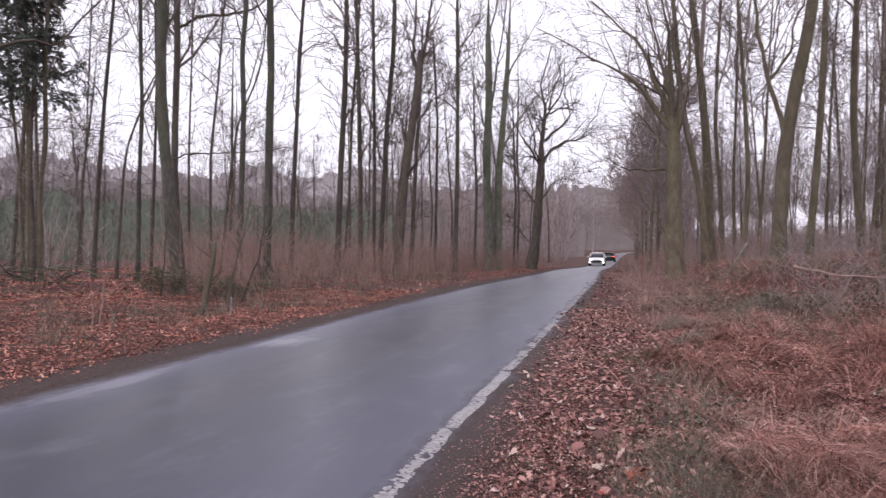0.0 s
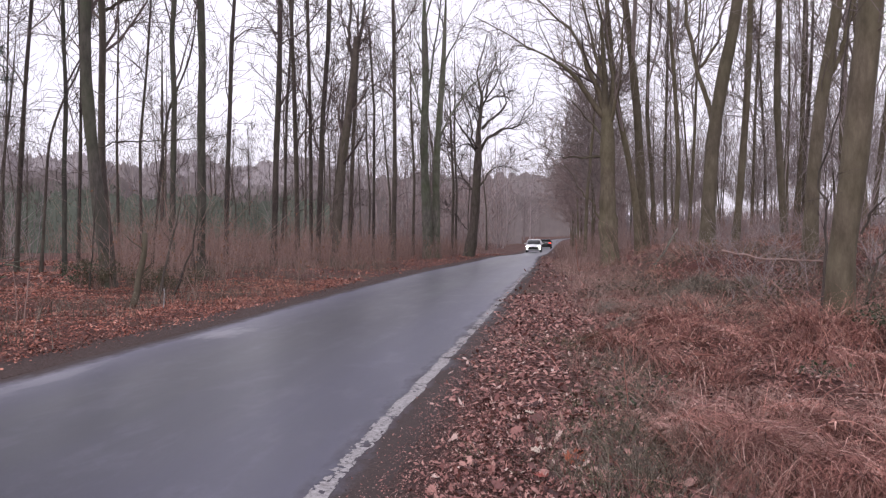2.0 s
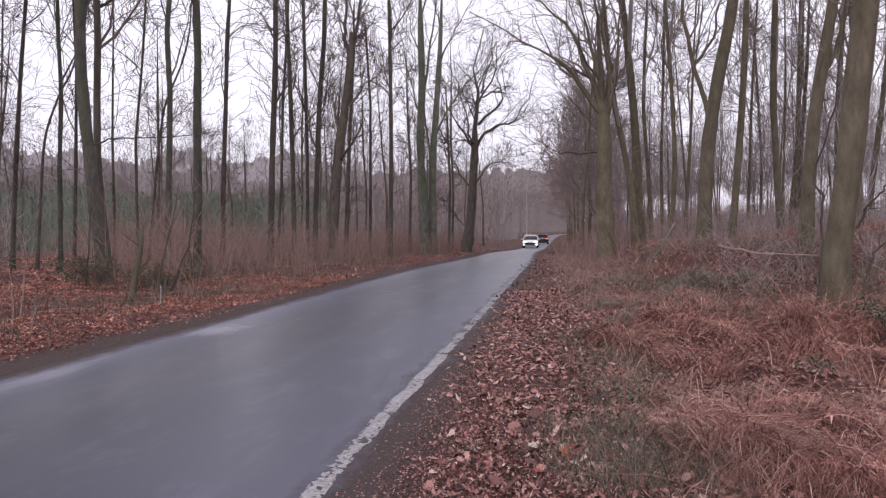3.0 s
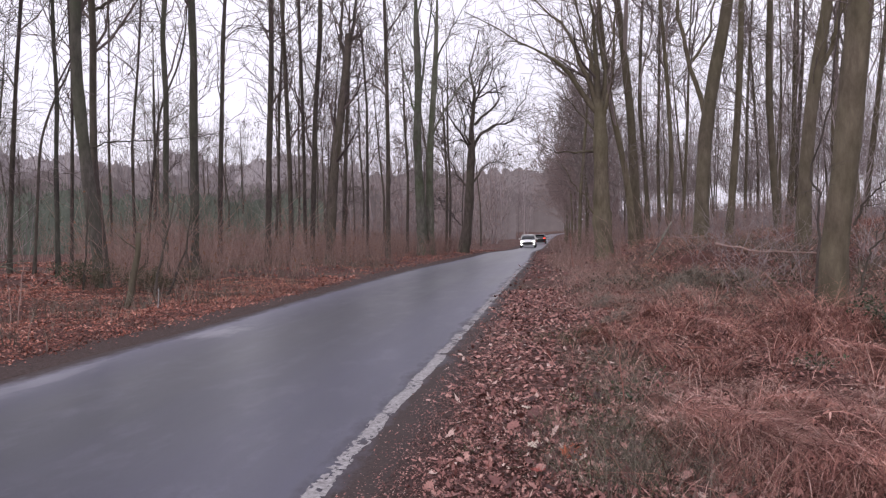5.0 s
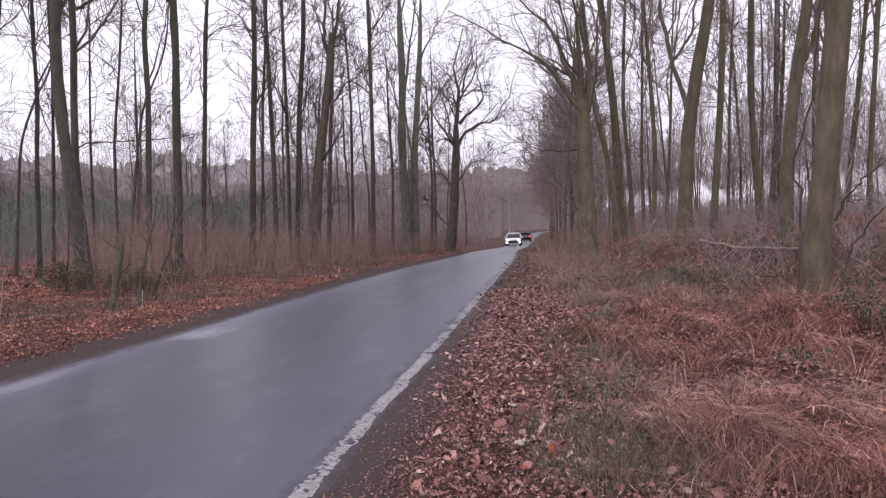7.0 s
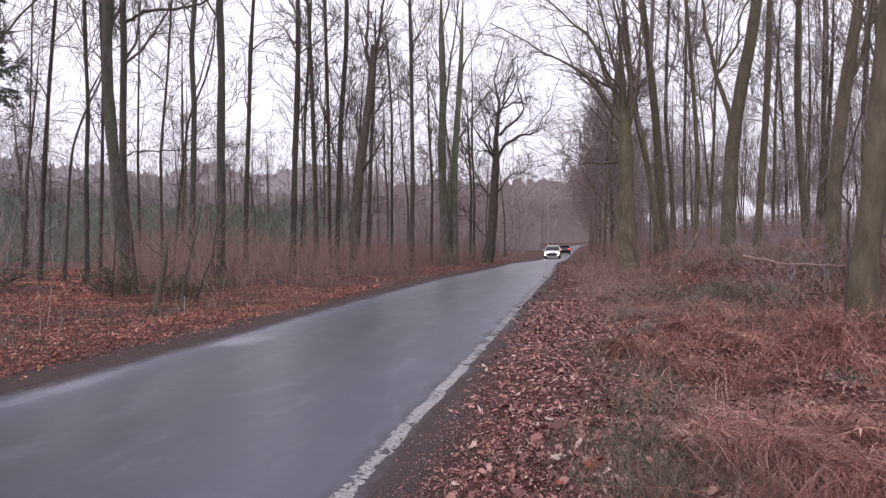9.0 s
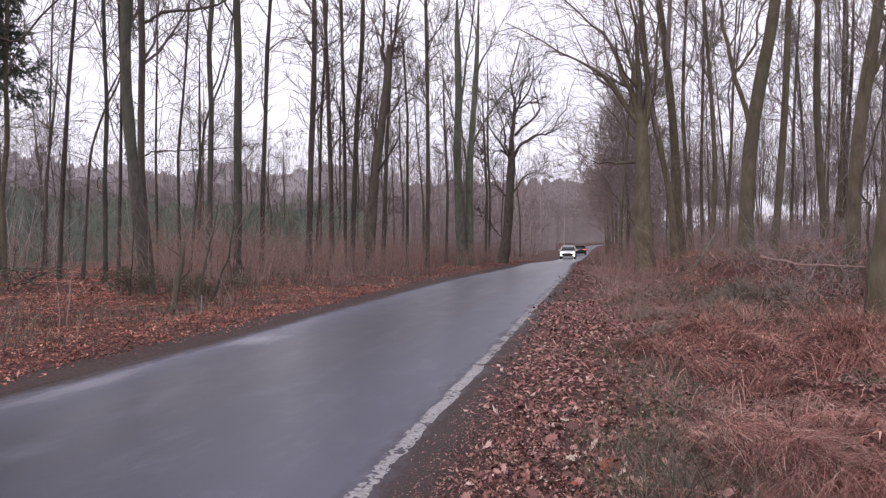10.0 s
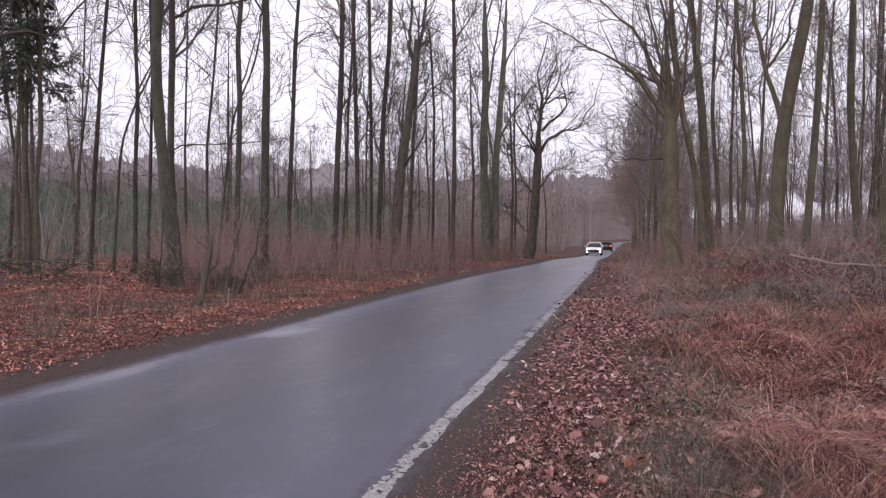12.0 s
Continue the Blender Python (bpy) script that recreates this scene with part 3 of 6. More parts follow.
# the trees that stand near the road, by bearing and distance from the standpoint
tree(-41.0, 31, 0.098, 0.071, [(3.2, -0.09), (5.2, 0.1), (7.4, 0.07), (9.9, 0.18)], 11, label="slim bare tree with pale bark beside the spruce", bark=BARK_BEECH, thick=1.3)
tree(-42.04, 36, 0.092, 0.071, [(4.2, -0.19), (7.0, -0.01), (11.1, -0.06)], 18, label="slim bare tree with pale bark beside the spruce", bark=BARK_BEECH, forks=1, thick=1.5)
tree(-41.78, 33, 0.066, 0.056, [(5.0, 0.02), (10.3, -0.02)], 25, label="slim bare tree with pale bark beside the spruce", bark=BARK_BEECH, thick=1.4)
tree(-37.88, 34, 0.103, 0.072, [(4.1, 0.16), (7.6, 0.41), (11.0, 0.72)], 32, thick=1.4)
tree(-38.91, 38, 0.045, 0.034, [(5.7, 0.34), (9.5, 0.45), (12.0, 0.51)], 39, thick=1.6)
tree(-35.03, 32, 0.091, 0.071, [(4.0, 0.01), (6.6, 0.13), (8.8, 0.08), (10.6, 0.1)], 46, thick=1.3, bark=BARK_ALGAE)
tree(-36.45, 33, 0.062, 0.031, [(5.0, 0.32), (6.6, 0.8), (7.6, 1.31), (9.4, 1.81)], 53, thick=1.4)
tree(-32.23, 22.5, 0.178, 0.141, [(1.7, -0.23), (3.6, -0.4), (5.3, -0.54), (6.7, -0.56), (7.9, -0.54)], 60, height=19, label="tall bare tree with greenish bark and a curved foot", thick=1.0, bark=BARK_ALGAE)
tree(-32.0, 23.2, 0.115, 0.092, [(1.7, -0.15), (3.3, -0.26), (5.3, -0.22), (6.7, -0.16), (8.2, -0.17)], 67, thick=1.0)
tree(-34.23, 36, 0.081, 0.058, [(4.4, 0.11), (8.1, 0.17), (11.7, 0.05)], 74, thick=1.5)
tree(-31.69, 37, 0.074, 0.037, [(5.0, -0.01), (8.4, 0.1), (10.7, 0.21)], 81, thick=1.5)
tree(-28.29, 33, 0.136, 0.102, [(4.2, 0.08), (7.0, 0.15), (9.4, 0.07), (11.2, 0.23)], 88, thick=1.4, bark=BARK_ALGAE)
tree(-29.57, 34, 0.069, 0.035, [(4.3, 0.36), (6.7, 0.69), (8.7, 1.54), (9.9, 1.82)], 95, thick=1.4)
tree(-26.35, 27, 0.16, 0.123, [(2.2, 0.06), (4.7, 0.1), (7.2, 0.19), (9.5, 0.17)], 102, thick=1.1, bark=BARK_ALGAE)
tree(-30.23, 39, 0.079, 0.053, [(5.8, -0.04), (9.6, 0.29), (12.9, 0.51)], 109, thick=1.6)
tree(-24.61, 35, 0.111, 0.087, [(3.9, 0.1), (7.0, 0.26), (9.7, 0.36), (12.0, 0.51)], 116, thick=1.5)
tree(-21.25, 38, 0.165, 0.123, [(4.7, 0.14), (8.9, 0.31), (13.0, 0.42)], 123, thick=1.6)
tree(-19.5, 42, 0.137, 0.107, [(5.1, -0.06), (9.7, -0.18), (14.2, -0.36)], 130, thick=1.8)
tree(-18.54, 44, 0.112, 0.096, [(6.6, -0.03), (11.1, -0.09), (14.9, -0.16)], 137, thick=1.8)
tree(-18.08, 41, 0.15, 0.12, [(4.1, 0.18), (8.0, 0.36), (11.3, 0.66), (14.0, 0.78)], 144, thick=1.7)
tree(-16.82, 36, 0.224, 0.172, [(3.3, 0.16), (5.9, 0.47), (8.5, 0.84), (10.6, 1.02)], 151, height=10.7, limbs=5, label="bare tree whose stem forks in two high up", thick=1.5)
tree(-15.81, 45, 0.149, 0.099, [(4.4, 0.2), (7.7, 0.33), (10.3, 0.46)], 158, thick=1.9)
tree(-20.75, 46, 0.1, 0.067, [(4.4, 0.27), (8.8, 0.41), (11.5, 0.61), (15.5, 0.87)], 165, thick=1.9)
tree(-14.0, 50, 0.11, 0.074, [(5.8, 0.1), (9.5, 0.17), (14.6, -0.12)], 172, thick=2.1)
tree(-12.48, 44, 0.146, 0.097, [(5.3, 0.06), (10.1, 0.02), (15.0, -0.05)], 179, thick=1.8)
tree(-17.16, 58, 0.128, 0.085, [(5.2, 0.42), (9.1, 0.93)], 186, thick=2.4)
tree(-11.05, 60, 0.132, 0.088, [(5.8, 0.12), (11.1, -0.15)], 193, thick=2.5)
tree(-8.11, 70, 0.153, 0.102, [(6.0, 0.14), (11.7, -0.08)], 214, thick=2.9)
tree(5.59, 29, 0.153, 0.096, [(2.8, -0.17), (4.5, -0.48), (6.1, -0.82), (7.9, -1.01)], 228, bark=BARK_BEECH, limbs=9, forks=1, thick=1.2, haze=120, haze_size=(0.6, 0.0064))
tree(5.89, 31, 0.224, 0.122, [(2.9, -0.11), (5.7, -0.23), (7.7, -0.41), (9.6, -0.59), (10.5, -0.71)], 235, bark=BARK_BEECH, limbs=9, forks=1, thick=1.3, haze=120, haze_size=(0.6, 0.0068))
tree(10.22, 24, 0.231, 0.171, [(2.7, 0.05), (4.3, 0.15), (5.8, 0.38), (7.0, 0.63), (8.1, 0.82)], 242, bark=BARK_BEECH, height=21, label="thick leaning bare tree with smooth greenish bark", forks=1, thick=1.0, limbs=6)
tree(12.04, 27, 0.138, 0.106, [(3.0, 0.18), (5.4, 0.35), (7.1, 0.43), (7.8, 0.46)], 256, bark=BARK_BEECH, limbs=9, forks=1, thick=1.1, haze=120, haze_size=(0.6, 0.0059))
tree(15.26, 29, 0.14, 0.091, [(3.1, -0.15), (5.6, -0.29), (7.5, -0.29), (9.3, -0.22)], 263, bark=BARK_BEECH, forks=1, thick=1.2, limbs=6, haze=120, haze_size=(0.6, 0.0064))
tree(8.05, 36, 0.127, 0.081, [(4.4, 0.16), (6.9, 0.05), (9.3, -0.1), (11.8, -0.3)], 270, bark=BARK_BEECH, forks=1, thick=1.5, limbs=6, haze=120, haze_size=(0.6, 0.0079))
tree(8.88, 42, 0.106, 0.08, [(4.0, 0.22), (6.3, 0.36)], 277, bark=BARK_BEECH, forks=1, thick=1.8, limbs=6, haze=120, haze_size=(0.6, 0.0092))
tree(6.68, 38, 0.111, 0.074, [(4.1, -0.14), (7.2, -0.36), (9.8, -0.3), (12.4, -0.15)], 284, bark=BARK_BEECH, forks=1, thick=1.6, limbs=6, haze=120, haze_size=(0.6, 0.0084))
tree(7.42, 45, 0.102, 0.073, [(5.2, -0.11), (9.8, -0.03), (14.4, 0.06)], 291, bark=BARK_BEECH, forks=1, thick=1.9, limbs=6, haze=120, haze_size=(0.6, 0.0099))
tree(1.69, 48, 0.132, 0.099, [(4.2, 0.15), (5.5, 0.31)], 298, bark=BARK_BEECH, forks=1, thick=2.0, haze=120, haze_size=(0.6, 0.0106))
tree(13.09, 46, 0.095, 0.068, [(4.2, 0.06), (8.1, 0.13), (12.3, 0.32)], 305, bark=BARK_BEECH, forks=1, thick=1.9, limbs=6, haze=120, haze_size=(0.6, 0.0101))
tree(13.94, 52, 0.106, 0.076, [(5.5, 0.08), (10.6, -0.14)], 312, bark=BARK_BEECH, forks=1, thick=2.2, limbs=6, haze=120, haze_size=(0.6, 0.0114))
tree(16.06, 40, 0.101, 0.078, [(4.5, 0.08), (8.3, 0.16), (12.1, 0.24)], 319, bark=BARK_BEECH, forks=1, thick=1.7, limbs=6, haze=120, haze_size=(0.6, 0.0088))
tree(18.4, 10.8, 0.176, 0.158, [(1.3, 0.06), (2.05, 0.17), (2.75, 0.22), (3.45, 0.29), (4.2, 0.37)], 326, bark=BARK_BEECH, height=19, limbs=12, limb_from=0.40, label="massive bare tree trunk with greenish-brown bark near the verge", forks=1, thick=1.0)
tree(16.78, 20, 0.165, 0.129, [(2.1, 0.02), (3.7, 0.12), (5.1, 0.31), (6.5, 0.54)], 333, bark=BARK_BEECH, height=20, label="thick bare tree with smooth greenish bark, leaning", forks=1, thick=1.0, limbs=6)
tree(20.33, 33, 0.114, 0.086, [(3.3, 0.21), (6.4, 0.54), (9.5, 0.82)], 340, bark=BARK_BEECH, forks=1, thick=1.4, limbs=6, haze=120, haze_size=(0.6, 0.0073))
tree(21.9, 30, 0.101, 0.076, [(3.1, -0.03), (5.9, 0.11), (8.7, 0.26)], 347, bark=BARK_BEECH, forks=1, thick=1.2, limbs=6, haze=120, haze_size=(0.6, 0.0066))
tree(15.7, 45, 0.112, 0.084, [(4.2, 0.24), (8.7, 0.51)], 354, bark=BARK_BEECH, forks=1, thick=1.9, limbs=6, haze=120, haze_size=(0.6, 0.0099))


def stems_from(bearing, dist, z, lateral):
    """A point at height z, that far sideways of the bearing."""
    a = radians(bearing)
    return np.array([dist * math.sin(a) + lateral * math.cos(a), dist * math.cos(a) - lateral * math.sin(a), z])


def limb(z0, side0, top, side, ahead, r0, r1, out=1.0, rise=1.0):
    """A main limb from (z0, side0) on the trunk to its tip; out and rise bend it on the way."""
    t = np.linspace(0, 1, 7)
    return [(z0 + (top - z0) * u ** rise, side0 + (side - side0) * u ** out, ahead * u) for u in t], r0, r1


def limbed_tree(bearing, dist, r_low, r_top, trunk_pts, limbs, seed, label, bark, fine=7, twigs=4, tw=0.42, jitter=0.05, slim=1.0, thick=1.0):
    """A tree with its own trunk line and main limbs: lists of (height, sideways, ahead); limbs carry a start and an end radius."""
    rnd = np.random.RandomState(seed)
    base = stems_from(bearing, dist, 0, 0)
    base[2] = ground_z(base[0], base[1]) - 0.15
    a = radians(bearing)
    right, ahead = np.array([math.cos(a), -math.sin(a), 0]), np.array([math.sin(a), math.cos(a), 0])

    def curve(pts, n):
        q = np.array([[p[1] * right[0] + p[2] * ahead[0], p[1] * right[1] + p[2] * ahead[1], p[0]] for p in pts])
        u = np.linspace(0, len(q) - 1, n)
        q = np.stack([np.interp(u, np.arange(len(q)), q[:, k]) for k in range(3)], 1)
        q[1:-1] = (q[:-2] + 2 * q[1:-1] + q[2:]) / 4
        return q

    thing = new("tree")
    thing.location = base
    t = curve([(0, 0, 0)] + trunk_pts, 16)
    tr = np.linspace(r_low, r_top, 16) * (1 + 0.06 * rnd.normal(size=16))
    tr[-4:] *= np.array([0.92, 0.74, 0.45, 0.10])
    tr = flare(tr, t[:, 2], 0)
    v, f = trunk_shape(t, tr, np.random.RandomState(seed + 7), 18, 48)
    mesh_of("trunk", v, f, bark, thing)
    L1 = np.stack([curve(pts, 12) for pts, _, _ in limbs])
    L1[:, 1:] += np.cumsum(rnd.normal(size=(len(L1), 11, 3)), 1) * jitter
    R1 = np.stack([slim * (r1 + (r0 - r1) * np.linspace(1, 0, 12) ** 1.7) for _, r0, r1 in limbs])
    for k, (v, f) in enumerate(tubes(L1[i:i + 1], R1[i:i + 1], 7) for i in range(len(L1))):
        mesh_of("limb", v, f, bark, thing)
    L2, R2 = shoots(rnd, L1, R1, fine, 0.15, 0.98, (25, 60), lambda u, s: s * (0.42 - 0.18 * u) + 0.25, 0.12, 6, 0.18, 0.5)
    L3, R3 = shoots(rnd, L2, R2, twigs, 0.15, 1.0, (25, 60), lambda u, s: s * tw + 0.15, 0.08, 5, 0.2, 0.6)
    L4, R4 = shoots(rnd, L3, R3, 2, 0.3, 1.0, (22, 55), lambda u, s: s * 0.45 + 0.08, 0.06, 3, 0.2, 0.7)
    v, f = joined([tubes(L2, R2, 5), tubes(L3, np.maximum(R3, 0.004 * thick), 4), tubes(L4, np.maximum(R4, 0.0035 * thick), 3)])
    mesh_of("crown", v, f, TWIG_BEECH if bark == BARK_BEECH else TWIG_OAK if bark == BARK_OAK else TWIG, thing)
    return tagged(thing, label, "tree")


# the beech whose boughs fan out over the road
limbed_tree(3.53, 27, 0.33, 0.17, [(2.0, -0.10, 0), (3.4, -0.10, 0), (5.3, -0.12, 0), (6.5, -0.22, 0)], [
    ([(5.3, -0.18, 0), (6.1, -0.65, -0.2), (6.7, -1.0, -0.4), (7.15, -1.5, -0.6), (7.4, -2.0, -0.8), (7.7, -2.7, -0.9), (8.5, -3.8, -1.0), (8.9, -4.5, -1.0)], 0.12, 0.016),
    ([(7.6, -2.5, -0.9), (7.75, -3.1, -1.2), (7.7, -3.8, -1.3)], 0.032, 0.010),
    ([(4.9, -0.12, 0), (6.3, -0.25, 0), (7.15, -0.6, 0.2), (7.8, -0.8, 0.3), (8.4, -1.1, 0.4), (8.9, -1.5, 0.5), (10.2, -2.7, 0.7)], 0.13, 0.03),
    ([(5.0, -0.12, 0), (6.4, -0.22, 0.1), (7.3, -0.5, 0.4), (8.1, -0.75, 0.6), (9.4, -1.2, 0.9), (12.5, -2.0, 1.2)], 0.12, 0.025),
    ([(4.8, -0.12, 0), (6.4, -0.18, -0.1), (7.6, -0.35, -0.5), (8.4, -0.45, -0.7), (9.4, -0.6, -0.9), (13.0, -1.1, -1.2)], 0.14, 0.025),
    ([(4.6, -0.10, 0), (5.8, -0.08, 0.1), (7.2, 0.05, 0.3), (8.2, -0.05, 0.5), (9.4, -0.15, 0.8), (13.0, 0.2, 1.0)], 0.12, 0.025),
    ([(4.0, -0.25, 0), (3.95, -1.15, -0.3), (4.15, -1.75, -0.5), (4.6, -2.5, -0.6)], 0.050, 0.010),
    ([(1.7, -0.22, 0), (2.4, -0.72, -0.2), (3.0, -1.1, -0.4), (3.8, -1.7, -0.5)], 0.040, 0.010),
    ([(4.6, -0.2, 0), (5.5, -0.85, 0.4), (6.1, -1.3, 0.6), (7.1, -2.0, 0.8)], 0.045, 0.010),
    ([(5.0, -0.05, 0), (6.6, 0.5, -0.4), (8.2, 0.75, -0.6), (11.0, 1.1, -0.8)], 0.075, 0.02),
], 601, "bare beech with boughs fanning out over the road", BARK_BEECH, 7, 4, 0.5, 0.05, thick=1.5)

# two pale mossy stems at the roadside
limbed_tree(-9.91, 54, 0.34, 0.17, [(4.1, -0.12, 0), (8.1, -0.29, 0), (12.0, -0.1, 0), (16.0, -0.2, 0), (20.0, -0.2, 0)], [
    ([(11.0, 0.0, 0), (14.5, 0.65, 0.4), (18.0, 1.05, 0.6), (21.0, 1.4, 0.8)], 0.11, 0.03),
    ([(10.0, -0.24, 0), (10.9, -0.7, -0.3), (12.4, -1.2, -0.5), (14.8, -1.5, -0.7), (17.5, -2.4, -0.8)], 0.08, 0.02),
    ([(13.5, -0.1, 0), (15.5, -0.9, 0.5), (18.0, -1.4, 0.8)], 0.06, 0.02),
    ([(16.5, -0.2, 0), (19.0, 0.3, -0.4), (22.0, 0.8, -0.6)], 0.08, 0.02),
    ([(6.5, -0.25, 0), (7.6, -1.0, -0.5), (8.2, -1.9, -0.7)], 0.035, 0.012),
], 661, "bare tree with a pale mossy stem at the roadside", BARK_MOSS, 8, 5, 0.5, 0.06, thick=2.4)
limbed_tree(-9.35, 54.6, 0.30, 0.14, [(4.1, 0.02, 0), (7.0, 0.05, 0), (10.0, 0.30, 0), (14.0, 0.62, 0), (20.0, 0.85, 0)], [
    ([(8.4, 0.25, 0), (10.4, 0.9, 0.3), (12.5, 2.45, 0.5), (13.7, 3.5, 0.6), (15.3, 4.7, 0.6)], 0.10, 0.025),
    ([(13.6, 0.62, 0), (15.1, 1.35, -0.4), (16.7, 2.35, -0.6), (18.5, 3.4, -0.8)], 0.08, 0.02),
    ([(10.5, 0.35, 0), (12.0, -0.3, 0.6), (13.5, -0.6, 0.9)], 0.05, 0.015),
    ([(16.0, 0.7, 0), (18.0, 0.2, 0.5), (21.0, -0.2, 0.8)], 0.07, 0.02),
    ([(5.0, 0.03, 0), (6.2, 0.9, 0.2), (7.4, 1.6, 0.3)], 0.035, 0.012),
], 662, "bare tree with a pale mossy stem and a slanting bough", BARK_MOSS, 8, 5, 0.5, 0.06, thick=2.4)

# the tree that reaches in from the side, in front of the spruce
limbed_tree(-45.2, 15, 0.14, 0.09, [(3.0, 0.02, 0), (5.5, 0.0, 0), (8.0, -0.1, 0)], [
    ([(4.5, 0.0, 0), (4.8, 0.5, -0.1), (5.05, 0.9, -0.1), (5.0, 1.2, 0), (5.2, 1.55, 0.1), (5.6, 1.95, 0.1), (6.6, 2.8, 0.2)], 0.036, 0.016),
    ([(3.2, 0.0, 0), (3.5, 0.6, 0), (3.6, 1.2, 0.1), (3.7, 1.9, 0.2)], 0.018, 0.006),
    ([(3.9, 0.0, 0), (3.75, 0.7, 0.2), (3.8, 1.5, 0.2), (3.9, 2.4, 0.2)], 0.015, 0.006),
    ([(6.5, 0.0, 0), (8.0, 0.5, 0.2), (10.0, 0.8, 0.3), (12, 1.0, 0.3)], 0.08, 0.03),
    ([(6.0, 0.0, 0), (8.0, -0.6, 0.2), (10.0, -1.0, 0.3), (12, -1.3, 0.3)], 0.08, 0.03),
], 641, "bare dark tree with a bent bough beside the spruce", BARK, 4, 3)

# the second stem of the thick leaning tree
limbed_tree(10.3, 24.1, 0.11, 0.09, [(2.0, 0.06, 0.05), (4.0, 0.12, 0.1)], [
    ([(3.9, 0.10, 0.1), (5.4, -0.24, 0.1), (6.7, -0.44, 0.1), (8.3, -0.62, 0.1), (13, -1.1, 0.2)], 0.085, 0.04),
    ([(5.6, -0.25, 0.1), (6.6, 0.3, 0.3), (8.0, 0.6, 0.4), (10.0, 0.9, 0.5)], 0.05, 0.02),
], 611, "second bare stem growing against the thick leaning tree", BARK_BEECH, 7, 4)

# the fork of the tree with two tops
limbed_tree(-16.82, 36, 0.17, 0.16, [(5.9, 0.47, 0.05), (8.3, 0.82, 0.05), (10.7, 1.05, 0.05)], [
    ([(9.6, 0.93, 0), (10.4, 0.98, 0), (11.3, 0.72, 0), (12.8, 0.62, 0), (18, 0.50, 0)], 0.14, 0.04),
    ([(9.6, 0.95, 0), (10.5, 1.08, 0), (11.4, 1.30, 0), (12.8, 1.42, 0), (18, 1.6, 0)], 0.14, 0.04),
], 621, "forked upper stem of a tall bare tree", BARK, 7, 4)

# bare trees at the side of the verge, behind the thickest trunk
for b, d, r, lean, s in ((18.4, 38, 0.13, 0.25, 651), (20.2, 30, 0.12, -0.35, 652), (16.2, 47, 0.13, 0.3, 655)):
    tree(b, d, r, r * 0.8, [(3, lean * 0.5), (6, lean * 0.6), (10, lean * 1.5)], s, bark=BARK_BEECH, forks=2, limbs=9, limb_from=0.15, reach=1.2, haze=500, haze_size=(0.4, 0.005), thick=1.3, label="bare crooked beech behind the thick trunk")

# the gnarled oak where the road runs out of sight
limbed_tree(-6.9, 60, 0.43, 0.27, [(1.5, 0.28, 0), (3.0, 0.46, 0), (5.2, 0.60, 0), (7.8, 0.75, 0), (9.6, 0.98, 0)], [
    ([(8.2, 0.85, 0), (9.7, 1.7, -0.3), (10.3, 2.9, -0.5), (10.35, 3.9, -0.6), (11.4, 4.25, -0.6), (13.0, 5.0, -0.6)], 0.17, 0.04),
    ([(10.1, 1.1, 0), (10.6, 1.85, 0.4), (11.4, 3.5, 0.7), (12.5, 3.65, 0.8), (13.8, 3.45, 0.9), (15.2, 3.9, 1.0)], 0.15, 0.035),
    ([(7.2, 0.72, 0), (9.4, 0.98, 0), (12.3, 1.3, 0), (13.5, 0.9, 0.2), (14.8, 1.05, 0.3), (17.0, 1.8, 0.4)], 0.30, 0.05),
    ([(12.3, 1.3, 0), (12.7, 2.2, -0.5), (12.3, 2.9, -0.7), (14.3, 2.7, -0.9)], 0.10, 0.03),
    ([(8.6, 0.9, 0), (9.1, 0.27, -0.3), (10.6, 0.2, -0.4), (12.0, 0.1, -0.6), (13.1, -0.3, -0.8)], 0.14, 0.035),
    ([(8.0, 0.77, 0), (9.1, 0.05, 0.4), (9.8, -0.8, 0.6), (10.7, -1.45, 0.8), (12.0, -2.1, 0.9)], 0.14, 0.03),
    ([(8.6, 0.8, 0), (8.7, -0.2, -0.6), (9.1, -1.15, -0.9), (8.3, -1.8, -1.0)], 0.09, 0.025),
    ([(5.3, 0.45, 0), (5.8, -0.05, 0.2), (6.9, -0.65, 0.3), (8.0, -1.15, 0.4), (8.5, -1.9, 0.4)], 0.12, 0.03),
    ([(5.5, 0.7, 0), (6.4, 1.3, -0.3), (7.1, 2.2, -0.5), (7.3, 3.1, -0.5), (8.1, 4.1, -0.5)], 0.12, 0.025),
    ([(1.9, 0.25, 0), (2.7, -0.55, 0), (3.4, -1.4, 0), (3.6, -2.2, 0)], 0.06, 0.02),
    ([(11.0, 1.2, 0), (11.8, 0.55, 0.6), (12.1, -0.2, 0.9), (13.1, -0.75, 1.1)], 0.10, 0.03),
    ([(12.5, 1.3, 0), (14.3, 1.9, 0.3), (15.6, 2.4, 0.5), (17.0, 2.75, 0.6)], 0.11, 0.03),
], 631, "gnarled bare oak with crooked dark boughs at the roadside", BARK_OAK, 9, 5, 0.5, 0.12, 0.85, 2.6)


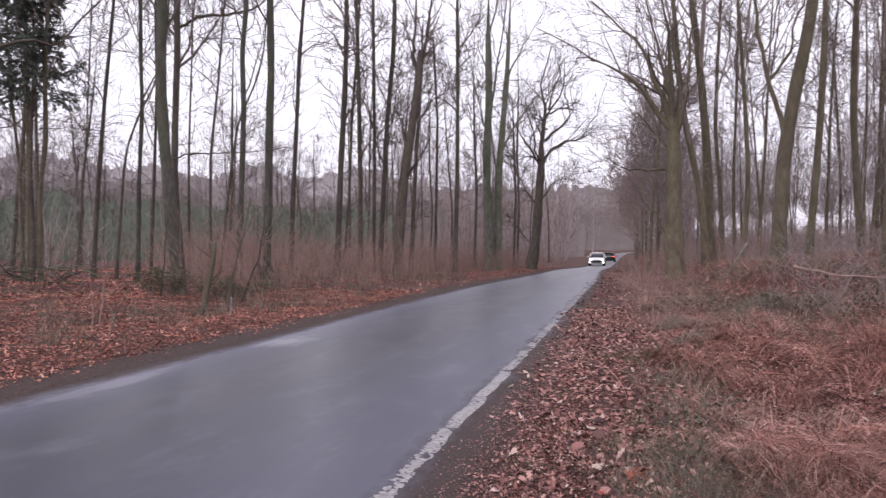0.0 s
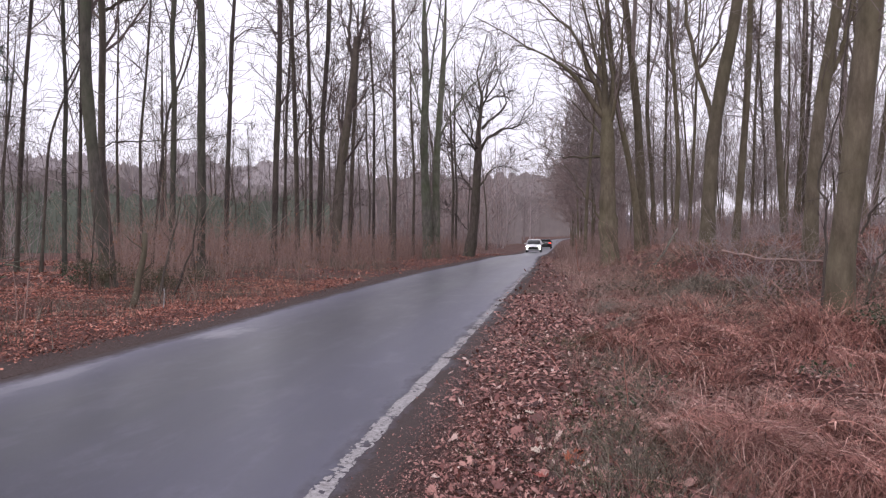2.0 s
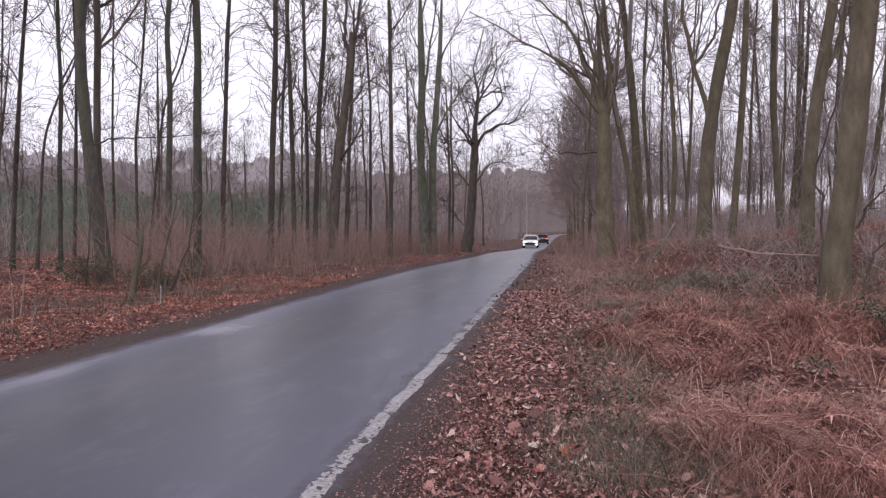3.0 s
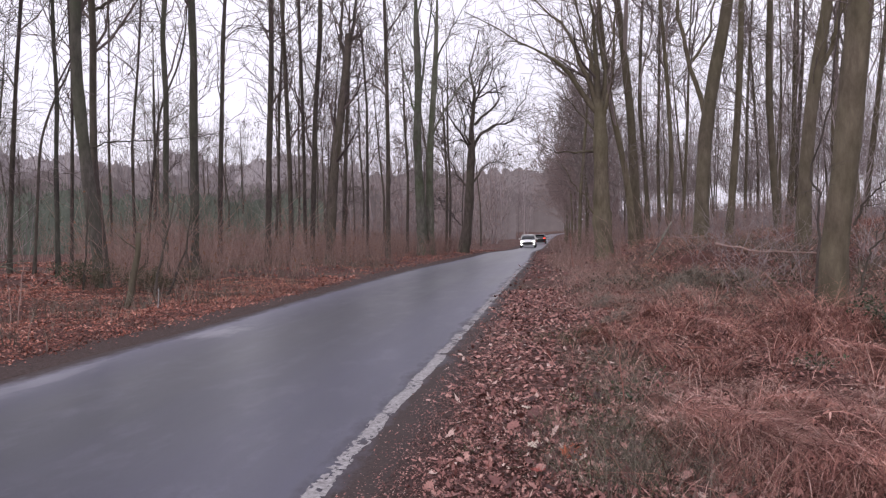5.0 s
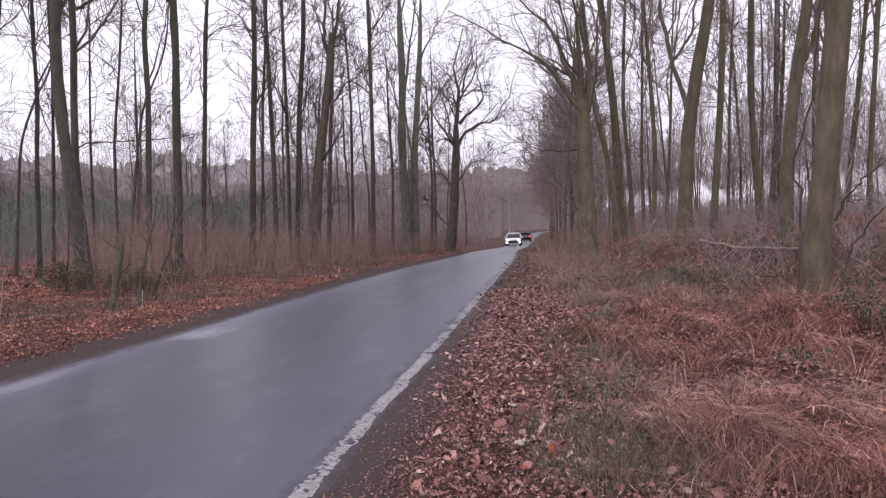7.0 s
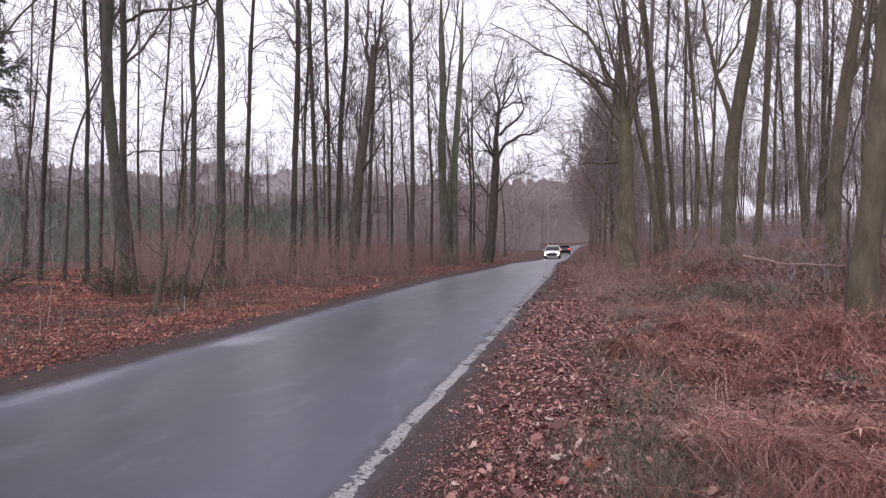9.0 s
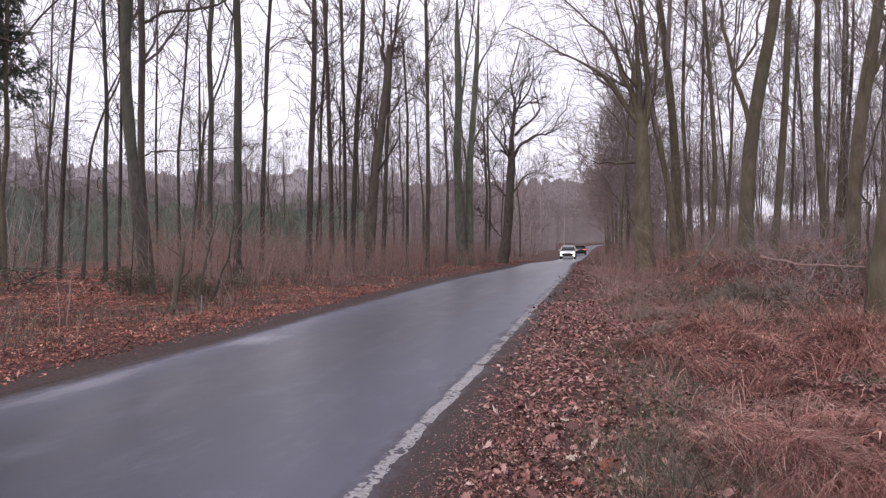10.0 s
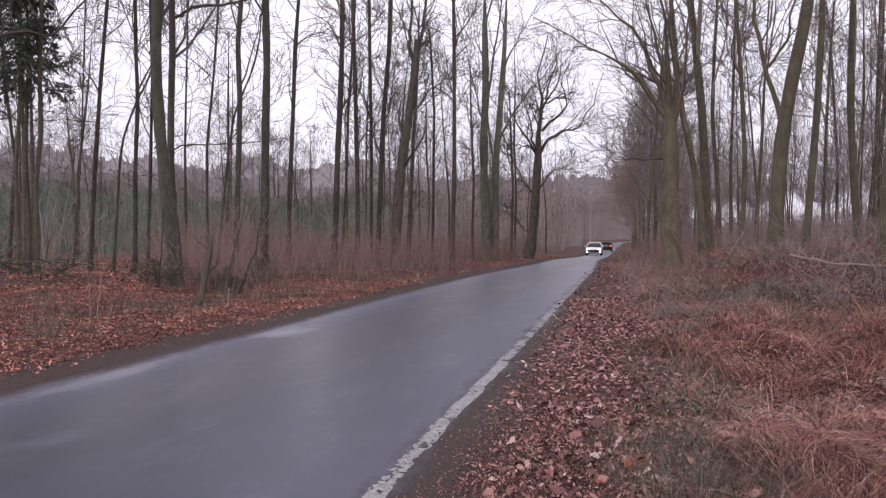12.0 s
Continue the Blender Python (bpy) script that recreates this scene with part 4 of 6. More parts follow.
# trees close along the right verge, farther on, whose boughs hang over the road
for k, (yy, ss) in enumerate(((52, 4.6), (60, 3.8), (69, 4.2), (79, 3.0), (90, 3.4), (103, 2.6), (117, 3.2), (133, 2.6))):
    # from the third tree on, brown twigs are tinted for distance haze
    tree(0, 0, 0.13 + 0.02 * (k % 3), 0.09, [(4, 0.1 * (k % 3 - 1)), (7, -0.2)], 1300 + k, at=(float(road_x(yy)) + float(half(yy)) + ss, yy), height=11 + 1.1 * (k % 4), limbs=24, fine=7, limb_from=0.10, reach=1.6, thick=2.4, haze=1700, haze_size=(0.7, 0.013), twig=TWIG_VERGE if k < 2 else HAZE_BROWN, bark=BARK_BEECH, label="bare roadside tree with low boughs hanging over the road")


def far_wood():
    """Background trees: copies of a few bare trees, filling the wood behind the nearer ones."""
    rnd = np.random.RandomState(77)
    kinds = {-1: [], 1: []}
    for k in range(12):
        side = 1 if k % 2 else -1
        # right-hand kinds carry the haze-paled twig colour, left-hand ones plain brown
        kinds[side].append(tagged(tree(0, 0, rnd.uniform(0.08, 0.15), rnd.uniform(0.06, 0.1), [(5, rnd.uniform(-0.3, 0.3)), (9, rnd.uniform(-0.5, 0.5))], 900 + k, height=rnd.uniform(15, 21), at=(side * (40 + 4 * k), 90 + 5 * k), limbs=12 if side > 0 else 8, fine=4, cheap=True, forks=k // 2 % 2, limb_from=0.28, thick=1.2, haze=320 if side > 0 else 200, haze_size=(0.6, 0.013), label="bare slender tree deep in the wood", bark=BARK_BEECH if side > 0 else BARK, twig=TWIG_FAR_HAZED if side > 0 else TWIG), group="slender trees in the wood"))
    spots = []
    for band, n, lo, hi, side in (("left", 54, 42, 120, -1), ("right", 86, 34, 115, 1)):
        tries = 0
        while n and tries < 9000:
            tries += 1
            y = rnd.uniform(8, 135)
            x = side * rnd.uniform(2.5, 75)
            d, b = math.hypot(x, y), math.degrees(math.atan2(x, y))
            off = abs(x - float(road_x(y)))
            if d < lo or d > hi or b < -50 or b > 34 or off < (6.5 if side < 0 else 5.5):
                continue
            if side < 0 and -36 < b < -24 and d < 60:
                continue
            if any((x - p) ** 2 + (y - q) ** 2 < 3.2 for p, q in spots):
                continue
            spots.append((x, y))
            n -= 1
    for x, y in spots:
        s = rnd.uniform(0.8, 1.2) if x < 0 else rnd.uniform(0.42, 0.72)
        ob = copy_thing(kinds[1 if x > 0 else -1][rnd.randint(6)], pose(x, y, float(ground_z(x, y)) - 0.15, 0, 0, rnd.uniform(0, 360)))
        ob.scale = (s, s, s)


far_wood()


def distant_wood():
    """The closed wood far off: trunks and twigs past counting."""
    rnd = np.random.RandomState(78)
    for side, n, label in ((-1, 150, "distant leafless wood on rising ground beyond the near trees"), (1, 120, "distant leafless wood beyond the verge")):
        base = []
        while len(base) < n:
            y = rnd.uniform(20, 330)
            x = side * rnd.uniform(-20, 210) if len(base) % 3 else float(road_x(y)) + side * rnd.uniform(5, 32)
            d, b = math.hypot(x, y), math.degrees(math.atan2(x, y))
            if d < 105 or d > 330 or b < -52 or b > 36 or abs(x - float(road_x(y))) < 5.0 or (x > float(road_x(y))) != (side > 0):
                continue
            base.append((x, y, float(ground_z(x, y)) - 0.2))
        base = np.array(base)
        h = rnd.uniform(14, 20, n) if side < 0 else rnd.uniform(12, 19, n)
        p = np.linspace(0, 1, 6)
        line = base[:, None] + np.stack([np.cumsum(rnd.normal(size=(n, 6)), 1) * 0.2, np.cumsum(rnd.normal(size=(n, 6)), 1) * 0.2, p[None] * h[:, None]], -1)
        line[:, 0] = base
        rad = rnd.uniform(0.1, 0.2, n)[:, None] * np.linspace(1, 0.2, 6)[None]
        L1, R1 = shoots(rnd, line, rad, 9, 0.12, 0.98, (30, 65), lambda u, s: (1.2 - u) * s * 0.28 + 0.6, 0.25, 3, 0.15, 0.45)
        L2, R2 = shoots(rnd, L1, R1, 4, 0.2, 1.0, (25, 60), lambda u, s: s * 0.55 + 0.5, 0.12, 2, 0.18, 0.6)
        v, f = joined([tubes(line, rad, 5), tubes(L1, np.maximum(R1, 0.034), 3), tubes(L2, np.maximum(R2, 0.028), 3)])
        ob = mesh_of("distant_trees", v, f, TWIG_FAR_HAZED)
        tagged(ob, label, "woodland", kind="stuff")


distant_wood()


def thicket(name, seed, bearings, dists, height, count, strip, mat, label, low=0.0):
    """A closed hazy mass of twigs at the back of the wood, ragged along its top; height follows the bearing."""
    rnd = np.random.RandomState(seed)
    b = rnd.uniform(*bearings, count)
    d = rnd.uniform(*dists, count)
    x, y = d * np.sin(np.radians(b)), d * np.cos(np.radians(b))
    top = height * (1 + 0.16 * waves(b, d * 0, 9.0, seed) + 0.13 * waves(b, d * 0, 2.6, seed + 1) + 0.10 * waves(b, d * 0, 0.9, seed + 2)) * (0.75 + 0.25 * (d - dists[0]) / (dists[1] - dists[0]))
    keep = np.abs(x - road_x(y)) > 6
    u = low + (1 - low) * rnd.uniform(0, 1, count) ** 1.5
    at = np.stack([x, y, ground_z(x, y) + top * u], 1)[keep]
    n = len(at)
    dr = norm(rnd.normal(size=(n, 3)) * np.array([0.42, 0.42, 0.2]) + np.array([0, 0, 0.9]))
    sd = norm(np.cross(dr, np.array([0, 0, 1.0]) + rnd.normal(size=(n, 3)) * 0.12)) * strip[1] * rnd.uniform(0.5, 1.6, n)[:, None]
    ln = strip[0] * rnd.uniform(0.5, 1.5, n)[:, None]
    q = np.stack([at - sd * 0.6, at + dr * ln * 0.5 - sd, at + dr * ln, at + dr * ln * 0.5 + sd], 1).reshape(-1, 3)
    return tagged(mesh_of(name, q, np.arange(n)[:, None] * 4 + np.arange(4)[None], mat, flat=True), label, "woodland", kind="stuff")


def hazy_slope(name, seed, bearings, dist, depth, height, label, mat):
    """The far edge of the wood, a closed slope of tree tops with a ragged skyline."""
    b = np.arange(bearings[0], bearings[1], 0.05)
    rows = np.array([0.0, 0.35, 0.7, 0.88, 1.0])
    B, U = np.meshgrid(b, rows, indexing="ij")
    rnd = np.random.RandomState(seed)
    crown = 0.09 * waves(B, 0 * B, 11, seed) + 0.10 * waves(B, 0 * B, 4.3, seed + 5) + 0.08 * np.abs(waves(B, 0 * B, 2.2, seed + 1)) + 0.03 * waves(B, 0 * B, 0.7, seed + 2) + 0.015 * rnd.normal(size=B.shape)
    d = dist + depth * U + 0.8 * waves(B, U * 0.3, 1.1, seed + 3)
    x, y = d * np.sin(np.radians(B)), d * np.cos(np.radians(B))
    z = ground_z(x, y) - 0.3 + height * U * (1 + crown * U)
    ob = mesh_of(name, np.stack([x, y, z], -1).reshape(-1, 3), grid_faces(len(b), len(rows)), mat)
    return tagged(ob, label, "backdrop", kind="structure")


# left slopes stand in painted haze tiers, palest at the back
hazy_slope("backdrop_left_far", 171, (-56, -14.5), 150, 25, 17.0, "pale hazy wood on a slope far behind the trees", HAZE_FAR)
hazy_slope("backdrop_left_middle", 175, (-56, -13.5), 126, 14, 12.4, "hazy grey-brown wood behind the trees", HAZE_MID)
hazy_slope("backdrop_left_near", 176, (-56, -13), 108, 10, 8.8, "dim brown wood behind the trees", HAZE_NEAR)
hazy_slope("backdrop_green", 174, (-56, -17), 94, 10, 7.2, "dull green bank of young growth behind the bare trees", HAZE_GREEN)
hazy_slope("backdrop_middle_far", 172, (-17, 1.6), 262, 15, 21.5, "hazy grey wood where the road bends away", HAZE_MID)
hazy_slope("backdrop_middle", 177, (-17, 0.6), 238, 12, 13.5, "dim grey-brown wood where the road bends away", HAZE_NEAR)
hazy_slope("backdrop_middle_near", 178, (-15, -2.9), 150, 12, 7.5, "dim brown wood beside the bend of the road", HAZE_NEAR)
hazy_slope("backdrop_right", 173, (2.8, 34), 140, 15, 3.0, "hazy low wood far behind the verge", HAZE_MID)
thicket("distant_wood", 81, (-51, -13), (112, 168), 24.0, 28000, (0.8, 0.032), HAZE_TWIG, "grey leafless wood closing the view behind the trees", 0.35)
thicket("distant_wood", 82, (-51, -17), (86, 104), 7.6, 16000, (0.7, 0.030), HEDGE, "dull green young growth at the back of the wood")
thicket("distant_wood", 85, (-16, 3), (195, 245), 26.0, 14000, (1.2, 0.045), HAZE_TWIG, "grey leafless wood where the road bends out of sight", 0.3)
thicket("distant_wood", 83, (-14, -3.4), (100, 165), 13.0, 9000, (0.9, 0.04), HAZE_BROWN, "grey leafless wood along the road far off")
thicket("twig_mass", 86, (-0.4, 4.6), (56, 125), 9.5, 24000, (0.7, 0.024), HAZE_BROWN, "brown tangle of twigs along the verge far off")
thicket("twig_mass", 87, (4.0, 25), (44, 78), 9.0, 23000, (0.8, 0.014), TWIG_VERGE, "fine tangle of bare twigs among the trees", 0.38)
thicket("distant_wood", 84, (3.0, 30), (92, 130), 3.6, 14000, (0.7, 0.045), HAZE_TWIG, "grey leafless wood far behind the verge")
# ---- the floor of the wood: leaves, grass, bracken, shrubs ----
def scatter(rnd, n, inside, x0, x1, y0, y1):
    out = []
    while len(out) < n:
        x, y = rnd.uniform(x0, x1, 4000), rnd.uniform(y0, y1, 4000)
        keep = inside(x, y)
        out += np.stack([x[keep], y[keep]], 1).tolist()
    return np.array(out[:n])


def side_right(y, x):
    return x - road_x(y) - half(y) + 0.36 + 0.24 * smooth(7, 20, y)


def side_left(y, x):
    return road_x(y) - half(y) - x


LOBES = np.array([(0.0, 0.0), (0.16, 0.12), (0.34, 0.10), (0.24, 0.26), (0.42, 0.42), (0.22, 0.50), (0.34, 0.72), (0.14, 0.74), (0.0, 1.0),
                  (-0.14, 0.74), (-0.34, 0.72), (-0.22, 0.50), (-0.42, 0.42), (-0.24, 0.26), (-0.34, 0.10), (-0.16, 0.12)])


QUAD2 = np.array([(0.0, 0.0), (0.34, 0.42), (0.12, 0.62), (0.0, 1.0), (-0.30, 0.5)])
QUAD = np.array([(0.0, 0.0), (0.30, 0.5), (0.0, 1.0), (-0.28, 0.45)])


def leaves(name, rnd, xy, size, outline, lift, label, mat, tilt=0.5):
    """Fallen leaves, curled and tilted, joined in one mesh."""
    n, m = len(xy), len(outline)
    sz = size * rnd.uniform(0.6, 1.35, n)
    ang = rnd.uniform(0, 2 * np.pi, n)
    ox, oy = outline[:, 0][None] * rnd.uniform(0.7, 1.2, (n, 1)), outline[:, 1][None] - 0.5
    curl = rnd.uniform(-0.5, 1.3, (n, 1))
    oz = curl * (ox ** 2) * 1.4 + rnd.uniform(-0.3, 0.7, (n, 1)) * (oy ** 2)
    P = np.stack([ox + 0 * oz, oy + 0 * oz, oz], -1) * sz[:, None, None]
    tx, ty = rnd.normal(size=n) * tilt, rnd.normal(size=n) * tilt
    P[..., 2] += P[..., 0] * np.tan(np.clip(tx, -1.1, 1.1))[:, None] + P[..., 1] * np.tan(np.clip(ty, -1.1, 1.1))[:, None]
    P[..., 2] -= P[..., 2].min(1, keepdims=True) * 0.8
    c, s = np.cos(ang)[:, None], np.sin(ang)[:, None]
    W = np.stack([P[..., 0] * c - P[..., 1] * s + xy[:, :1], P[..., 0] * s + P[..., 1] * c + xy[:, 1:], P[..., 2]], -1)
    W[..., 2] += (np.where(np.abs(xy[:, 0] - road_x(xy[:, 1])) < half(xy[:, 1]) + 0.02, np.maximum(road_top(xy[:, 0], xy[:, 1]), ground_z(xy[:, 0], xy[:, 1])), ground_z(xy[:, 0], xy[:, 1])) + 0.004 + rnd.uniform(0, lift, n))[:, None]
    faces = (np.arange(n)[:, None] * m + np.arange(m)[None])
    ob = mesh_of(name, W.reshape(-1, 3), faces, mat, flat=True)
    return tagged(ob, label, "fallen leaves", kind="stuff")


def patches(x, y, spots):
    """1 inside any of the patches (bearing, distance, radius), fading to 0 outside."""
    out = np.zeros(len(x))
    for b, d, r in spots:
        out = np.maximum(out, np.exp(-((x - d * math.sin(radians(b))) ** 2 + (y - d * math.cos(radians(b))) ** 2) / (r * r)))
    return out


PALE = [(8.0, 6.2, 0.40), (14.0, 5.0, 0.42), (20.5, 5.2, 0.5), (9.5, 5.4, 0.35), (23, 6.4, 0.4), (11.4, 12.2, 0.9), (21.5, 11.0, 0.9), (15.5, 6.2, 0.4)]
LEAFY = [(16.5, 4.4, 0.45), (12.2, 5.9, 0.4), (21.5, 6.8, 0.5), (11.0, 4.3, 0.3), (18.5, 12.0, 0.7), (14.6, 12.6, 1.0), (17.0, 7.7, 0.55), (12.0, 8.0, 0.5), (20.0, 9.0, 0.6), (10.0, 9.6, 0.4)]
OLIVE_AT = [(5.0, 6.2, 0.35), (4.4, 5.2, 0.35), (5.6, 4.4, 0.4), (6.5, 7.6, 0.4), (3.0, 9.5, 0.5), (9.0, 17.0, 1.5), (12.5, 15.5, 1.3)]

rl = np.random.RandomState(101)


def litter_right(x, y):
    s = side_right(y, x)
    p = smooth(0.12, 0.75, s + 0.12 * waves(x, y, 1.3, 60)) * (0.55 + 0.45 * (1 - smooth(1.4, 2.4, s + 0.5 * waves(x, y, 3, 61)))) + 0.5 * smooth(0.3, 0.8, waves(x, y, 2.6, 62)) * (s > 3)
    return (rl.uniform(0, 1, len(x)) < p + 0.6 * patches(x, y, LEAFY) * (s > 1))


def litter_left(x, y):
    s = side_left(y, x)
    p = smooth(0.38, 0.84, s + 0.12 * waves(x, y, 1.4, 63)) * (1 - 0.55 * smooth(5, 12, s)) + 0.10 * smooth(0.05, 0.4, s)
    return (rl.uniform(0, 1, len(x)) < p) & (s < 30)


near = lambda x, y: litter_right(x, y) & (np.hypot(x, y) < 6.5) & (rl.uniform(0, 1, len(x)) < 0.06 + 0.94 * smooth(0.32, 0.88, side_right(y, x)))
leaves("leaf_litter", rl, scatter(rl, 3600, lambda x, y: near(x, y) & (rl.uniform(0, 1, len(x)) < smooth(0.15, 0.9, side_right(y, x))), -1.5, 5, 0, 6.5), 0.060, LOBES, 0.025, "brown and russet oak leaves lying thick on the verge", LEAF, 0.3)
leaves("leaf_litter", rl, scatter(rl, 38000, near, -1.5, 5, 0, 6.5), 0.030, QUAD2, 0.03, "small brown leaves and leaf scraps on the verge", LEAF, 0.4)
leaves("leaf_litter", rl, scatter(rl, 24000, near, -1.5, 5, 0, 6.5), 0.021, QUAD, 0.03, "crumbled leaf fragments on the verge", LEAF, 0.5)
leaves("leaf_litter", rl, scatter(rl, 130, lambda x, y: near(x, y) & (side_right(y, x) > 0.7) & (side_right(y, x) < 2.2), -1.5, 5, 1.8, 6.5), 0.10, LOBES, 0.03, "large curled oak leaves on top of the litter", LEAF, 0.3)
debris = lambda x, y: (side_right(y, x) > -0.05) & (side_right(y, x) < 1.0) & (rl.uniform(0, 1, len(x)) < smooth(0.0, 0.6, side_right(y, x)) * (1 - 0.6 * smooth(0.6, 1.0, side_right(y, x))))
leaves("leaf_litter", rl, scatter(rl, 20000, lambda x, y: debris(x, y) & (np.hypot(x, y) < 12), -1.6, 0.4, 2.6, 12), 0.015, QUAD, 0.012, "crumbs of leaf and bark on the gritty verge", LEAF, 0.3)
mid = lambda x, y: litter_right(x, y) & (np.hypot(x, y) >= 6.2) & (np.hypot(x, y) < 18)
leaves("leaf_litter", rl, scatter(rl, 45000, mid, -1.5, 12, 3, 18), 0.058, QUAD, 0.025, "carpet of brown fallen leaves on the verge", LEAF, 0.3)
far = lambda x, y: litter_right(x, y) & (np.hypot(x, y) >= 17)
leaves("leaf_litter", rl, scatter(rl, 14000, far, -1.5, 22, 12, 60), 0.10, QUAD, 0.03, "brown fallen leaves under the trees", LEAF, 0.3)
leftn = lambda x, y: litter_left(x, y) & (np.hypot(x, y) < 24)
leaves("leaf_litter", rl, scatter(rl, 105000, leftn, -22, -5.3, 3, 24), 0.043, QUAD, 0.02, "russet fallen leaves along the far side of the road", LEAF_RUST, 0.3)
leftf = lambda x, y: litter_left(x, y) & (np.hypot(x, y) >= 23)
leaves("leaf_litter", rl, scatter(rl, 27000, leftf, -36, -4.5, 14, 75), 0.095, QUAD, 0.03, "russet fallen leaves between the trees", LEAF_RUST, 0.3)
leaves("leaf_litter", rl, scatter(rl, 30000, lambda x, y: (np.degrees(np.arctan2(x, y)) < -29) & (np.hypot(x, y) >= 22) & (np.hypot(x, y) < 56), -44, -10, 12, 46), 0.095, QUAD, 0.04, "russet leaf carpet on the open floor of the wood", LEAF_RUST, 0.3)

# leaves caught on top of the matted stalks, and the litter farther back along the road
caught = lambda x, y: (side_right(y, x) > 1.7 + 0.4 * waves(x, y, 1.5, 91)) & (rl.uniform(0, 1, len(x)) < 0.15 + 0.85 * smooth(0.0, 0.7, waves(x, y, 1.2, 92)))
leaves("leaf_litter", rl, scatter(rl, 1900, lambda x, y: caught(x, y) & (np.hypot(x, y) < 8), 0, 6, 2, 8), 0.050, LOBES, 0.05, "brown leaves caught in the dead bracken", LEAF, 0.35)
leaves("leaf_litter", rl, scatter(rl, 7000, lambda x, y: caught(x, y) & (np.hypot(x, y) >= 8), 0, 14, 5, 20), 0.058, QUAD2, 0.06, "brown leaves caught among the dead stalks", LEAF, 0.35)
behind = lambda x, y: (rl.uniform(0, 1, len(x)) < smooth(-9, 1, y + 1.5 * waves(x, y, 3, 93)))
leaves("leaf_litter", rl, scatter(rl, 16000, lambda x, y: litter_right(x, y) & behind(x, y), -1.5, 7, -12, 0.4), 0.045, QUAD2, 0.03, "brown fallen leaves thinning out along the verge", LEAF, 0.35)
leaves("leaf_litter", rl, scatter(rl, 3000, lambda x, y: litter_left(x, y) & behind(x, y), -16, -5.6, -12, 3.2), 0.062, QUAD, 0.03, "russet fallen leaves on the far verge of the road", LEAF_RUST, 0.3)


def blades(name, rnd, xy, height, width, lean, per, mat, label, category="grass", spread_at=0.1, points=5, droop=0.5):
    """Thin bent blades or stems in tufts, as narrow ribbons."""
    n = len(xy) * per
    root = np.repeat(xy, per, 0) + rnd.normal(size=(n, 2)) * spread_at
    h = height * rnd.uniform(0.45, 1.3, n)
    ang = rnd.uniform(0, 2 * np.pi, n)
    out = rnd.uniform(0.4, 1.2, n) * lean
    t = np.linspace(0, 1, points)
    rad = out[:, None] * (t[None] ** 1.5) * h[:, None]
    z = h[:, None] * (t[None] - droop * np.minimum(out, 1.4)[:, None] * t[None] ** 2.4)
    bx, by = root[:, :1] + rad * np.cos(ang)[:, None], root[:, 1:] + rad * np.sin(ang)[:, None]
    gz = ground_z(root[:, 0], root[:, 1])[:, None]
    wa = rnd.uniform(0, 2 * np.pi, n)
    w = width * rnd.uniform(0.6, 1.4, n)[:, None] * (1 - 0.8 * t[None])
    ex, ey = np.cos(wa)[:, None] * w, np.sin(wa)[:, None] * w
    A = np.stack([bx - ex, by - ey, gz + np.maximum(z, 0.005)], -1)
    B = np.stack([bx + ex, by + ey, gz + np.maximum(z, 0.005) + w * 0.5], -1)
    V = np.stack([A, B], 2).reshape(-1, 3)
    i, j = np.meshgrid(np.arange(n), np.arange(points - 1), indexing="ij")
    a = (i * points + j) * 2
    F = np.stack([a, a + 1, a + 3, a + 2], -1).reshape(-1, 4)
    return tagged(mesh_of(name, V, F, mat, flat=True), label, category, kind="stuff")


rg = np.random.RandomState(202)
wild = lambda x, y: (rg.uniform(0, 1, len(x)) < 0.9 * smooth(1.2, 2.2, side_right(y, x) + 0.5 * waves(x, y, 2.8, 64)))
straw_at = lambda x, y: wild(x, y) & (rg.uniform(0, 1, len(x)) < np.where(np.hypot(x, y) < 10, patches(x, y, PALE) + 0.06, 0.5)) & (waves(x, y, 1.9, 70) > -0.6)
grey_at = lambda x, y: (side_right(y, x) > 1.35 + 0.3 * waves(x, y, 1.6, 74)) & (side_right(y, x) < 2.05 + 0.3 * waves(x, y, 2, 72)) & (rg.uniform(0, 1, len(x)) < patches(x, y, OLIVE_AT) + 0.05)
red_at = lambda x, y: wild(x, y) & (side_right(y, x) > 1.9) & (rg.uniform(0, 1, len(x)) > 0.92 * patches(x, y, LEAFY))
blades("withered_grass", rg, scatter(rg, 130, lambda x, y: straw_at(x, y) & (np.hypot(x, y) < 10), 0, 9, 2, 10), 0.34, 0.0026, 1.5, 30, STRAW, "pale collapsed tussocks of dead grass", droop=0.55, points=5, spread_at=0.07)
blades("withered_grass", rg, scatter(rg, 170, lambda x, y: grey_at(x, y) & (np.hypot(x, y) < 9), -0.5, 6, 2, 9), 0.26, 0.0016, 0.9, 18, GREY_STALK, "grey-green withered stalks beside the leaves", droop=0.4, points=4, spread_at=0.10)
blades("withered_grass", rg, scatter(rg, 370, lambda x, y: red_at(x, y) & (np.hypot(x, y) < 12), 0, 10, 2, 12), 0.44, 0.0026, 1.7, 22, BRACKEN, "matted red-brown dead stalks", droop=0.55, points=5, spread_at=0.14)
blades("withered_grass", rg, scatter(rg, 180, lambda x, y: wild(x, y) & (np.hypot(x, y) < 11), 0, 9, 2, 11), 0.8, 0.0020, 1.2, 5, BRACKEN, "long arching dry stalks on the verge", droop=0.6, points=7, spread_at=0.16)
blades("withered_grass", rg, scatter(rg, 900, straw_at, 0, 20, 9.5, 32), 0.42, 0.0042, 1.4, 12, STRAW, "pale withered tussocks under the trees", droop=0.5, points=3)
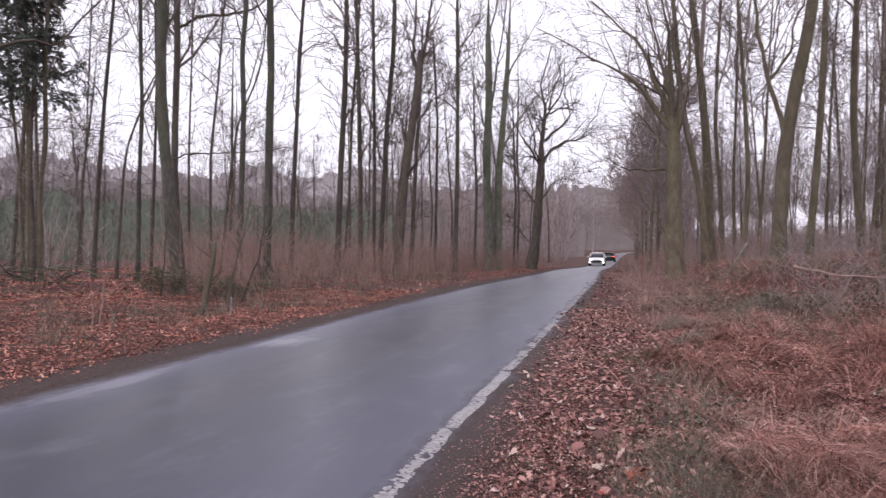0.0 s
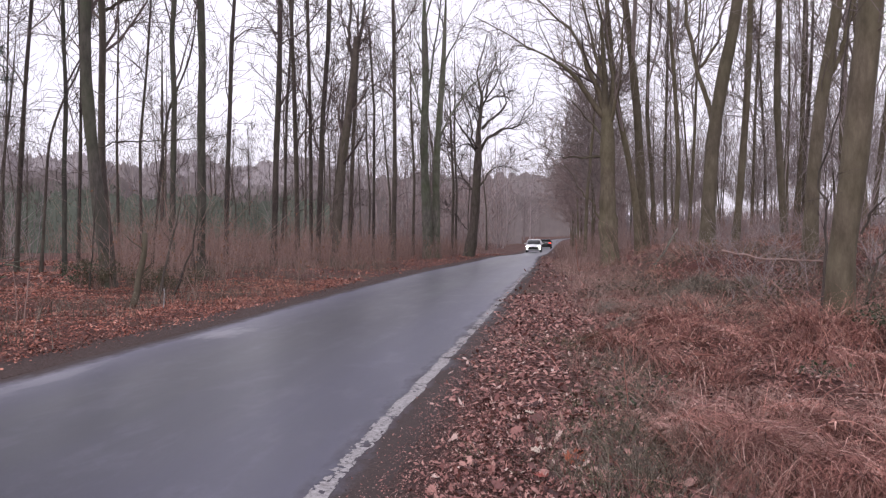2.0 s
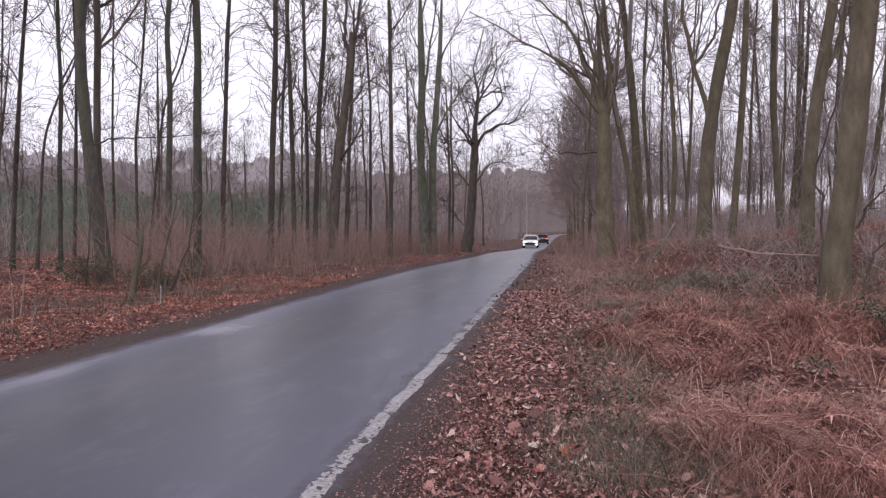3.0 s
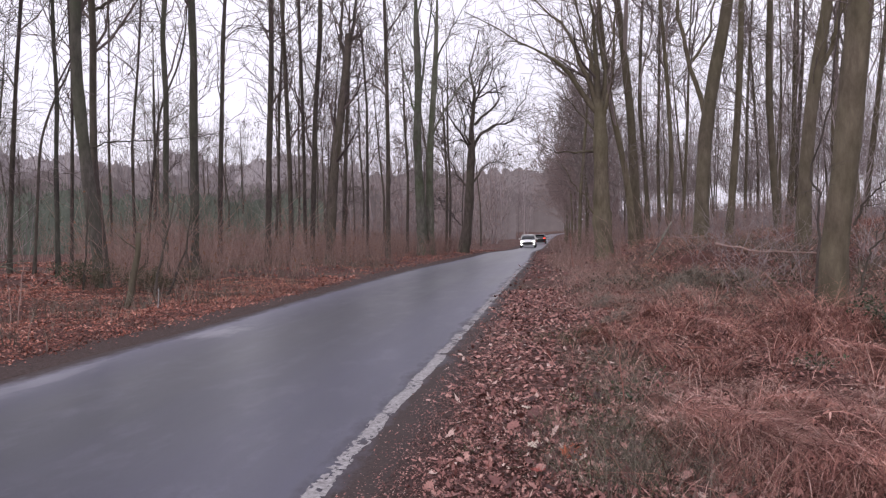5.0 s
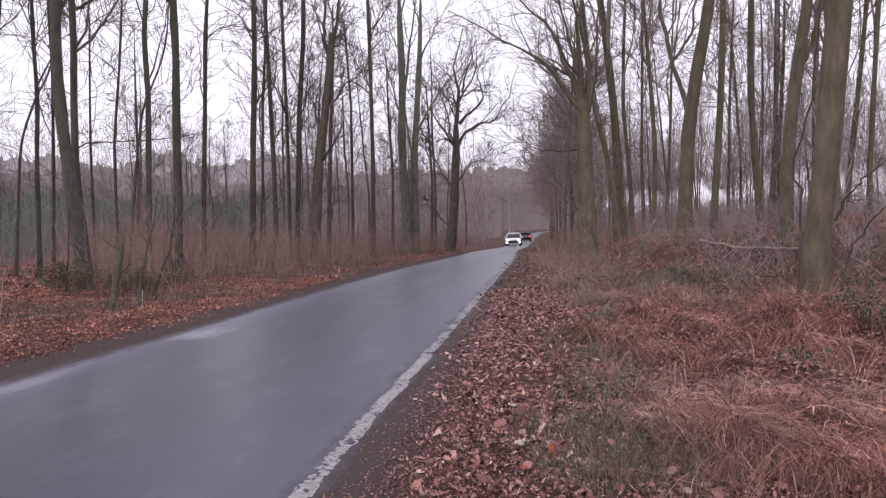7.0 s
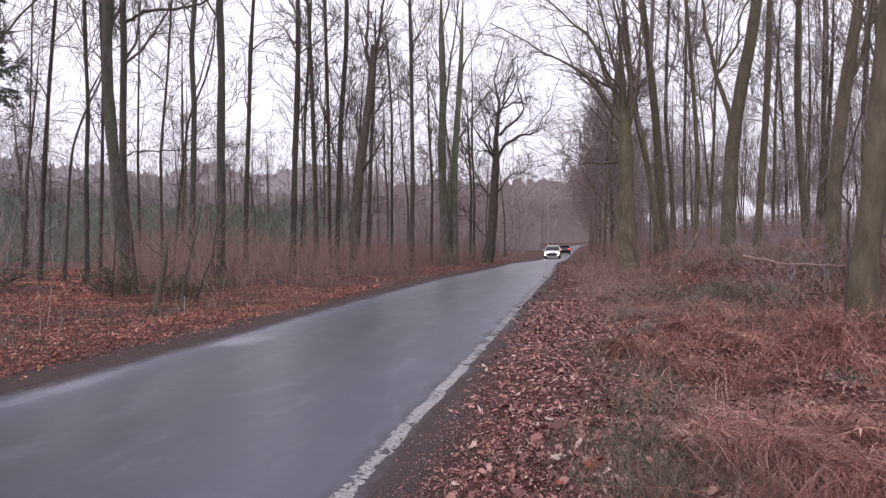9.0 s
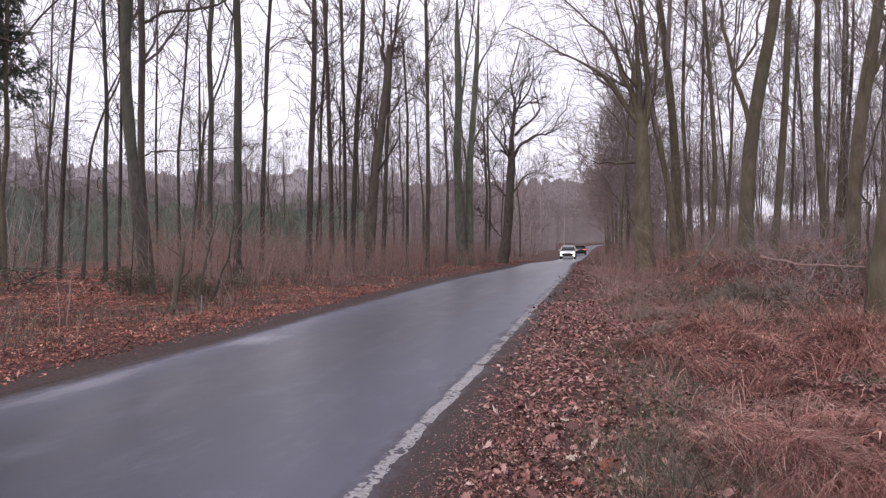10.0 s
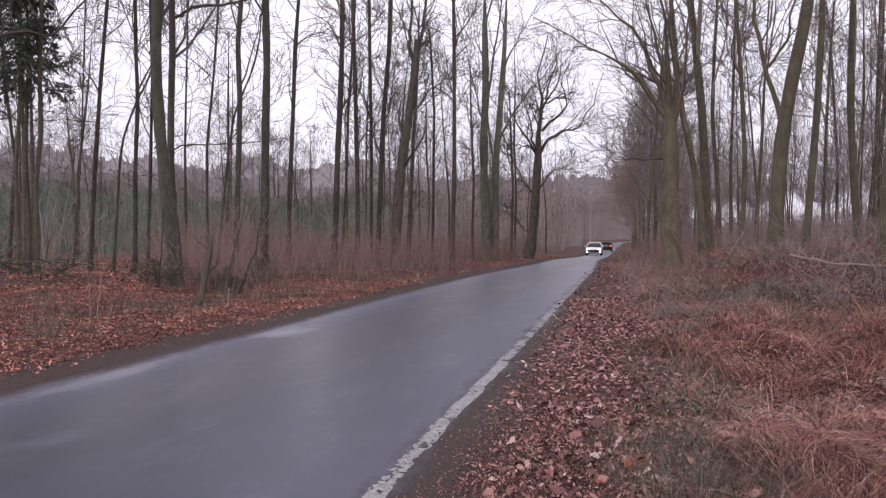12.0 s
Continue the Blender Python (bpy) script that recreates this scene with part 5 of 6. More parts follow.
blades("withered_grass", rg, scatter(rg, 900, lambda x, y: red_at(x, y), 0, 20, 11, 30), 0.6, 0.0042, 1.5, 12, BRACKEN, "matted reddish dead stalks under the trees", droop=0.55, points=3, spread_at=0.2)
blades("withered_grass", rg, scatter(rg, 500, lambda x, y: (side_right(y, x) > 1.5 + 0.4 * waves(x, y, 2, 74)) & (side_right(y, x) < 3.5), -0.8, 14, 11, 45), 0.42, 0.004, 1.0, 9, SHRUB, "reddish-brown stalks along the verge", droop=0.4, points=4, spread_at=0.14)
blades("withered_grass", rg, scatter(rg, 420, lambda x, y: ((np.degrees(np.arctan2(x, y)) > -33) | (np.hypot(x, y) < 17)) & (side_left(y, x) > 1.2 + 0.4 * waves(x, y, 3, 75)) & (waves(x, y, 3.5, 76) > 0), -16, -5, 8, 34), 0.5, 0.0045, 0.6, 9, GREY_STALK, "withered grass tufts at the wood's edge", droop=0.4, points=4, spread_at=0.14)



def tussocks(name, rnd, spots, length, width, per, mat, label):
    """Collapsed tussocks: hair-like stalks that rise from one crown and fall to its low side; spots of (bearing, distance, size)."""
    b, d, k = np.array(spots).T
    cx, cy = d * np.sin(np.radians(b)), d * np.cos(np.radians(b))
    n = len(spots) * per
    i = np.repeat(np.arange(len(spots)), per)
    comb = rnd.uniform(0, 2 * np.pi, len(spots))[i]
    a = comb + rnd.normal(size=n) * 0.95
    root = np.stack([cx[i], cy[i]], 1) + rnd.normal(size=(n, 2)) * 0.085 * k[i][:, None]
    ln = length * k[i] * rnd.uniform(0.45, 1.25, n)
    up = rnd.uniform(0.35, 1.0, n)
    t = np.linspace(0, 1, 6)
    out = ln[:, None] * (0.15 * t + 0.85 * t ** 1.6)[None]
    z = ln[:, None] * (up[:, None] * (1.05 * t - 1.0 * t ** 2.3)[None]) + 0.05 * k[i][:, None] * (1 - t)[None]
    sway = rnd.normal(size=n)[:, None] * 0.06 * ln[:, None] * (t ** 2)[None]
    x = root[:, :1] + out * np.cos(a)[:, None] - sway * np.sin(a)[:, None]
    y = root[:, 1:] + out * np.sin(a)[:, None] + sway * np.cos(a)[:, None]
    g = ground_z(x.ravel(), y.ravel()).reshape(x.shape)
    P = np.stack([x, y, g + np.maximum(z, 0.006 + 0.02 * rnd.uniform(0, 1, n)[:, None])], -1)
    w = width * rnd.uniform(0.6, 1.4, n)[:, None] * (1 - 0.75 * t[None])
    e = np.stack([-np.sin(a)[:, None] * w, np.cos(a)[:, None] * w, 0.3 * w], -1)
    V = np.stack([P - e, P + e], 2).reshape(-1, 3)
    ii, jj = np.meshgrid(np.arange(n), np.arange(5), indexing="ij")
    q = (ii * 6 + jj) * 2
    F = np.stack([q, q + 1, q + 3, q + 2], -1).reshape(-1, 4)
    return tagged(mesh_of(name, V, F, mat, flat=True), label, "grass", kind="stuff")


rk = np.random.RandomState(818)
tussocks("grass_tussock", rk, [(9.4, 5.3, 1.0), (12.8, 4.8, 1.1), (16.7, 4.5, 1.1), (20.2, 4.5, 1.2), (22.4, 5.1, 1.1), (15.0, 5.8, 0.9), (18.5, 6.1, 0.9), (13.8, 4.4, 0.8), (10.6, 4.6, 0.9), (24.0, 4.9, 1.0), (19.0, 5.3, 0.8)], 0.46, 0.0018, 620, BRACKEN, "collapsed red-brown grass tussocks on the verge")
tussocks("grass_tussock", rk, [(8.2, 5.0, 0.8), (11.3, 5.4, 0.8), (15.2, 4.7, 0.9), (18.0, 4.9, 0.8), (21.6, 5.6, 0.8), (7.4, 5.8, 0.8), (13.6, 6.6, 0.8), (22.0, 4.7, 0.9)], 0.38, 0.0017, 340, STRAW, "pale collapsed grass tussocks on the verge")
tussocks("grass_tussock", rk, [(3.9, 8.8, 1.1), (5.9, 8.0, 1.0), (9.4, 8.8, 1.1), (11.3, 7.1, 0.9), (17.5, 7.9, 1.0), (20.3, 10.2, 1.2), (7.6, 9.8, 1.1), (12.6, 9.4, 1.0), (15.6, 9.0, 1.0), (6.8, 11.2, 1.2), (10.4, 11.0, 1.2), (17.2, 10.0, 1.2), (22.6, 8.2, 1.0), (19.6, 8.6, 0.9), (13.2, 12.4, 1.2), (5.0, 13.2, 1.2), (8.8, 13.4, 1.3)], 0.55, 0.0036, 300, BRACKEN, "matted red-brown bracken tussocks beside the road")
tussocks("grass_tussock", rk, [(3.1, 12.8, 1.2), (4.2, 10.4, 1.0), (2.4, 15.5, 1.2), (5.6, 12.0, 1.1), (3.6, 17.5, 1.3), (9.2, 16.0, 1.4), (12.2, 15.0, 1.4), (7.2, 15.2, 1.3), (15.4, 13.6, 1.2)], 0.55, 0.0040, 260, GREY_STALK, "grey-brown withered tussocks beside the road")

green_at = lambda x, y: (rg.uniform(0, 1, len(x)) < patches(x, y, OLIVE_AT) * (side_right(y, x) > 1.0) * (side_right(y, x) < 2.2) + 0.02)
blades("grass", rg, scatter(rg, 190, lambda x, y: green_at(x, y) & (np.hypot(x, y) < 10), -0.6, 4, 2, 10), 0.15, 0.0022, 0.8, 14, FRESH, "short green grass among the leaves on the verge", droop=0.4, points=4, spread_at=0.07)
back_of = lambda x, y: wild(x, y) & (rg.uniform(0, 1, len(x)) < smooth(-11, -2, y + 2 * waves(x, y, 3, 94)))
blades("withered_grass", rg, scatter(rg, 170, back_of, 0.5, 9, -11, 2.2), 0.42, 0.0030, 1.6, 16, BRACKEN, "matted red-brown stalks beside the verge", droop=0.55, points=4, spread_at=0.15)
blades("withered_grass", rg, scatter(rg, 70, back_of, 0.5, 9, -11, 2.2), 0.34, 0.0030, 1.5, 16, STRAW, "pale dead tussocks beside the verge", droop=0.55, points=4, spread_at=0.09)


def fronds(name, rnd, xy, length, label, pairs=10, mat=None):
    """Dead bracken: arching stalks with paired drooping leaflets."""
    per = 5
    n = len(xy) * per
    root = np.repeat(xy, per, 0) + rnd.normal(size=(n, 2)) * 0.09
    ang = rnd.uniform(0, 2 * np.pi, n)
    ln = length * rnd.uniform(0.6, 1.25, n)
    rise = rnd.uniform(0.25, 0.75, n)
    t = np.linspace(0, 1, pairs + 2)
    out = ln[:, None] * t[None] * np.cos(rise * 0.9)[:, None]
    z = ln[:, None] * (np.sin(rise)[:, None] * t[None] * 1.5 - 1.25 * np.sin(rise)[:, None] * t[None] ** 2.2) + 0.03
    gz = ground_z(root[:, 0], root[:, 1])[:, None]
    c, s = np.cos(ang)[:, None], np.sin(ang)[:, None]
    spine = np.stack([root[:, :1] + out * c, root[:, 1:] + out * s, gz + np.maximum(z, 0.02)], -1)
    v0, f0 = tubes(spine, np.repeat(np.linspace(0.004, 0.0015, pairs + 2)[None], n, 0), 3)
    pieces_v, pieces_f = [v0], [f0]
    base = len(v0)
    side = np.stack([-s, c, 0 * c], -1)
    fwd = np.stack([c, s, 0 * c], -1)
    for k in range(1, pairs + 1):
        for sg in (-1, 1):
            L = ln * 0.13 * (1 - (k / (pairs + 1)) ** 1.3) * rnd.uniform(0.6, 1.2, n) + 0.02
            tip = spine[:, k] + (side[:, 0] * sg + fwd[:, 0] * 0.45) * L[:, None] + np.array([0, 0, 1]) * (rnd.uniform(-0.75, 0.15, n) * L)[:, None]
            tip[:, 2] = np.maximum(tip[:, 2], gz[:, 0] + 0.006)
            wv = fwd[:, 0] * (L * 0.075 + 0.002)[:, None]
            midp = (spine[:, k] + tip) / 2 + np.array([0, 0, 0.02])
            q = np.stack([spine[:, k], midp - wv, tip, midp + wv], 1).reshape(-1, 3)
            pieces_v.append(q)
            pieces_f.append(np.arange(n)[:, None] * 4 + np.arange(4)[None] + base)
            base += len(q)
    return tagged(mesh_of(name, np.concatenate(pieces_v), np.concatenate(pieces_f), mat or BRACKEN, flat=True), label, "bracken", kind="stuff")


rb = np.random.RandomState(303)
brk = lambda x, y: (rb.uniform(0, 1, len(x)) < smooth(1.9, 2.8, side_right(y, x) + 0.5 * waves(x, y, 2.1, 65)) * smooth(-0.35, 0.35, waves(x, y, 2.4, 66) + 0.15) * (1 - 0.9 * patches(x, y, LEAFY)))
fronds("dead_fern", rb, np.array([(d * math.sin(radians(b)), d * math.cos(radians(b))) for b, d in ((7.2, 5.3), (7.8, 5.0), (8.3, 5.5), (6.9, 5.9),)]), 0.42, "pale withered fern fronds lying on the verge", 20, STRAW)
fronds("dead_bracken", rb, scatter(rb, 190, lambda x, y: brk(x, y) & (np.hypot(x, y) < 11), 0.8, 10, 2.5, 11), 0.55, "collapsed red-brown bracken beside the road")
fronds("dead_bracken", rb, scatter(rb, 150, lambda x, y: brk(x, y) & (np.hypot(x, y) >= 10), 0.8, 18, 6, 30), 0.7, "dead bracken among the trees", 8)


def shrubs(name, rnd, xy, height, per, label, mat=None, twigs=4, r=0.006, lean=0.25, hanging=0):
    """Thickets of thin upright stems with side twigs, some with a few dry leaves left on."""
    n = len(xy) * per
    root = np.repeat(xy, per, 0) + rnd.normal(size=(n, 2)) * 0.18
    h = height * rnd.uniform(0.5, 1.3, n)
    t = np.linspace(0, 1, 3)
    d = rnd.normal(size=(n, 2)) * lean
    line = np.stack([root[:, :1] + d[:, :1] * h[:, None] * t[None] ** 1.4, root[:, 1:] + d[:, 1:] * h[:, None] * t[None] ** 1.4, ground_z(root[:, 0], root[:, 1])[:, None] - 0.03 + h[:, None] * t[None]], -1)
    line[:, 1:] += rnd.normal(size=(n, 2, 3)) * 0.03 * height
    rad = r * rnd.uniform(0.6, 1.4, n)[:, None] * np.linspace(1, 0.3, 3)[None]
    L, R = shoots(rnd, line, rad, twigs, 0.2, 1.0, (25, 60), lambda u, s: s * 0.35 + 0.05, 0.15, 2, 0.2, 0.7)
    v, f = joined([tubes(line, rad, 3), tubes(L, R, 3)])
    if hanging:
        at, tan = along(L, rnd.randint(0, len(L), hanging), rnd.uniform(0.3, 1, hanging))
        dd = norm(rnd.normal(size=(hanging, 3)) + np.array([0, 0, -0.5]))
        sd = norm(np.cross(dd, rnd.normal(size=(hanging, 3))))
        q = np.stack([at, at + dd * 0.035 - sd * 0.02, at + dd * 0.075, at + dd * 0.035 + sd * 0.02], 1).reshape(-1, 3)
        tagged(mesh_of("dry_leaves", q, np.arange(hanging)[:, None] * 4 + np.arange(4)[None], DRY_LEAF, flat=True), "withered leaves still hanging on the undergrowth", "leaves", kind="stuff")
    return tagged(mesh_of(name, v, f, mat or SHRUB), label, "undergrowth", kind="stuff")


ru = np.random.RandomState(404)
open_floor = lambda x, y: (np.degrees(np.arctan2(x, y)) < -33.5 + 1.5 * waves(x, y, 6, 97)) & (np.hypot(x, y) < 50)
left_strip = lambda x, y: ~open_floor(x, y) & (ru.uniform(0, 1, len(x)) < smooth(1.3, 3.0, side_left(y, x) + 0.4 * waves(x, y, 3, 67)) * (0.25 + 0.75 * smooth(14, 26, y)))
shrubs("undergrowth", ru, scatter(ru, 760, lambda x, y: left_strip(x, y) & (side_left(y, x) < 14), -24, -5, 16, 75), 1.25, 5, "reddish leafless undergrowth between road and trees", r=0.008, hanging=5000)
shrubs("undergrowth", ru, scatter(ru, 260, lambda x, y: left_strip(x, y) & (side_left(y, x) > 5), -40, -8, 14, 70), 2.4, 4, "thin leafless saplings under the trees", r=0.012, hanging=2500, twigs=6)
shrubs("undergrowth", ru, scatter(ru, 330, lambda x, y: side_right(y, x) > 4.2 + 0.8 * waves(x, y, 4, 68), 2, 26, 12, 45), 0.85, 6, "tangled leafless brambles under the trees", mat=TWIG_FAR_HAZED, r=0.007, lean=0.7)
shrubs("undergrowth", ru, scatter(ru, 260, lambda x, y: side_right(y, x) > 1.6, -0.5, 10, 24, 75), 1.1, 5, "reddish leafless undergrowth along the verge", r=0.009)
shrubs("undergrowth", ru, scatter(ru, 60, lambda x, y: (side_right(y, x) > 6) & (np.degrees(np.arctan2(x, y)) > 13) & (np.degrees(np.arctan2(x, y)) < 27) & (np.hypot(x, y) > 27), 5, 34, 22, 66), 6.0, 3, "tall leafless saplings among the trees", mat=TWIG_FAR_HAZED, r=0.022, twigs=8)
shrubs("undergrowth", ru, scatter(ru, 200, lambda x, y: side_right(y, x) > 6, 5, 60, 25, 80), 1.8, 3, "leafless saplings among the trees", mat=TWIG_FAR_HAZED, r=0.014)
shrubs("undergrowth", ru, scatter(ru, 140, lambda x, y: (side_left(y, x) > 6) & (np.hypot(x, y) > 62), -110, -8, 35, 140), 5.5, 3, "leafless thicket at the back of the wood", mat=TWIG_FAR_HAZED, r=0.035, twigs=7)
shrubs("undergrowth", ru, scatter(ru, 120, lambda x, y: (np.abs(x - road_x(y)) > 5), -45, 75, 135, 270), 6.5, 3, "leafless thicket far along the road", mat=TWIG_FAR_HAZED, r=0.055, twigs=7)


def spruce(bearing, dist, height, seed, dense=32):
    """A spruce: a straight trunk and tiers of drooping needled boughs."""
    rnd = np.random.RandomState(seed)
    a = radians(bearing)
    x, y = dist * math.sin(a), dist * math.cos(a)
    thing = new("spruce_tree")
    thing.location = (x, y, float(ground_z(x, y)) - 0.1)
    zs = np.linspace(0, height, 14)
    line = np.stack([0.05 * np.sin(zs), 0.04 * np.cos(zs * 0.7), zs], 1)
    v, f = tubes(line[None], np.linspace(0.095, 0.02, 14)[None], 9)
    mesh_of("trunk", v, f, BARK, thing)
    boughs = []
    z = 7.5
    while z < height - 0.3:
        n = rnd.randint(5, 8)
        for k in range(n):
            ang = 2 * np.pi * (k + rnd.uniform(-0.3, 0.3)) / n
            ln = (2.5 * (1 - z / height) ** 0.7 + 0.2) * rnd.uniform(0.55, 1.2)
            t = np.linspace(0, 1, 7)
            r = ln * t
            zz = z - 0.42 * ln * np.sin(t * 2.0) + 0.12 * ln * t ** 2 + rnd.uniform(-0.2, 0.2)
            boughs.append(np.stack([r * np.cos(ang), r * np.sin(ang), zz], 1))
        z += rnd.uniform(0.34, 0.52)
    B = np.array(boughs)
    RB = np.repeat(np.linspace(0.02, 0.005, 7)[None], len(B), 0)
    for k in range(len(B)):
        v, f = tubes(B[k:k + 1], RB[k:k + 1], 3)
        mesh_of("bough", v, f, BARK, thing)
    L, R = shoots(rnd, B, RB, 11, 0.1, 1.0, (35, 70), lambda u, s: s * (0.34 - 0.2 * u) + 0.12, -0.28, 4, 0.12, 0.5)
    m = len(L) * dense
    at, tan = along(L, np.repeat(np.arange(len(L)), dense), rnd.uniform(0, 1, m))
    d = norm(tan * 0.7 + rnd.normal(size=(m, 3)) * np.array([0.5, 0.5, 0.25]) + np.array([0, 0, -0.45]))
    sd = norm(np.cross(d, rnd.normal(size=(m, 3))))
    ln = rnd.uniform(0.10, 0.20, m)[:, None]
    q = np.stack([at - sd * 0.012, at + d * ln * 0.6 - sd * 0.016, at + d * ln, at + d * ln * 0.5 + sd * 0.016], 1).reshape(-1, 3)
    mesh_of("foliage", q, np.arange(m)[:, None] * 4 + np.arange(4)[None], NEEDLE, thing, flat=True)
    return tagged(thing, "dark green spruce with drooping boughs among bare trees", "tree")


spruce(-41.6, 31.5, 16, 71)
spruce(-44.6, 30.0, 17, 72, 14)


def leaf_bush(name, rnd, centre, size, count, leaf, mat, label, category="bush"):
    """A low leafy bush: arching stems with leaves along them."""
    x, y = centre
    n = 26
    ang = rnd.uniform(0, 6.28, n)
    t = np.linspace(0, 1, 6)
    ln = rnd.uniform(0.5, 1.1, n)
    line = np.stack([ln[:, None] * size[0] * t[None] * np.cos(ang)[:, None], ln[:, None] * size[0] * t[None] * np.sin(ang)[:, None], ln[:, None] * size[1] * np.sin(t * 2.1)[None] * rnd.uniform(0.5, 1.1, n)[:, None]], -1)
    thing = new(name)
    thing.location = (x, y, float(ground_z(x, y)) - 0.02)
    v, f = tubes(line, np.repeat(np.linspace(0.005, 0.002, 6)[None], n, 0), 4)
    mesh_of("stem_tangle", v, f, SHRUB, thing)
    at, tan = along(line, rnd.randint(0, n, count), rnd.uniform(0.25, 1, count))
    at = at + rnd.normal(size=(count, 3)) * 0.05 * size[0]
    at[:, 2] = np.maximum(at[:, 2], 0.03)
    d = norm(rnd.normal(size=(count, 3)) + np.array([0, 0, 0.2]))
    sd = norm(np.cross(d, rnd.normal(size=(count, 3))))
    L = leaf * rnd.uniform(0.6, 1.3, count)[:, None]
    q = np.stack([at, at + d * L * 0.5 - sd * L * 0.32, at + d * L, at + d * L * 0.5 + sd * L * 0.32], 1).reshape(-1, 3)
    mesh_of("foliage", q, np.arange(count)[:, None] * 4 + np.arange(4)[None], mat, thing, flat=True)
    return tagged(thing, label, category)


def polar(bearing, dist, height=0.0):
    return dist * math.sin(radians(bearing)), dist * math.cos(radians(bearing)), height


leaf_bush("bush", np.random.RandomState(5), polar(-33.1, 20.6)[:2], (0.75, 0.85), 3200, 0.036, OLIVE, "dark tangled bush at the foot of a tree")
leaf_bush("bush", np.random.RandomState(6), polar(-28.9, 20.6)[:2], (1.15, 0.62), 4200, 0.036, OLIVE, "low dark bush with dry brown leaves")
leaf_bush("bush", np.random.RandomState(16), polar(-27.6, 21.0)[:2], (0.9, 0.55), 2400, 0.036, OLIVE, "low tangled bush with dry brown leaves")
leaf_bush("bush", np.random.RandomState(7), polar(-34.2, 21.0)[:2], (0.7, 0.8), 600, 0.055, GREEN, "small green bramble bush at the wood's edge")
leaf_bush("bush", np.random.RandomState(8), polar(22.2, 9.4)[:2], (0.5, 0.55), 900, 0.035, GREEN, "dark green bramble bush in the dead bracken")
leaf_bush("bush", np.random.RandomState(9), polar(6.2, 5.9)[:2], (0.35, 0.22), 120, 0.03, GREEN, "small green bramble in the withered grass")
leaf_bush("bush", np.random.RandomState(10), polar(17.5, 7.2)[:2], (0.25, 0.16), 80, 0.04, GREEN, "small green bramble in the bracken")
leaf_bush("bush", np.random.RandomState(11), polar(13.8, 13.5)[:2], (0.7, 0.55), 300, 0.045, OLIVE, "low dull bramble bush under the trees")
leaf_bush("bush", np.random.RandomState(12), polar(5.0, 15.5)[:2], (0.8, 0.5), 260, 0.045, OLIVE, "low dull bramble bush beside the verge")

# ---- single things on the floor of the wood ----
def stick(name, a, b, r0, r1, mat, label, category, seed, bend=0.06, twigs=3):
    """A bent pole or fallen branch from a to b (x, y, height over the ground), with a few side twigs."""
    rnd = np.random.RandomState(seed)
    a = np.array([a[0], a[1], float(ground_z(a[0], a[1])) + a[2]])
    b = np.array([b[0], b[1], float(ground_z(b[0], b[1])) + b[2]])
    t = np.linspace(0, 1, 9)
    ln = np.linalg.norm(b - a)
    line = a + (b - a) * t[:, None] + np.sin(t * np.pi)[:, None] * rnd.normal(size=3) * bend * ln + rnd.normal(size=(9, 3)) * 0.008 * ln
    rad = np.linspace(r0, r1, 9) * (1 + 0.08 * rnd.normal(size=9))
    thing = new(name)
    thing.location = a
    v, f = tubes((line - a)[None], rad[None], 8)
    cap = np.arange(8)
    body = mesh_of("stem", v.tolist(), f.tolist() + [cap[::-1].tolist(), (cap + len(v) - 8).tolist()], mat, thing)
    L, R = shoots(rnd, (line - a)[None], rad[None], twigs, 0.35, 0.95, (30, 60), lambda u, s: s * 0.25 + 0.1, 0.1, 5, 0.2, 0.5)
    for k in range(twigs):
        v, f = tubes(L[k:k + 1], R[k:k + 1], 5)
        mesh_of("side_branch", v, f, mat, thing)
    return tagged(thing, label, category)


# slanting poles and saplings by the foot of the twin tree
stick("sapling", polar(-30.9, 17.6, -0.05), polar(-30.0, 17.8, 1.55), 0.085, 0.055, BARK_BEECH, "slanting dead sapling at the wood's edge", "sapling", 1, 0.02)
stick("sapling", polar(-29.2, 19.0, -0.05), polar(-27.4, 19.4, 2.6), 0.035, 0.012, BARK, "thin slanting sapling at the wood's edge", "sapling", 2, 0.03)
stick("sapling", polar(-28.2, 19.6, -0.05), polar(-26.6, 20.0, 3.0), 0.03, 0.010, BARK, "thin slanting sapling with bare twigs", "sapling", 3, 0.04, 5)
stick("sapling", polar(-33.6, 20.5, -0.05), polar(-33.2, 20.8, 2.6), 0.028, 0.010, BARK, "thin bare sapling under the trees", "sapling", 4, 0.03, 5)
stick("sapling", polar(-37.5, 14.6, -0.05), polar(-37.1, 14.7, 1.0), 0.012, 0.005, SHRUB, "thin bare sapling in the fallen leaves", "sapling", 5, 0.05, 4)
stick("sapling", polar(-37.9, 14.9, -0.05), polar(-38.1, 15.0, 0.9), 0.010, 0.005, SHRUB, "thin bare sapling in the fallen leaves", "sapling", 6, 0.05, 4)
stick("broken_stick", polar(-28.9, 16.2, -0.03), polar(-28.8, 16.25, 0.38), 0.013, 0.009, PAINT, "pale broken stick standing in the leaves", "stick", 7, 0.02, 1)
stick("fallen_branch", polar(11.2, 17.4, 0.42), polar(17.6, 16.6, 0.36), 0.026, 0.012, SHRUB, "pale fallen branch lying across the brambles", "branch", 8, 0.015, 3)
stick("fallen_branch", polar(6.4, 20.0, 0.15), polar(8.2, 20.5, 0.85), 0.035, 0.018, BARK_MOSS, "pale broken branch leaning in the undergrowth", "branch", 9, 0.05, 3)
stick("fallen_branch", polar(8.6, 9.6, 0.10), polar(14.5, 10.4, 0.12), 0.014, 0.006, SHRUB, "thin fallen branch in the dead bracken", "branch", 10, 0.06, 4)
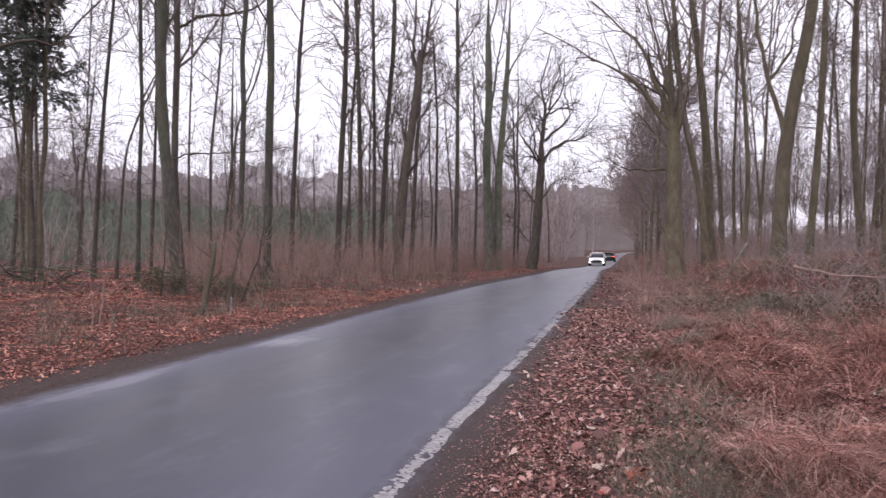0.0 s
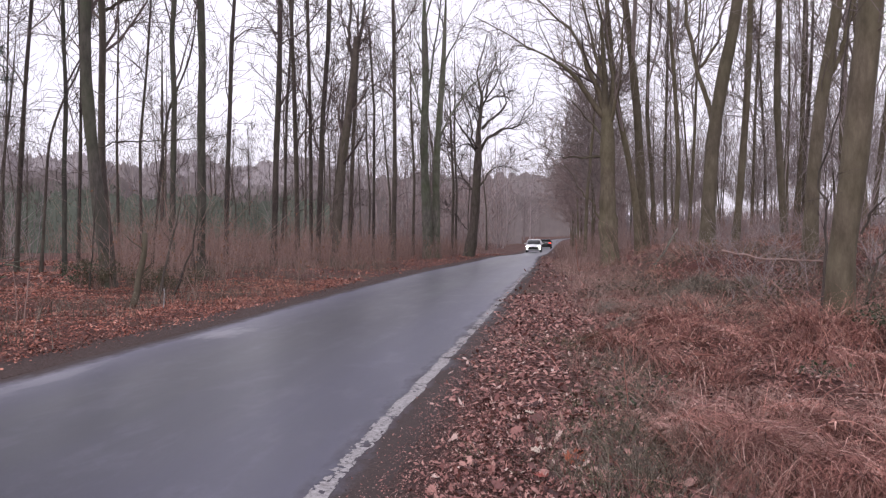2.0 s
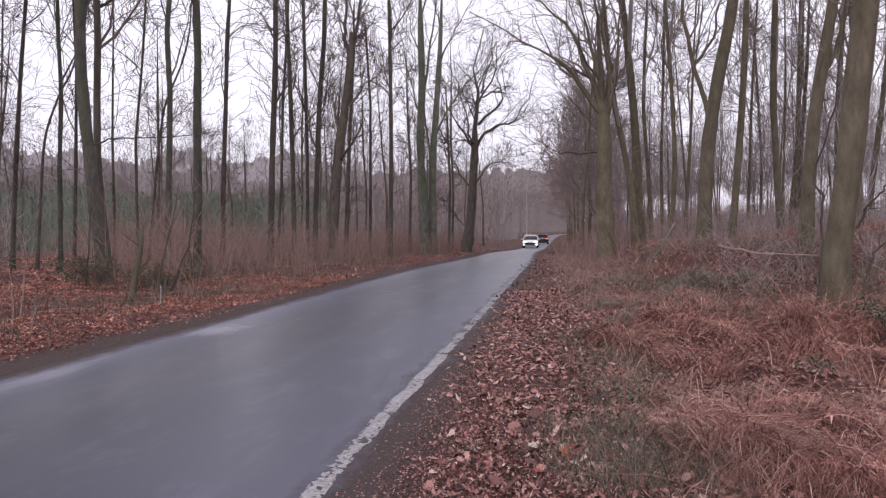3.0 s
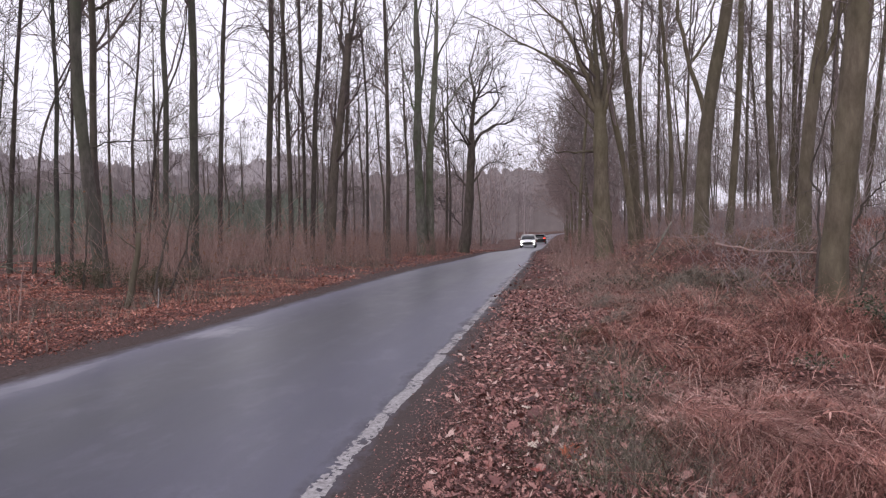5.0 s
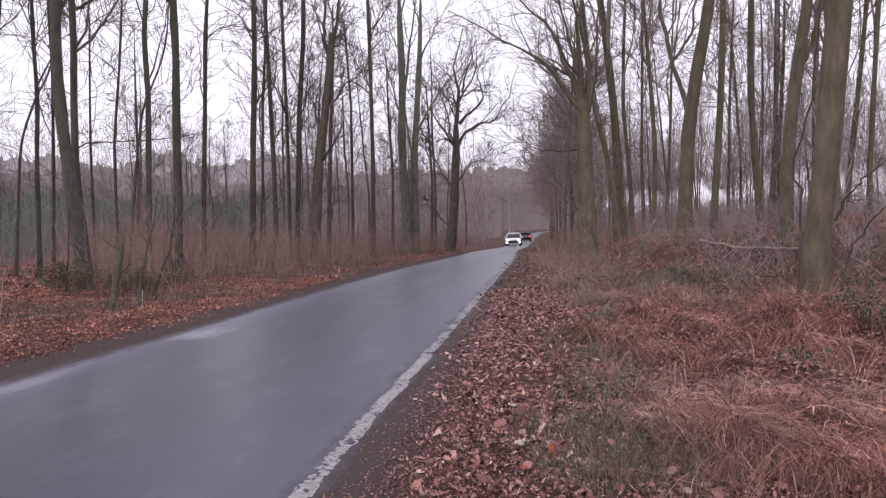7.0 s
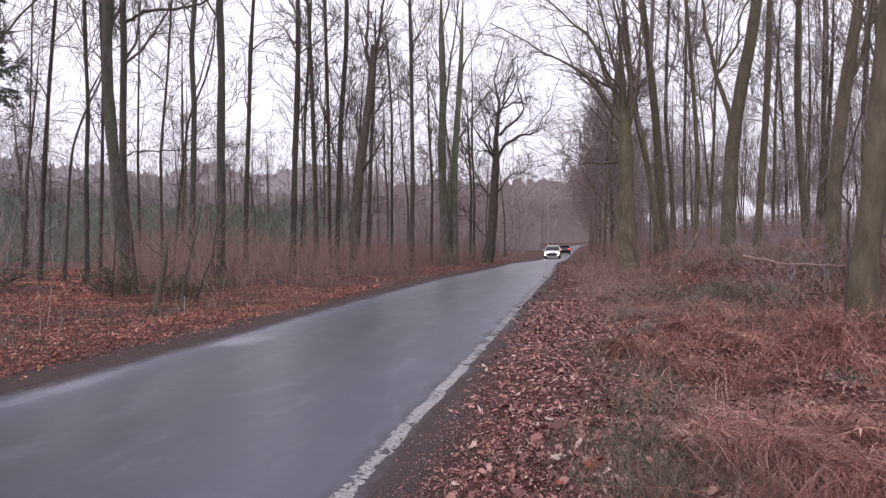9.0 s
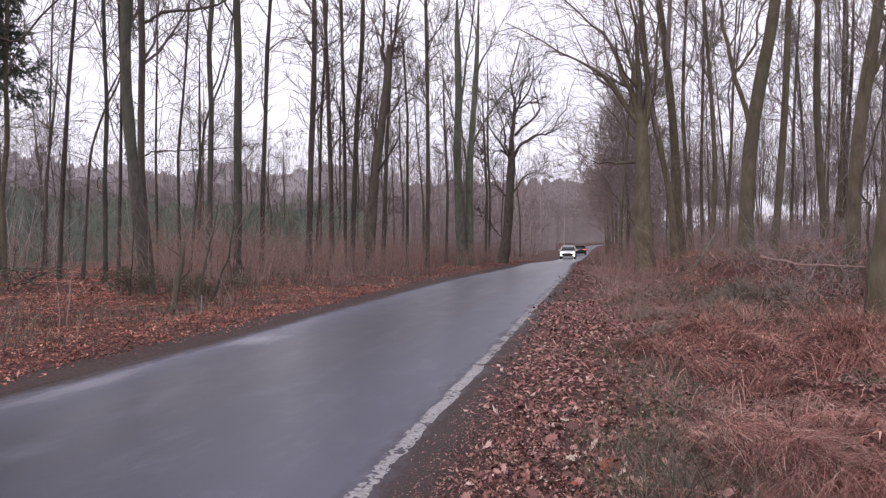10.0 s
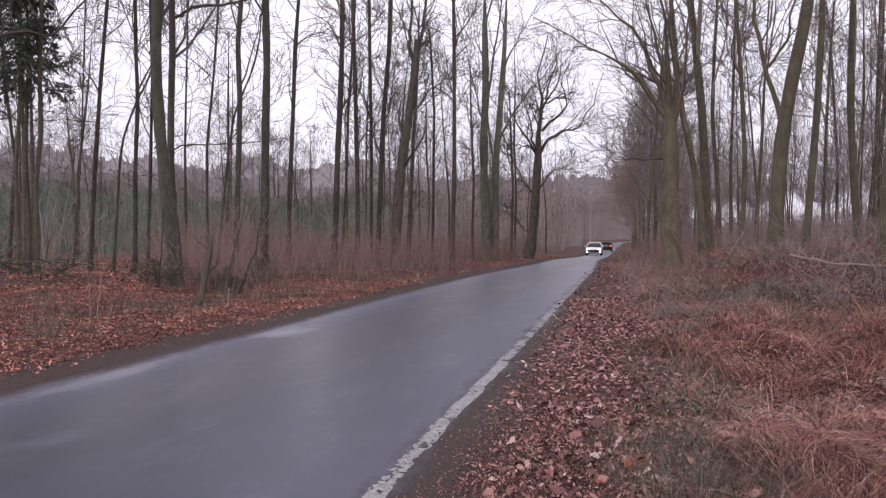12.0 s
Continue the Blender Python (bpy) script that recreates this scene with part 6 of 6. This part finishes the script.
stick("fallen_branch", polar(9.5, 7.6, 0.18), polar(14.0, 8.2, 0.10), 0.010, 0.004, BRACKEN, "thin dry stem fallen in the dead bracken", "branch", 11, 0.08, 3)
stick("dry_stalk", polar(4.55, 5.6, -0.02), polar(4.35, 5.65, 0.62), 0.005, 0.003, BRACKEN, "pale upright dry stalk on the verge", "stalk", 12, 0.04, 2)
stick("dry_stalk", polar(1.3, 24.0, -0.02), polar(1.0, 24.0, 1.2), 0.014, 0.006, BRACKEN, "pale dry stalk standing on the verge", "stalk", 13, 0.03, 2)

# the pile of cut branches by the spruce
for k in range(56):
    rnd = np.random.RandomState(500 + k)
    b0, d0 = rnd.uniform(-44.0, -38.5), rnd.uniform(25.0, 28.5)
    stick("cut_branch", polar(b0, d0, rnd.uniform(0.0, 0.6)), polar(b0 + rnd.uniform(-3.2, 3.2), d0 + rnd.uniform(-1, 1), rnd.uniform(0.2, 1.55) * (1 - 0.5 * smooth(-41, -38.5, b0))), rnd.uniform(0.012, 0.032), 0.007, BARK_MOSS if k % 2 else BARK, "bare cut branch heaped beside the spruce", "branch", 520 + k, 0.09, 3)["group"] = "heap of cut branches"


def stump(bearing, dist, r, h, seed, label):
    """A broken tree stump with a splintered rim."""
    rnd = np.random.RandomState(seed)
    x, y, _ = polar(bearing, dist)
    bm = bmesh.new()
    rings = []
    n = 16
    for t in (0, 0.25, 0.6, 1.0):
        ring = []
        for k in range(n):
            a = 2 * math.pi * k / n
            q = r * (1 + 0.45 * (1 - t) ** 3) * (1 + 0.12 * math.sin(3 * a + seed)) * (1 + 0.05 * rnd.normal())
            ring.append(bm.verts.new((q * math.cos(a), q * math.sin(a), h * t * (1 + (0.28 * rnd.normal() if t == 1 else 0)))))
        rings.append(ring)
    for lo, hi in zip(rings, rings[1:]):
        for k in range(n):
            bm.faces.new((lo[k], lo[(k + 1) % n], hi[(k + 1) % n], hi[k]))
    mid = bm.verts.new((0, 0, h * 0.55))
    for k in range(n):
        bm.faces.new((rings[-1][k], rings[-1][(k + 1) % n], mid))
    thing = new("tree_stump")
    thing.location = (x, y, float(ground_z(x, y)) - 0.03)
    part("stump", bm, BARK_OAK, thing)
    return tagged(thing, label, "stump")


stump(13.3, 11.6, 0.075, 0.15, 3, "dark rotten stump in the dead bracken")
stump(-26.4, 26.0, 0.26, 0.6, 4, "dark mossy stump at the foot of a tree")


def big_leaf(bearing, dist, size, colour, label, seed):
    """One lobed leaf lying on top of the litter."""
    rnd = np.random.RandomState(seed)
    x, y, _ = polar(bearing, dist)
    bm = bmesh.new()
    mid = [bm.verts.new((0, v, 0.02 * math.sin(v * 3))) for v in (-0.5, 0.5)]
    ring = []
    for px_, py_ in LOBES:
        ring.append(bm.verts.new((px_ * 1.05, py_ - 0.5, 0.55 * px_ * px_ + 0.22 * (py_ - 0.5) ** 2 + 0.03 * rnd.normal())))
    bm.verts.remove(mid[0])
    bm.verts.remove(mid[1])
    c = bm.verts.new((0, 0, 0))
    for k in range(len(ring)):
        bm.faces.new((c, ring[k], ring[(k + 1) % len(ring)]))
    me = bpy.data.meshes.new("leaf")
    bm.to_mesh(me)
    bm.free()
    me.materials.append(colour)
    ob = new("oak_leaf", me)
    ob.matrix_basis = pose(x, y, float(ground_z(x, y)) + 0.035, rnd.uniform(5, 25), rnd.uniform(-15, 15), rnd.uniform(0, 360)) @ Matrix.Diagonal((size, size, size, 1))
    return tagged(ob, label, "leaf")


RUSSET = speckled("russet_leaf", (0.30, 0.070, 0.035), (0.46, 0.125, 0.06), 90, 0.6, 0.3)
RED_LEAF = speckled("red_leaf", (0.24, 0.045, 0.035), (0.36, 0.08, 0.06), 90, 0.6, 0.3)
PALE_LEAF = speckled("pale_leaf", (0.42, 0.33, 0.27), (0.62, 0.52, 0.44), 90, 0.6, 0.3)
big_leaf(0.75, 4.62, 0.17, RUSSET, "large orange-red oak leaf on the verge", 1)
big_leaf(1.1, 4.75, 0.12, RUSSET, "orange-red oak leaf on the verge", 2)
big_leaf(-1.5, 4.32, 0.11, RED_LEAF, "dark red oak leaf on the verge", 3)
big_leaf(-3.3, 4.40, 0.12, PALE_LEAF, "pale pinkish oak leaf on the verge", 4)
big_leaf(4.7, 4.50, 0.075, PALE_LEAF, "small whitish leaf in the withered grass", 5)
big_leaf(-1.7, 4.85, 0.11, PALE_LEAF, "pale dry oak leaf on the verge", 6)
big_leaf(-0.6, 4.70, 0.10, PALE_LEAF, "pale dry oak leaf on the verge", 7)
big_leaf(-2.4, 5.9, 0.11, PALE_LEAF, "pale dry oak leaf among brown ones", 8)

# tufts of dead bracken round the foot of the massive trunk, and the brown-grey brush under the trees
rt = np.random.RandomState(717)
foot = np.array([polar(b, d)[:2] for b, d in ((16.9, 10.3), (17.8, 9.9), (18.5, 9.8), (19.0, 10.1), (16.2, 10.8), (17.3, 10.0), (21.6, 11.2))])
blades("bracken_tuft", rt, foot, 0.75, 0.0030, 1.35, 90, BRACKEN, "arching red-brown bracken at the foot of the massive trunk", "bracken", 0.22, 6, 0.5)
clumps = scatter(rt, 60, lambda x, y: (side_right(y, x) > 2.3) & (np.hypot(x, y) > 7.2) & (np.hypot(x, y) < 13.5) & (np.degrees(np.arctan2(x, y)) < 26), 0.5, 6, 6, 13.5)
blades("bracken_tuft", rt, clumps, 0.42, 0.0045, 1.15, 42, BRACKEN, "clumped red-brown bracken beside the road", "bracken", 0.13, 5, 0.55)
blades("bracken_tuft", rt, clumps[:26] + 0.25, 0.32, 0.0040, 1.3, 30, STRAW, "pale clumps of dead grass in the bracken", "grass", 0.10, 5, 0.55)
brush = lambda x, y: (side_right(y, x) > 2.6 + 0.5 * waves(x, y, 3, 95)) & (np.hypot(x, y) > 10.5) & (waves(x, y, 3.2, 96) > -0.35)
blades("withered_grass", rt, scatter(rt, 800, lambda x, y: brush(x, y) & (np.hypot(x, y) < 24), 0.5, 12, 8, 24), 0.55, 0.0040, 1.1, 11, GREY_STALK, "grey-brown tangled stalks under the trees", droop=0.45, points=4, spread_at=0.2)
blades("withered_grass", rt, scatter(rt, 420, lambda x, y: brush(x, y) & (np.hypot(x, y) < 20), 0.5, 11, 8, 20), 0.4, 0.0050, 1.2, 10, OLIVE, "olive-brown brambles under the trees", droop=0.5, points=4, spread_at=0.22)

# climbing stems and a low bough on the massive trunk
def on_trunk(bearing, dist, pts, r0, r1, seed, label, name, category, mat):
    """A stem that runs along a trunk: points of (height, sideways, towards the road)."""
    rnd = np.random.RandomState(seed)
    a = radians(bearing)
    right, near_ = np.array([math.cos(a), -math.sin(a), 0]), np.array([-math.sin(a), -math.cos(a), 0])
    base = np.array([*polar(bearing, dist)[:2], 0.0])
    base[2] = ground_z(base[0], base[1])
    p = np.array([right * q[1] + near_ * q[2] + np.array([0, 0, q[0]]) for q in pts])
    u = np.linspace(0, len(p) - 1, 26)
    line = np.stack([np.interp(u, np.arange(len(p)), p[:, k]) for k in range(3)], 1)
    line[1:-1] = (line[:-2] + 2 * line[1:-1] + line[2:]) / 4
    line += rnd.normal(size=line.shape) * 0.012
    thing = new(name)
    thing.location = base
    rad = np.linspace(r0, r1, 26)
    v, f = tubes(line[None], rad[None], 6)
    mesh_of("stem", v, f, mat, thing)
    L, R = shoots(rnd, line[None], rad[None], 9, 0.15, 1.0, (30, 70), lambda u, s: 0.09 * s + 0.1, 0.1, 5, 0.22, 0.5)
    for k in range(len(L)):
        L2, R2 = shoots(rnd, L[k:k + 1], R[k:k + 1], 3, 0.2, 1.0, (25, 60), lambda u, s: 0.5 * s, 0.1, 4, 0.2, 0.6)
        v, f = joined([tubes(L[k:k + 1], np.maximum(R[k:k + 1], 0.003), 4), tubes(L2, np.maximum(R2, 0.0025), 3)])
        mesh_of("side_branch", v, f, mat, thing)
    return tagged(thing, label, category)


on_trunk(18.4, 10.8, [(0, -0.16, 0.22), (0.9, -0.14, 0.22), (1.35, -0.12, 0.22), (1.6, -0.10, 0.22), (1.78, -0.24, 0.2), (2.15, -0.14, 0.22), (2.6, 0.0, 0.2), (3.2, 0.06, 0.2), (4.2, 0.15, 0.2)], 0.017, 0.009, 21, "dark climbing stem on the massive trunk", "climbing_stem", "climber", BARK_OAK)
on_trunk(18.4, 10.8, [(0.3, 0.30, 0.1), (0.85, 0.42, 0.1), (1.15, 0.62, 0.15), (1.45, 0.90, 0.2), (1.65, 1.3, 0.2)], 0.016, 0.006, 22, "bare bough rising beside the massive trunk", "bare_bough", "branch", BARK_OAK)
on_trunk(18.4, 10.8, [(1.2, 0.25, 0.1), (1.55, 0.42, 0.1), (1.85, 0.75, 0.2), (2.25, 1.15, 0.2)], 0.016, 0.006, 23, "bare bough rising beside the massive trunk", "bare_bough", "branch", BARK_OAK)
on_trunk(16.78, 20, [(3.4, 0.10, 0.05), (4.0, 0.35, 0.1), (4.5, 0.62, 0.1), (5.4, 0.80, 0.1), (7.0, 1.0, 0.1)], 0.07, 0.035, 24, "side stem growing from a leaning tree", "side_stem", "branch", BARK_BEECH)
on_trunk(-32.0, 23.2, [(7.6, -0.16, 0.0), (7.9, 0.3, 0.1), (8.05, 1.1, 0.1), (8.3, 1.9, 0.1), (9.0, 2.6, 0.1)], 0.05, 0.025, 25, "crooked bare bough high on a slender stem", "bare_bough", "branch", BARK)
on_trunk(-32.23, 22.5, [(3.7, -0.38, 0.0), (3.9, 0.2, 0.1), (3.95, 1.0, 0.1), (4.05, 2.0, 0.1), (4.2, 2.9, 0.1)], 0.025, 0.010, 26, "long thin bare bough growing sideways", "bare_bough", "branch", BARK)
# ---- the two cars ----
def loft(sections):
    """A closed skin through mirrored half sections: a list of (y, [(x, z), ...]) from end to end."""
    bm = bmesh.new()
    rows = []
    for y, half in sections:
        ring = [bm.verts.new((x, y, z)) for x, z in half] + [bm.verts.new((-x, y, z)) for x, z in half[::-1]]
        rows.append(ring)
    n = len(rows[0])
    for a, b in zip(rows, rows[1:]):
        for k in range(n):
            bm.faces.new((a[k], a[(k + 1) % n], b[(k + 1) % n], b[k]))
    bm.faces.new(rows[0][::-1])
    bm.faces.new(rows[-1])
    bmesh.ops.recalc_face_normals(bm, faces=bm.faces)
    return bm


def box(x0, x1, y0, y1, z0, z1, bevel=0.02):
    bm = bmesh.new()
    bmesh.ops.create_cube(bm, size=1)
    bmesh.ops.scale(bm, vec=(x1 - x0, y1 - y0, z1 - z0), verts=bm.verts)
    bmesh.ops.translate(bm, vec=((x0 + x1) / 2, (y0 + y1) / 2, (z0 + z1) / 2), verts=bm.verts)
    if bevel:
        bmesh.ops.bevel(bm, geom=bm.edges, offset=bevel, segments=2, affect="EDGES")
    return bm


def disc(radius, inner, width, hub=0):
    """A wheel ring about the x axis."""
    bm = bmesh.new()
    prof = [(inner, -width / 2), (radius - 0.03, -width / 2), (radius, -width / 2 + 0.03), (radius, width / 2 - 0.03), (radius - 0.03, width / 2), (inner, width / 2)]
    n, rows = 28, []
    for k in range(n):
        a = 2 * math.pi * k / n
        rows.append([bm.verts.new((w, r * math.cos(a), r * math.sin(a))) for r, w in prof])
    for k in range(n):
        a, b = rows[k], rows[(k + 1) % n]
        for j in range(len(prof)):
            bm.faces.new((a[j], a[(j + 1) % len(prof)], b[(j + 1) % len(prof)], b[j]))
    return bm


def spokes(radius, width):
    bm = bmesh.new()
    for k in range(7):
        a = 2 * math.pi * k / 7
        m = bmesh.ops.create_cube(bm, size=1)["verts"]
        bmesh.ops.scale(bm, vec=(0.05, 0.06, radius), verts=m)
        bmesh.ops.translate(bm, vec=(width, 0, radius / 2), verts=m)
        bmesh.ops.rotate(bm, cent=(0, 0, 0), matrix=Matrix.Rotation(a, 3, "X"), verts=m)
    return bm


def estate_car(paint, place, turn, label, tail, head, length=4.8, wide=0.92, roof=1.46):
    """An estate car; its tail is at y = 0 and its nose at y = length."""
    car = new("car")
    car.matrix_basis = pose(*place, 0, 0, turn)
    L, W = length, wide

    def ring(w, lo, belt, k=1.0):
        return [(w * 0.80, lo), (w * 0.95, lo + 0.08), (w, lo + 0.30), (w * 0.985, belt - 0.12), (w * 0.93, belt)]

    body = part("body", loft([
        (0.02, ring(W * 0.86, 0.36, 0.98)), (0.12, ring(W * 0.95, 0.27, 1.02)), (0.5, ring(W, 0.22, 1.02)), (1.5, ring(W, 0.20, 1.0)), (2.9, ring(W, 0.20, 0.97)),
        (3.5, ring(W, 0.20, 0.95)), (4.1, ring(W * 0.98, 0.21, 0.88)), (4.55, ring(W * 0.92, 0.23, 0.78)), (4.74, ring(W * 0.82, 0.27, 0.68)), (L, ring(W * 0.66, 0.34, 0.58))]), paint, car)
    body.data.shade_smooth()

    def cab(w, z, drop=0.0):
        return [(W * 0.90, 0.95 - drop), (w + 0.02, 1.15), (w, z - 0.10), (w * 0.92, z - 0.03), (w * 0.6, z)]

    glass = part("window_glass", loft([
        (0.16, [(W * 0.86, 0.96), (W * 0.83, 1.02), (W * 0.82, 1.04), (W * 0.8, 1.05), (W * 0.5, 1.06)]),
        (0.42, cab(W * 0.74, roof - 0.05)), (0.8, cab(W * 0.77, roof - 0.02)), (1.7, cab(W * 0.78, roof)), (2.5, cab(W * 0.77, roof - 0.03)), (2.95, cab(W * 0.74, roof - 0.15)),
        (3.55, [(W * 0.90, 0.92), (W * 0.84, 0.96), (W * 0.80, 0.97), (W * 0.7, 0.975), (W * 0.4, 0.98)])]), GLASS_DARK, car, "tinted window glass")
    glass.data.shade_smooth()
    top = part("roof", loft([
        (0.34, [(W * 0.70, roof - 0.05), (W * 0.71, roof - 0.03), (W * 0.70, roof - 0.015), (W * 0.5, roof)]),
        (0.8, [(W * 0.75, roof - 0.10), (W * 0.77, roof - 0.06), (W * 0.74, roof - 0.005), (W * 0.5, roof + 0.015)]),
        (1.7, [(W * 0.76, roof - 0.09), (W * 0.78, roof - 0.05), (W * 0.75, roof + 0.01), (W * 0.5, roof + 0.03)]),
        (2.6, [(W * 0.74, roof - 0.12), (W * 0.76, roof - 0.08), (W * 0.73, roof - 0.03), (W * 0.5, roof)])]), paint, car)
    top.data.shade_smooth()
    for s in (-1, 1):
        for y0, y1, z0, z1, w in ((0.20, 0.55, 0.98, roof - 0.08, 0.10), (1.30, 1.36, 0.98, roof - 0.05, 0.05), (2.2, 2.26, 0.97, roof - 0.05, 0.05), (3.35, 2.55, 0.96, roof - 0.06, 0.06)):
            pts = np.array([[s * W * 0.905, y0, z0], [s * W * 0.85, (y0 + y1) / 2, (z0 + z1) / 2 + 0.04], [s * W * 0.765, y1, z1]])
            v, f = tubes(pts[None], np.full((1, 3), w * 0.5), 5)
            mesh_of("pillar", v, f, paint, car)
        pts = np.array([[s * W * 0.70, 0.45, roof - 0.01], [s * W * 0.70, 0.55, roof + 0.055], [s * W * 0.71, 1.6, roof + 0.075], [s * W * 0.69, 2.4, roof + 0.04], [s * W * 0.68, 2.5, roof - 0.02]])
        v, f = tubes(pts[None], np.full((1, 5), 0.018), 6)
        mesh_of("roof_rail", v, f, CHROME, car)
        for y, name in ((0.85, "wheel"), (3.78, "wheel")):
            wheel = part(name, disc(0.225, 0.03, 0.20), ALLOY, car, "silver alloy wheel")
            wheel.location = (s * (W - 0.11), y, 0.33)
            part("tyre", disc(0.33, 0.22, 0.215), RUBBER, wheel)
            part("rim", spokes(0.20, s * 0.105), ALLOY, wheel)
        part("wing_mirror", box(s * W if s > 0 else -W - 0.2, W + 0.2 if s > 0 else -W, 2.95, 3.08, 0.93, 1.06, 0.03), paint, car)
        part("tail_lamp", box(min(s * 0.50, s * W * 0.93), max(s * 0.50, s * W * 0.93), -0.01, 0.20, 0.82, 0.97, 0.03), TAIL_LIT if tail else TAIL_RED, car, "lit red tail lamp" if tail else "red tail lamp")
        part("headlamp", box(min(s * 0.45, s * W * 0.86), max(s * 0.45, s * W * 0.86), L - 0.32, L - 0.05, 0.60, 0.74, 0.03), HEAD_LIT if head else GLASS_DARK, car, "lit white headlamp" if head else "")
        part("fog_lamp", box(min(s * 0.62, s * 0.78), max(s * 0.62, s * 0.78), L - 0.18, L - 0.03, 0.36, 0.44, 0.02), HEAD_LIT if head else PLASTIC, car)
        part("exhaust_pipe", box(min(s * 0.50, s * 0.60), max(s * 0.50, s * 0.60), -0.02, 0.2, 0.27, 0.35, 0.03), CHROME, car, "chrome exhaust pipe")
        part("reflector", box(min(s * 0.62, s * 0.82), max(s * 0.62, s * 0.82), -0.005, 0.05, 0.42, 0.46, 0.01), TAIL_RED, car)
    part("bumper", box(-W * 0.80, W * 0.80, -0.02, 0.16, 0.30, 0.40, 0.03), PLASTIC, car, "black plastic lower bumper")
    part("chrome_strip", box(-0.50, 0.50, -0.015, 0.05, 0.90, 0.925, 0.008), CHROME, car, "chrome strip across the tailgate")
    part("number_plate", box(-0.26, 0.26, -0.012, 0.03, 0.70, 0.81, 0.006), PLATE if tail is None else PLASTIC, car)
    part("grille", box(-0.52, 0.52, L - 0.16, L + 0.02, 0.33, 0.62, 0.03), PLASTIC, car, "black radiator grille")
    part("badge", box(-0.06, 0.06, -0.02, 0.02, 0.93, 0.99, 0.015), CHROME, car, "plain chrome badge")
    part("rear_wiper", box(-0.30, 0.05, 0.20, 0.23, 1.10, 1.125, 0.006), PLASTIC, car)
    part("spoiler", box(-W * 0.66, W * 0.66, 0.26, 0.46, roof - 0.06, roof - 0.02, 0.015), PLASTIC, car)
    return tagged(car, label, "car")


estate_car(CAR_BLACK, (-2.50, 120.0, float(road_z(122)) + 0.02), -1, "black estate car driving away with red tail lamps lit", True, False)
estate_car(CAR_WHITE, (-3.15, 91.0, float(road_z(88)) + 0.02), 180, "white car coming along the road with headlamps lit", False, True, wide=0.89)
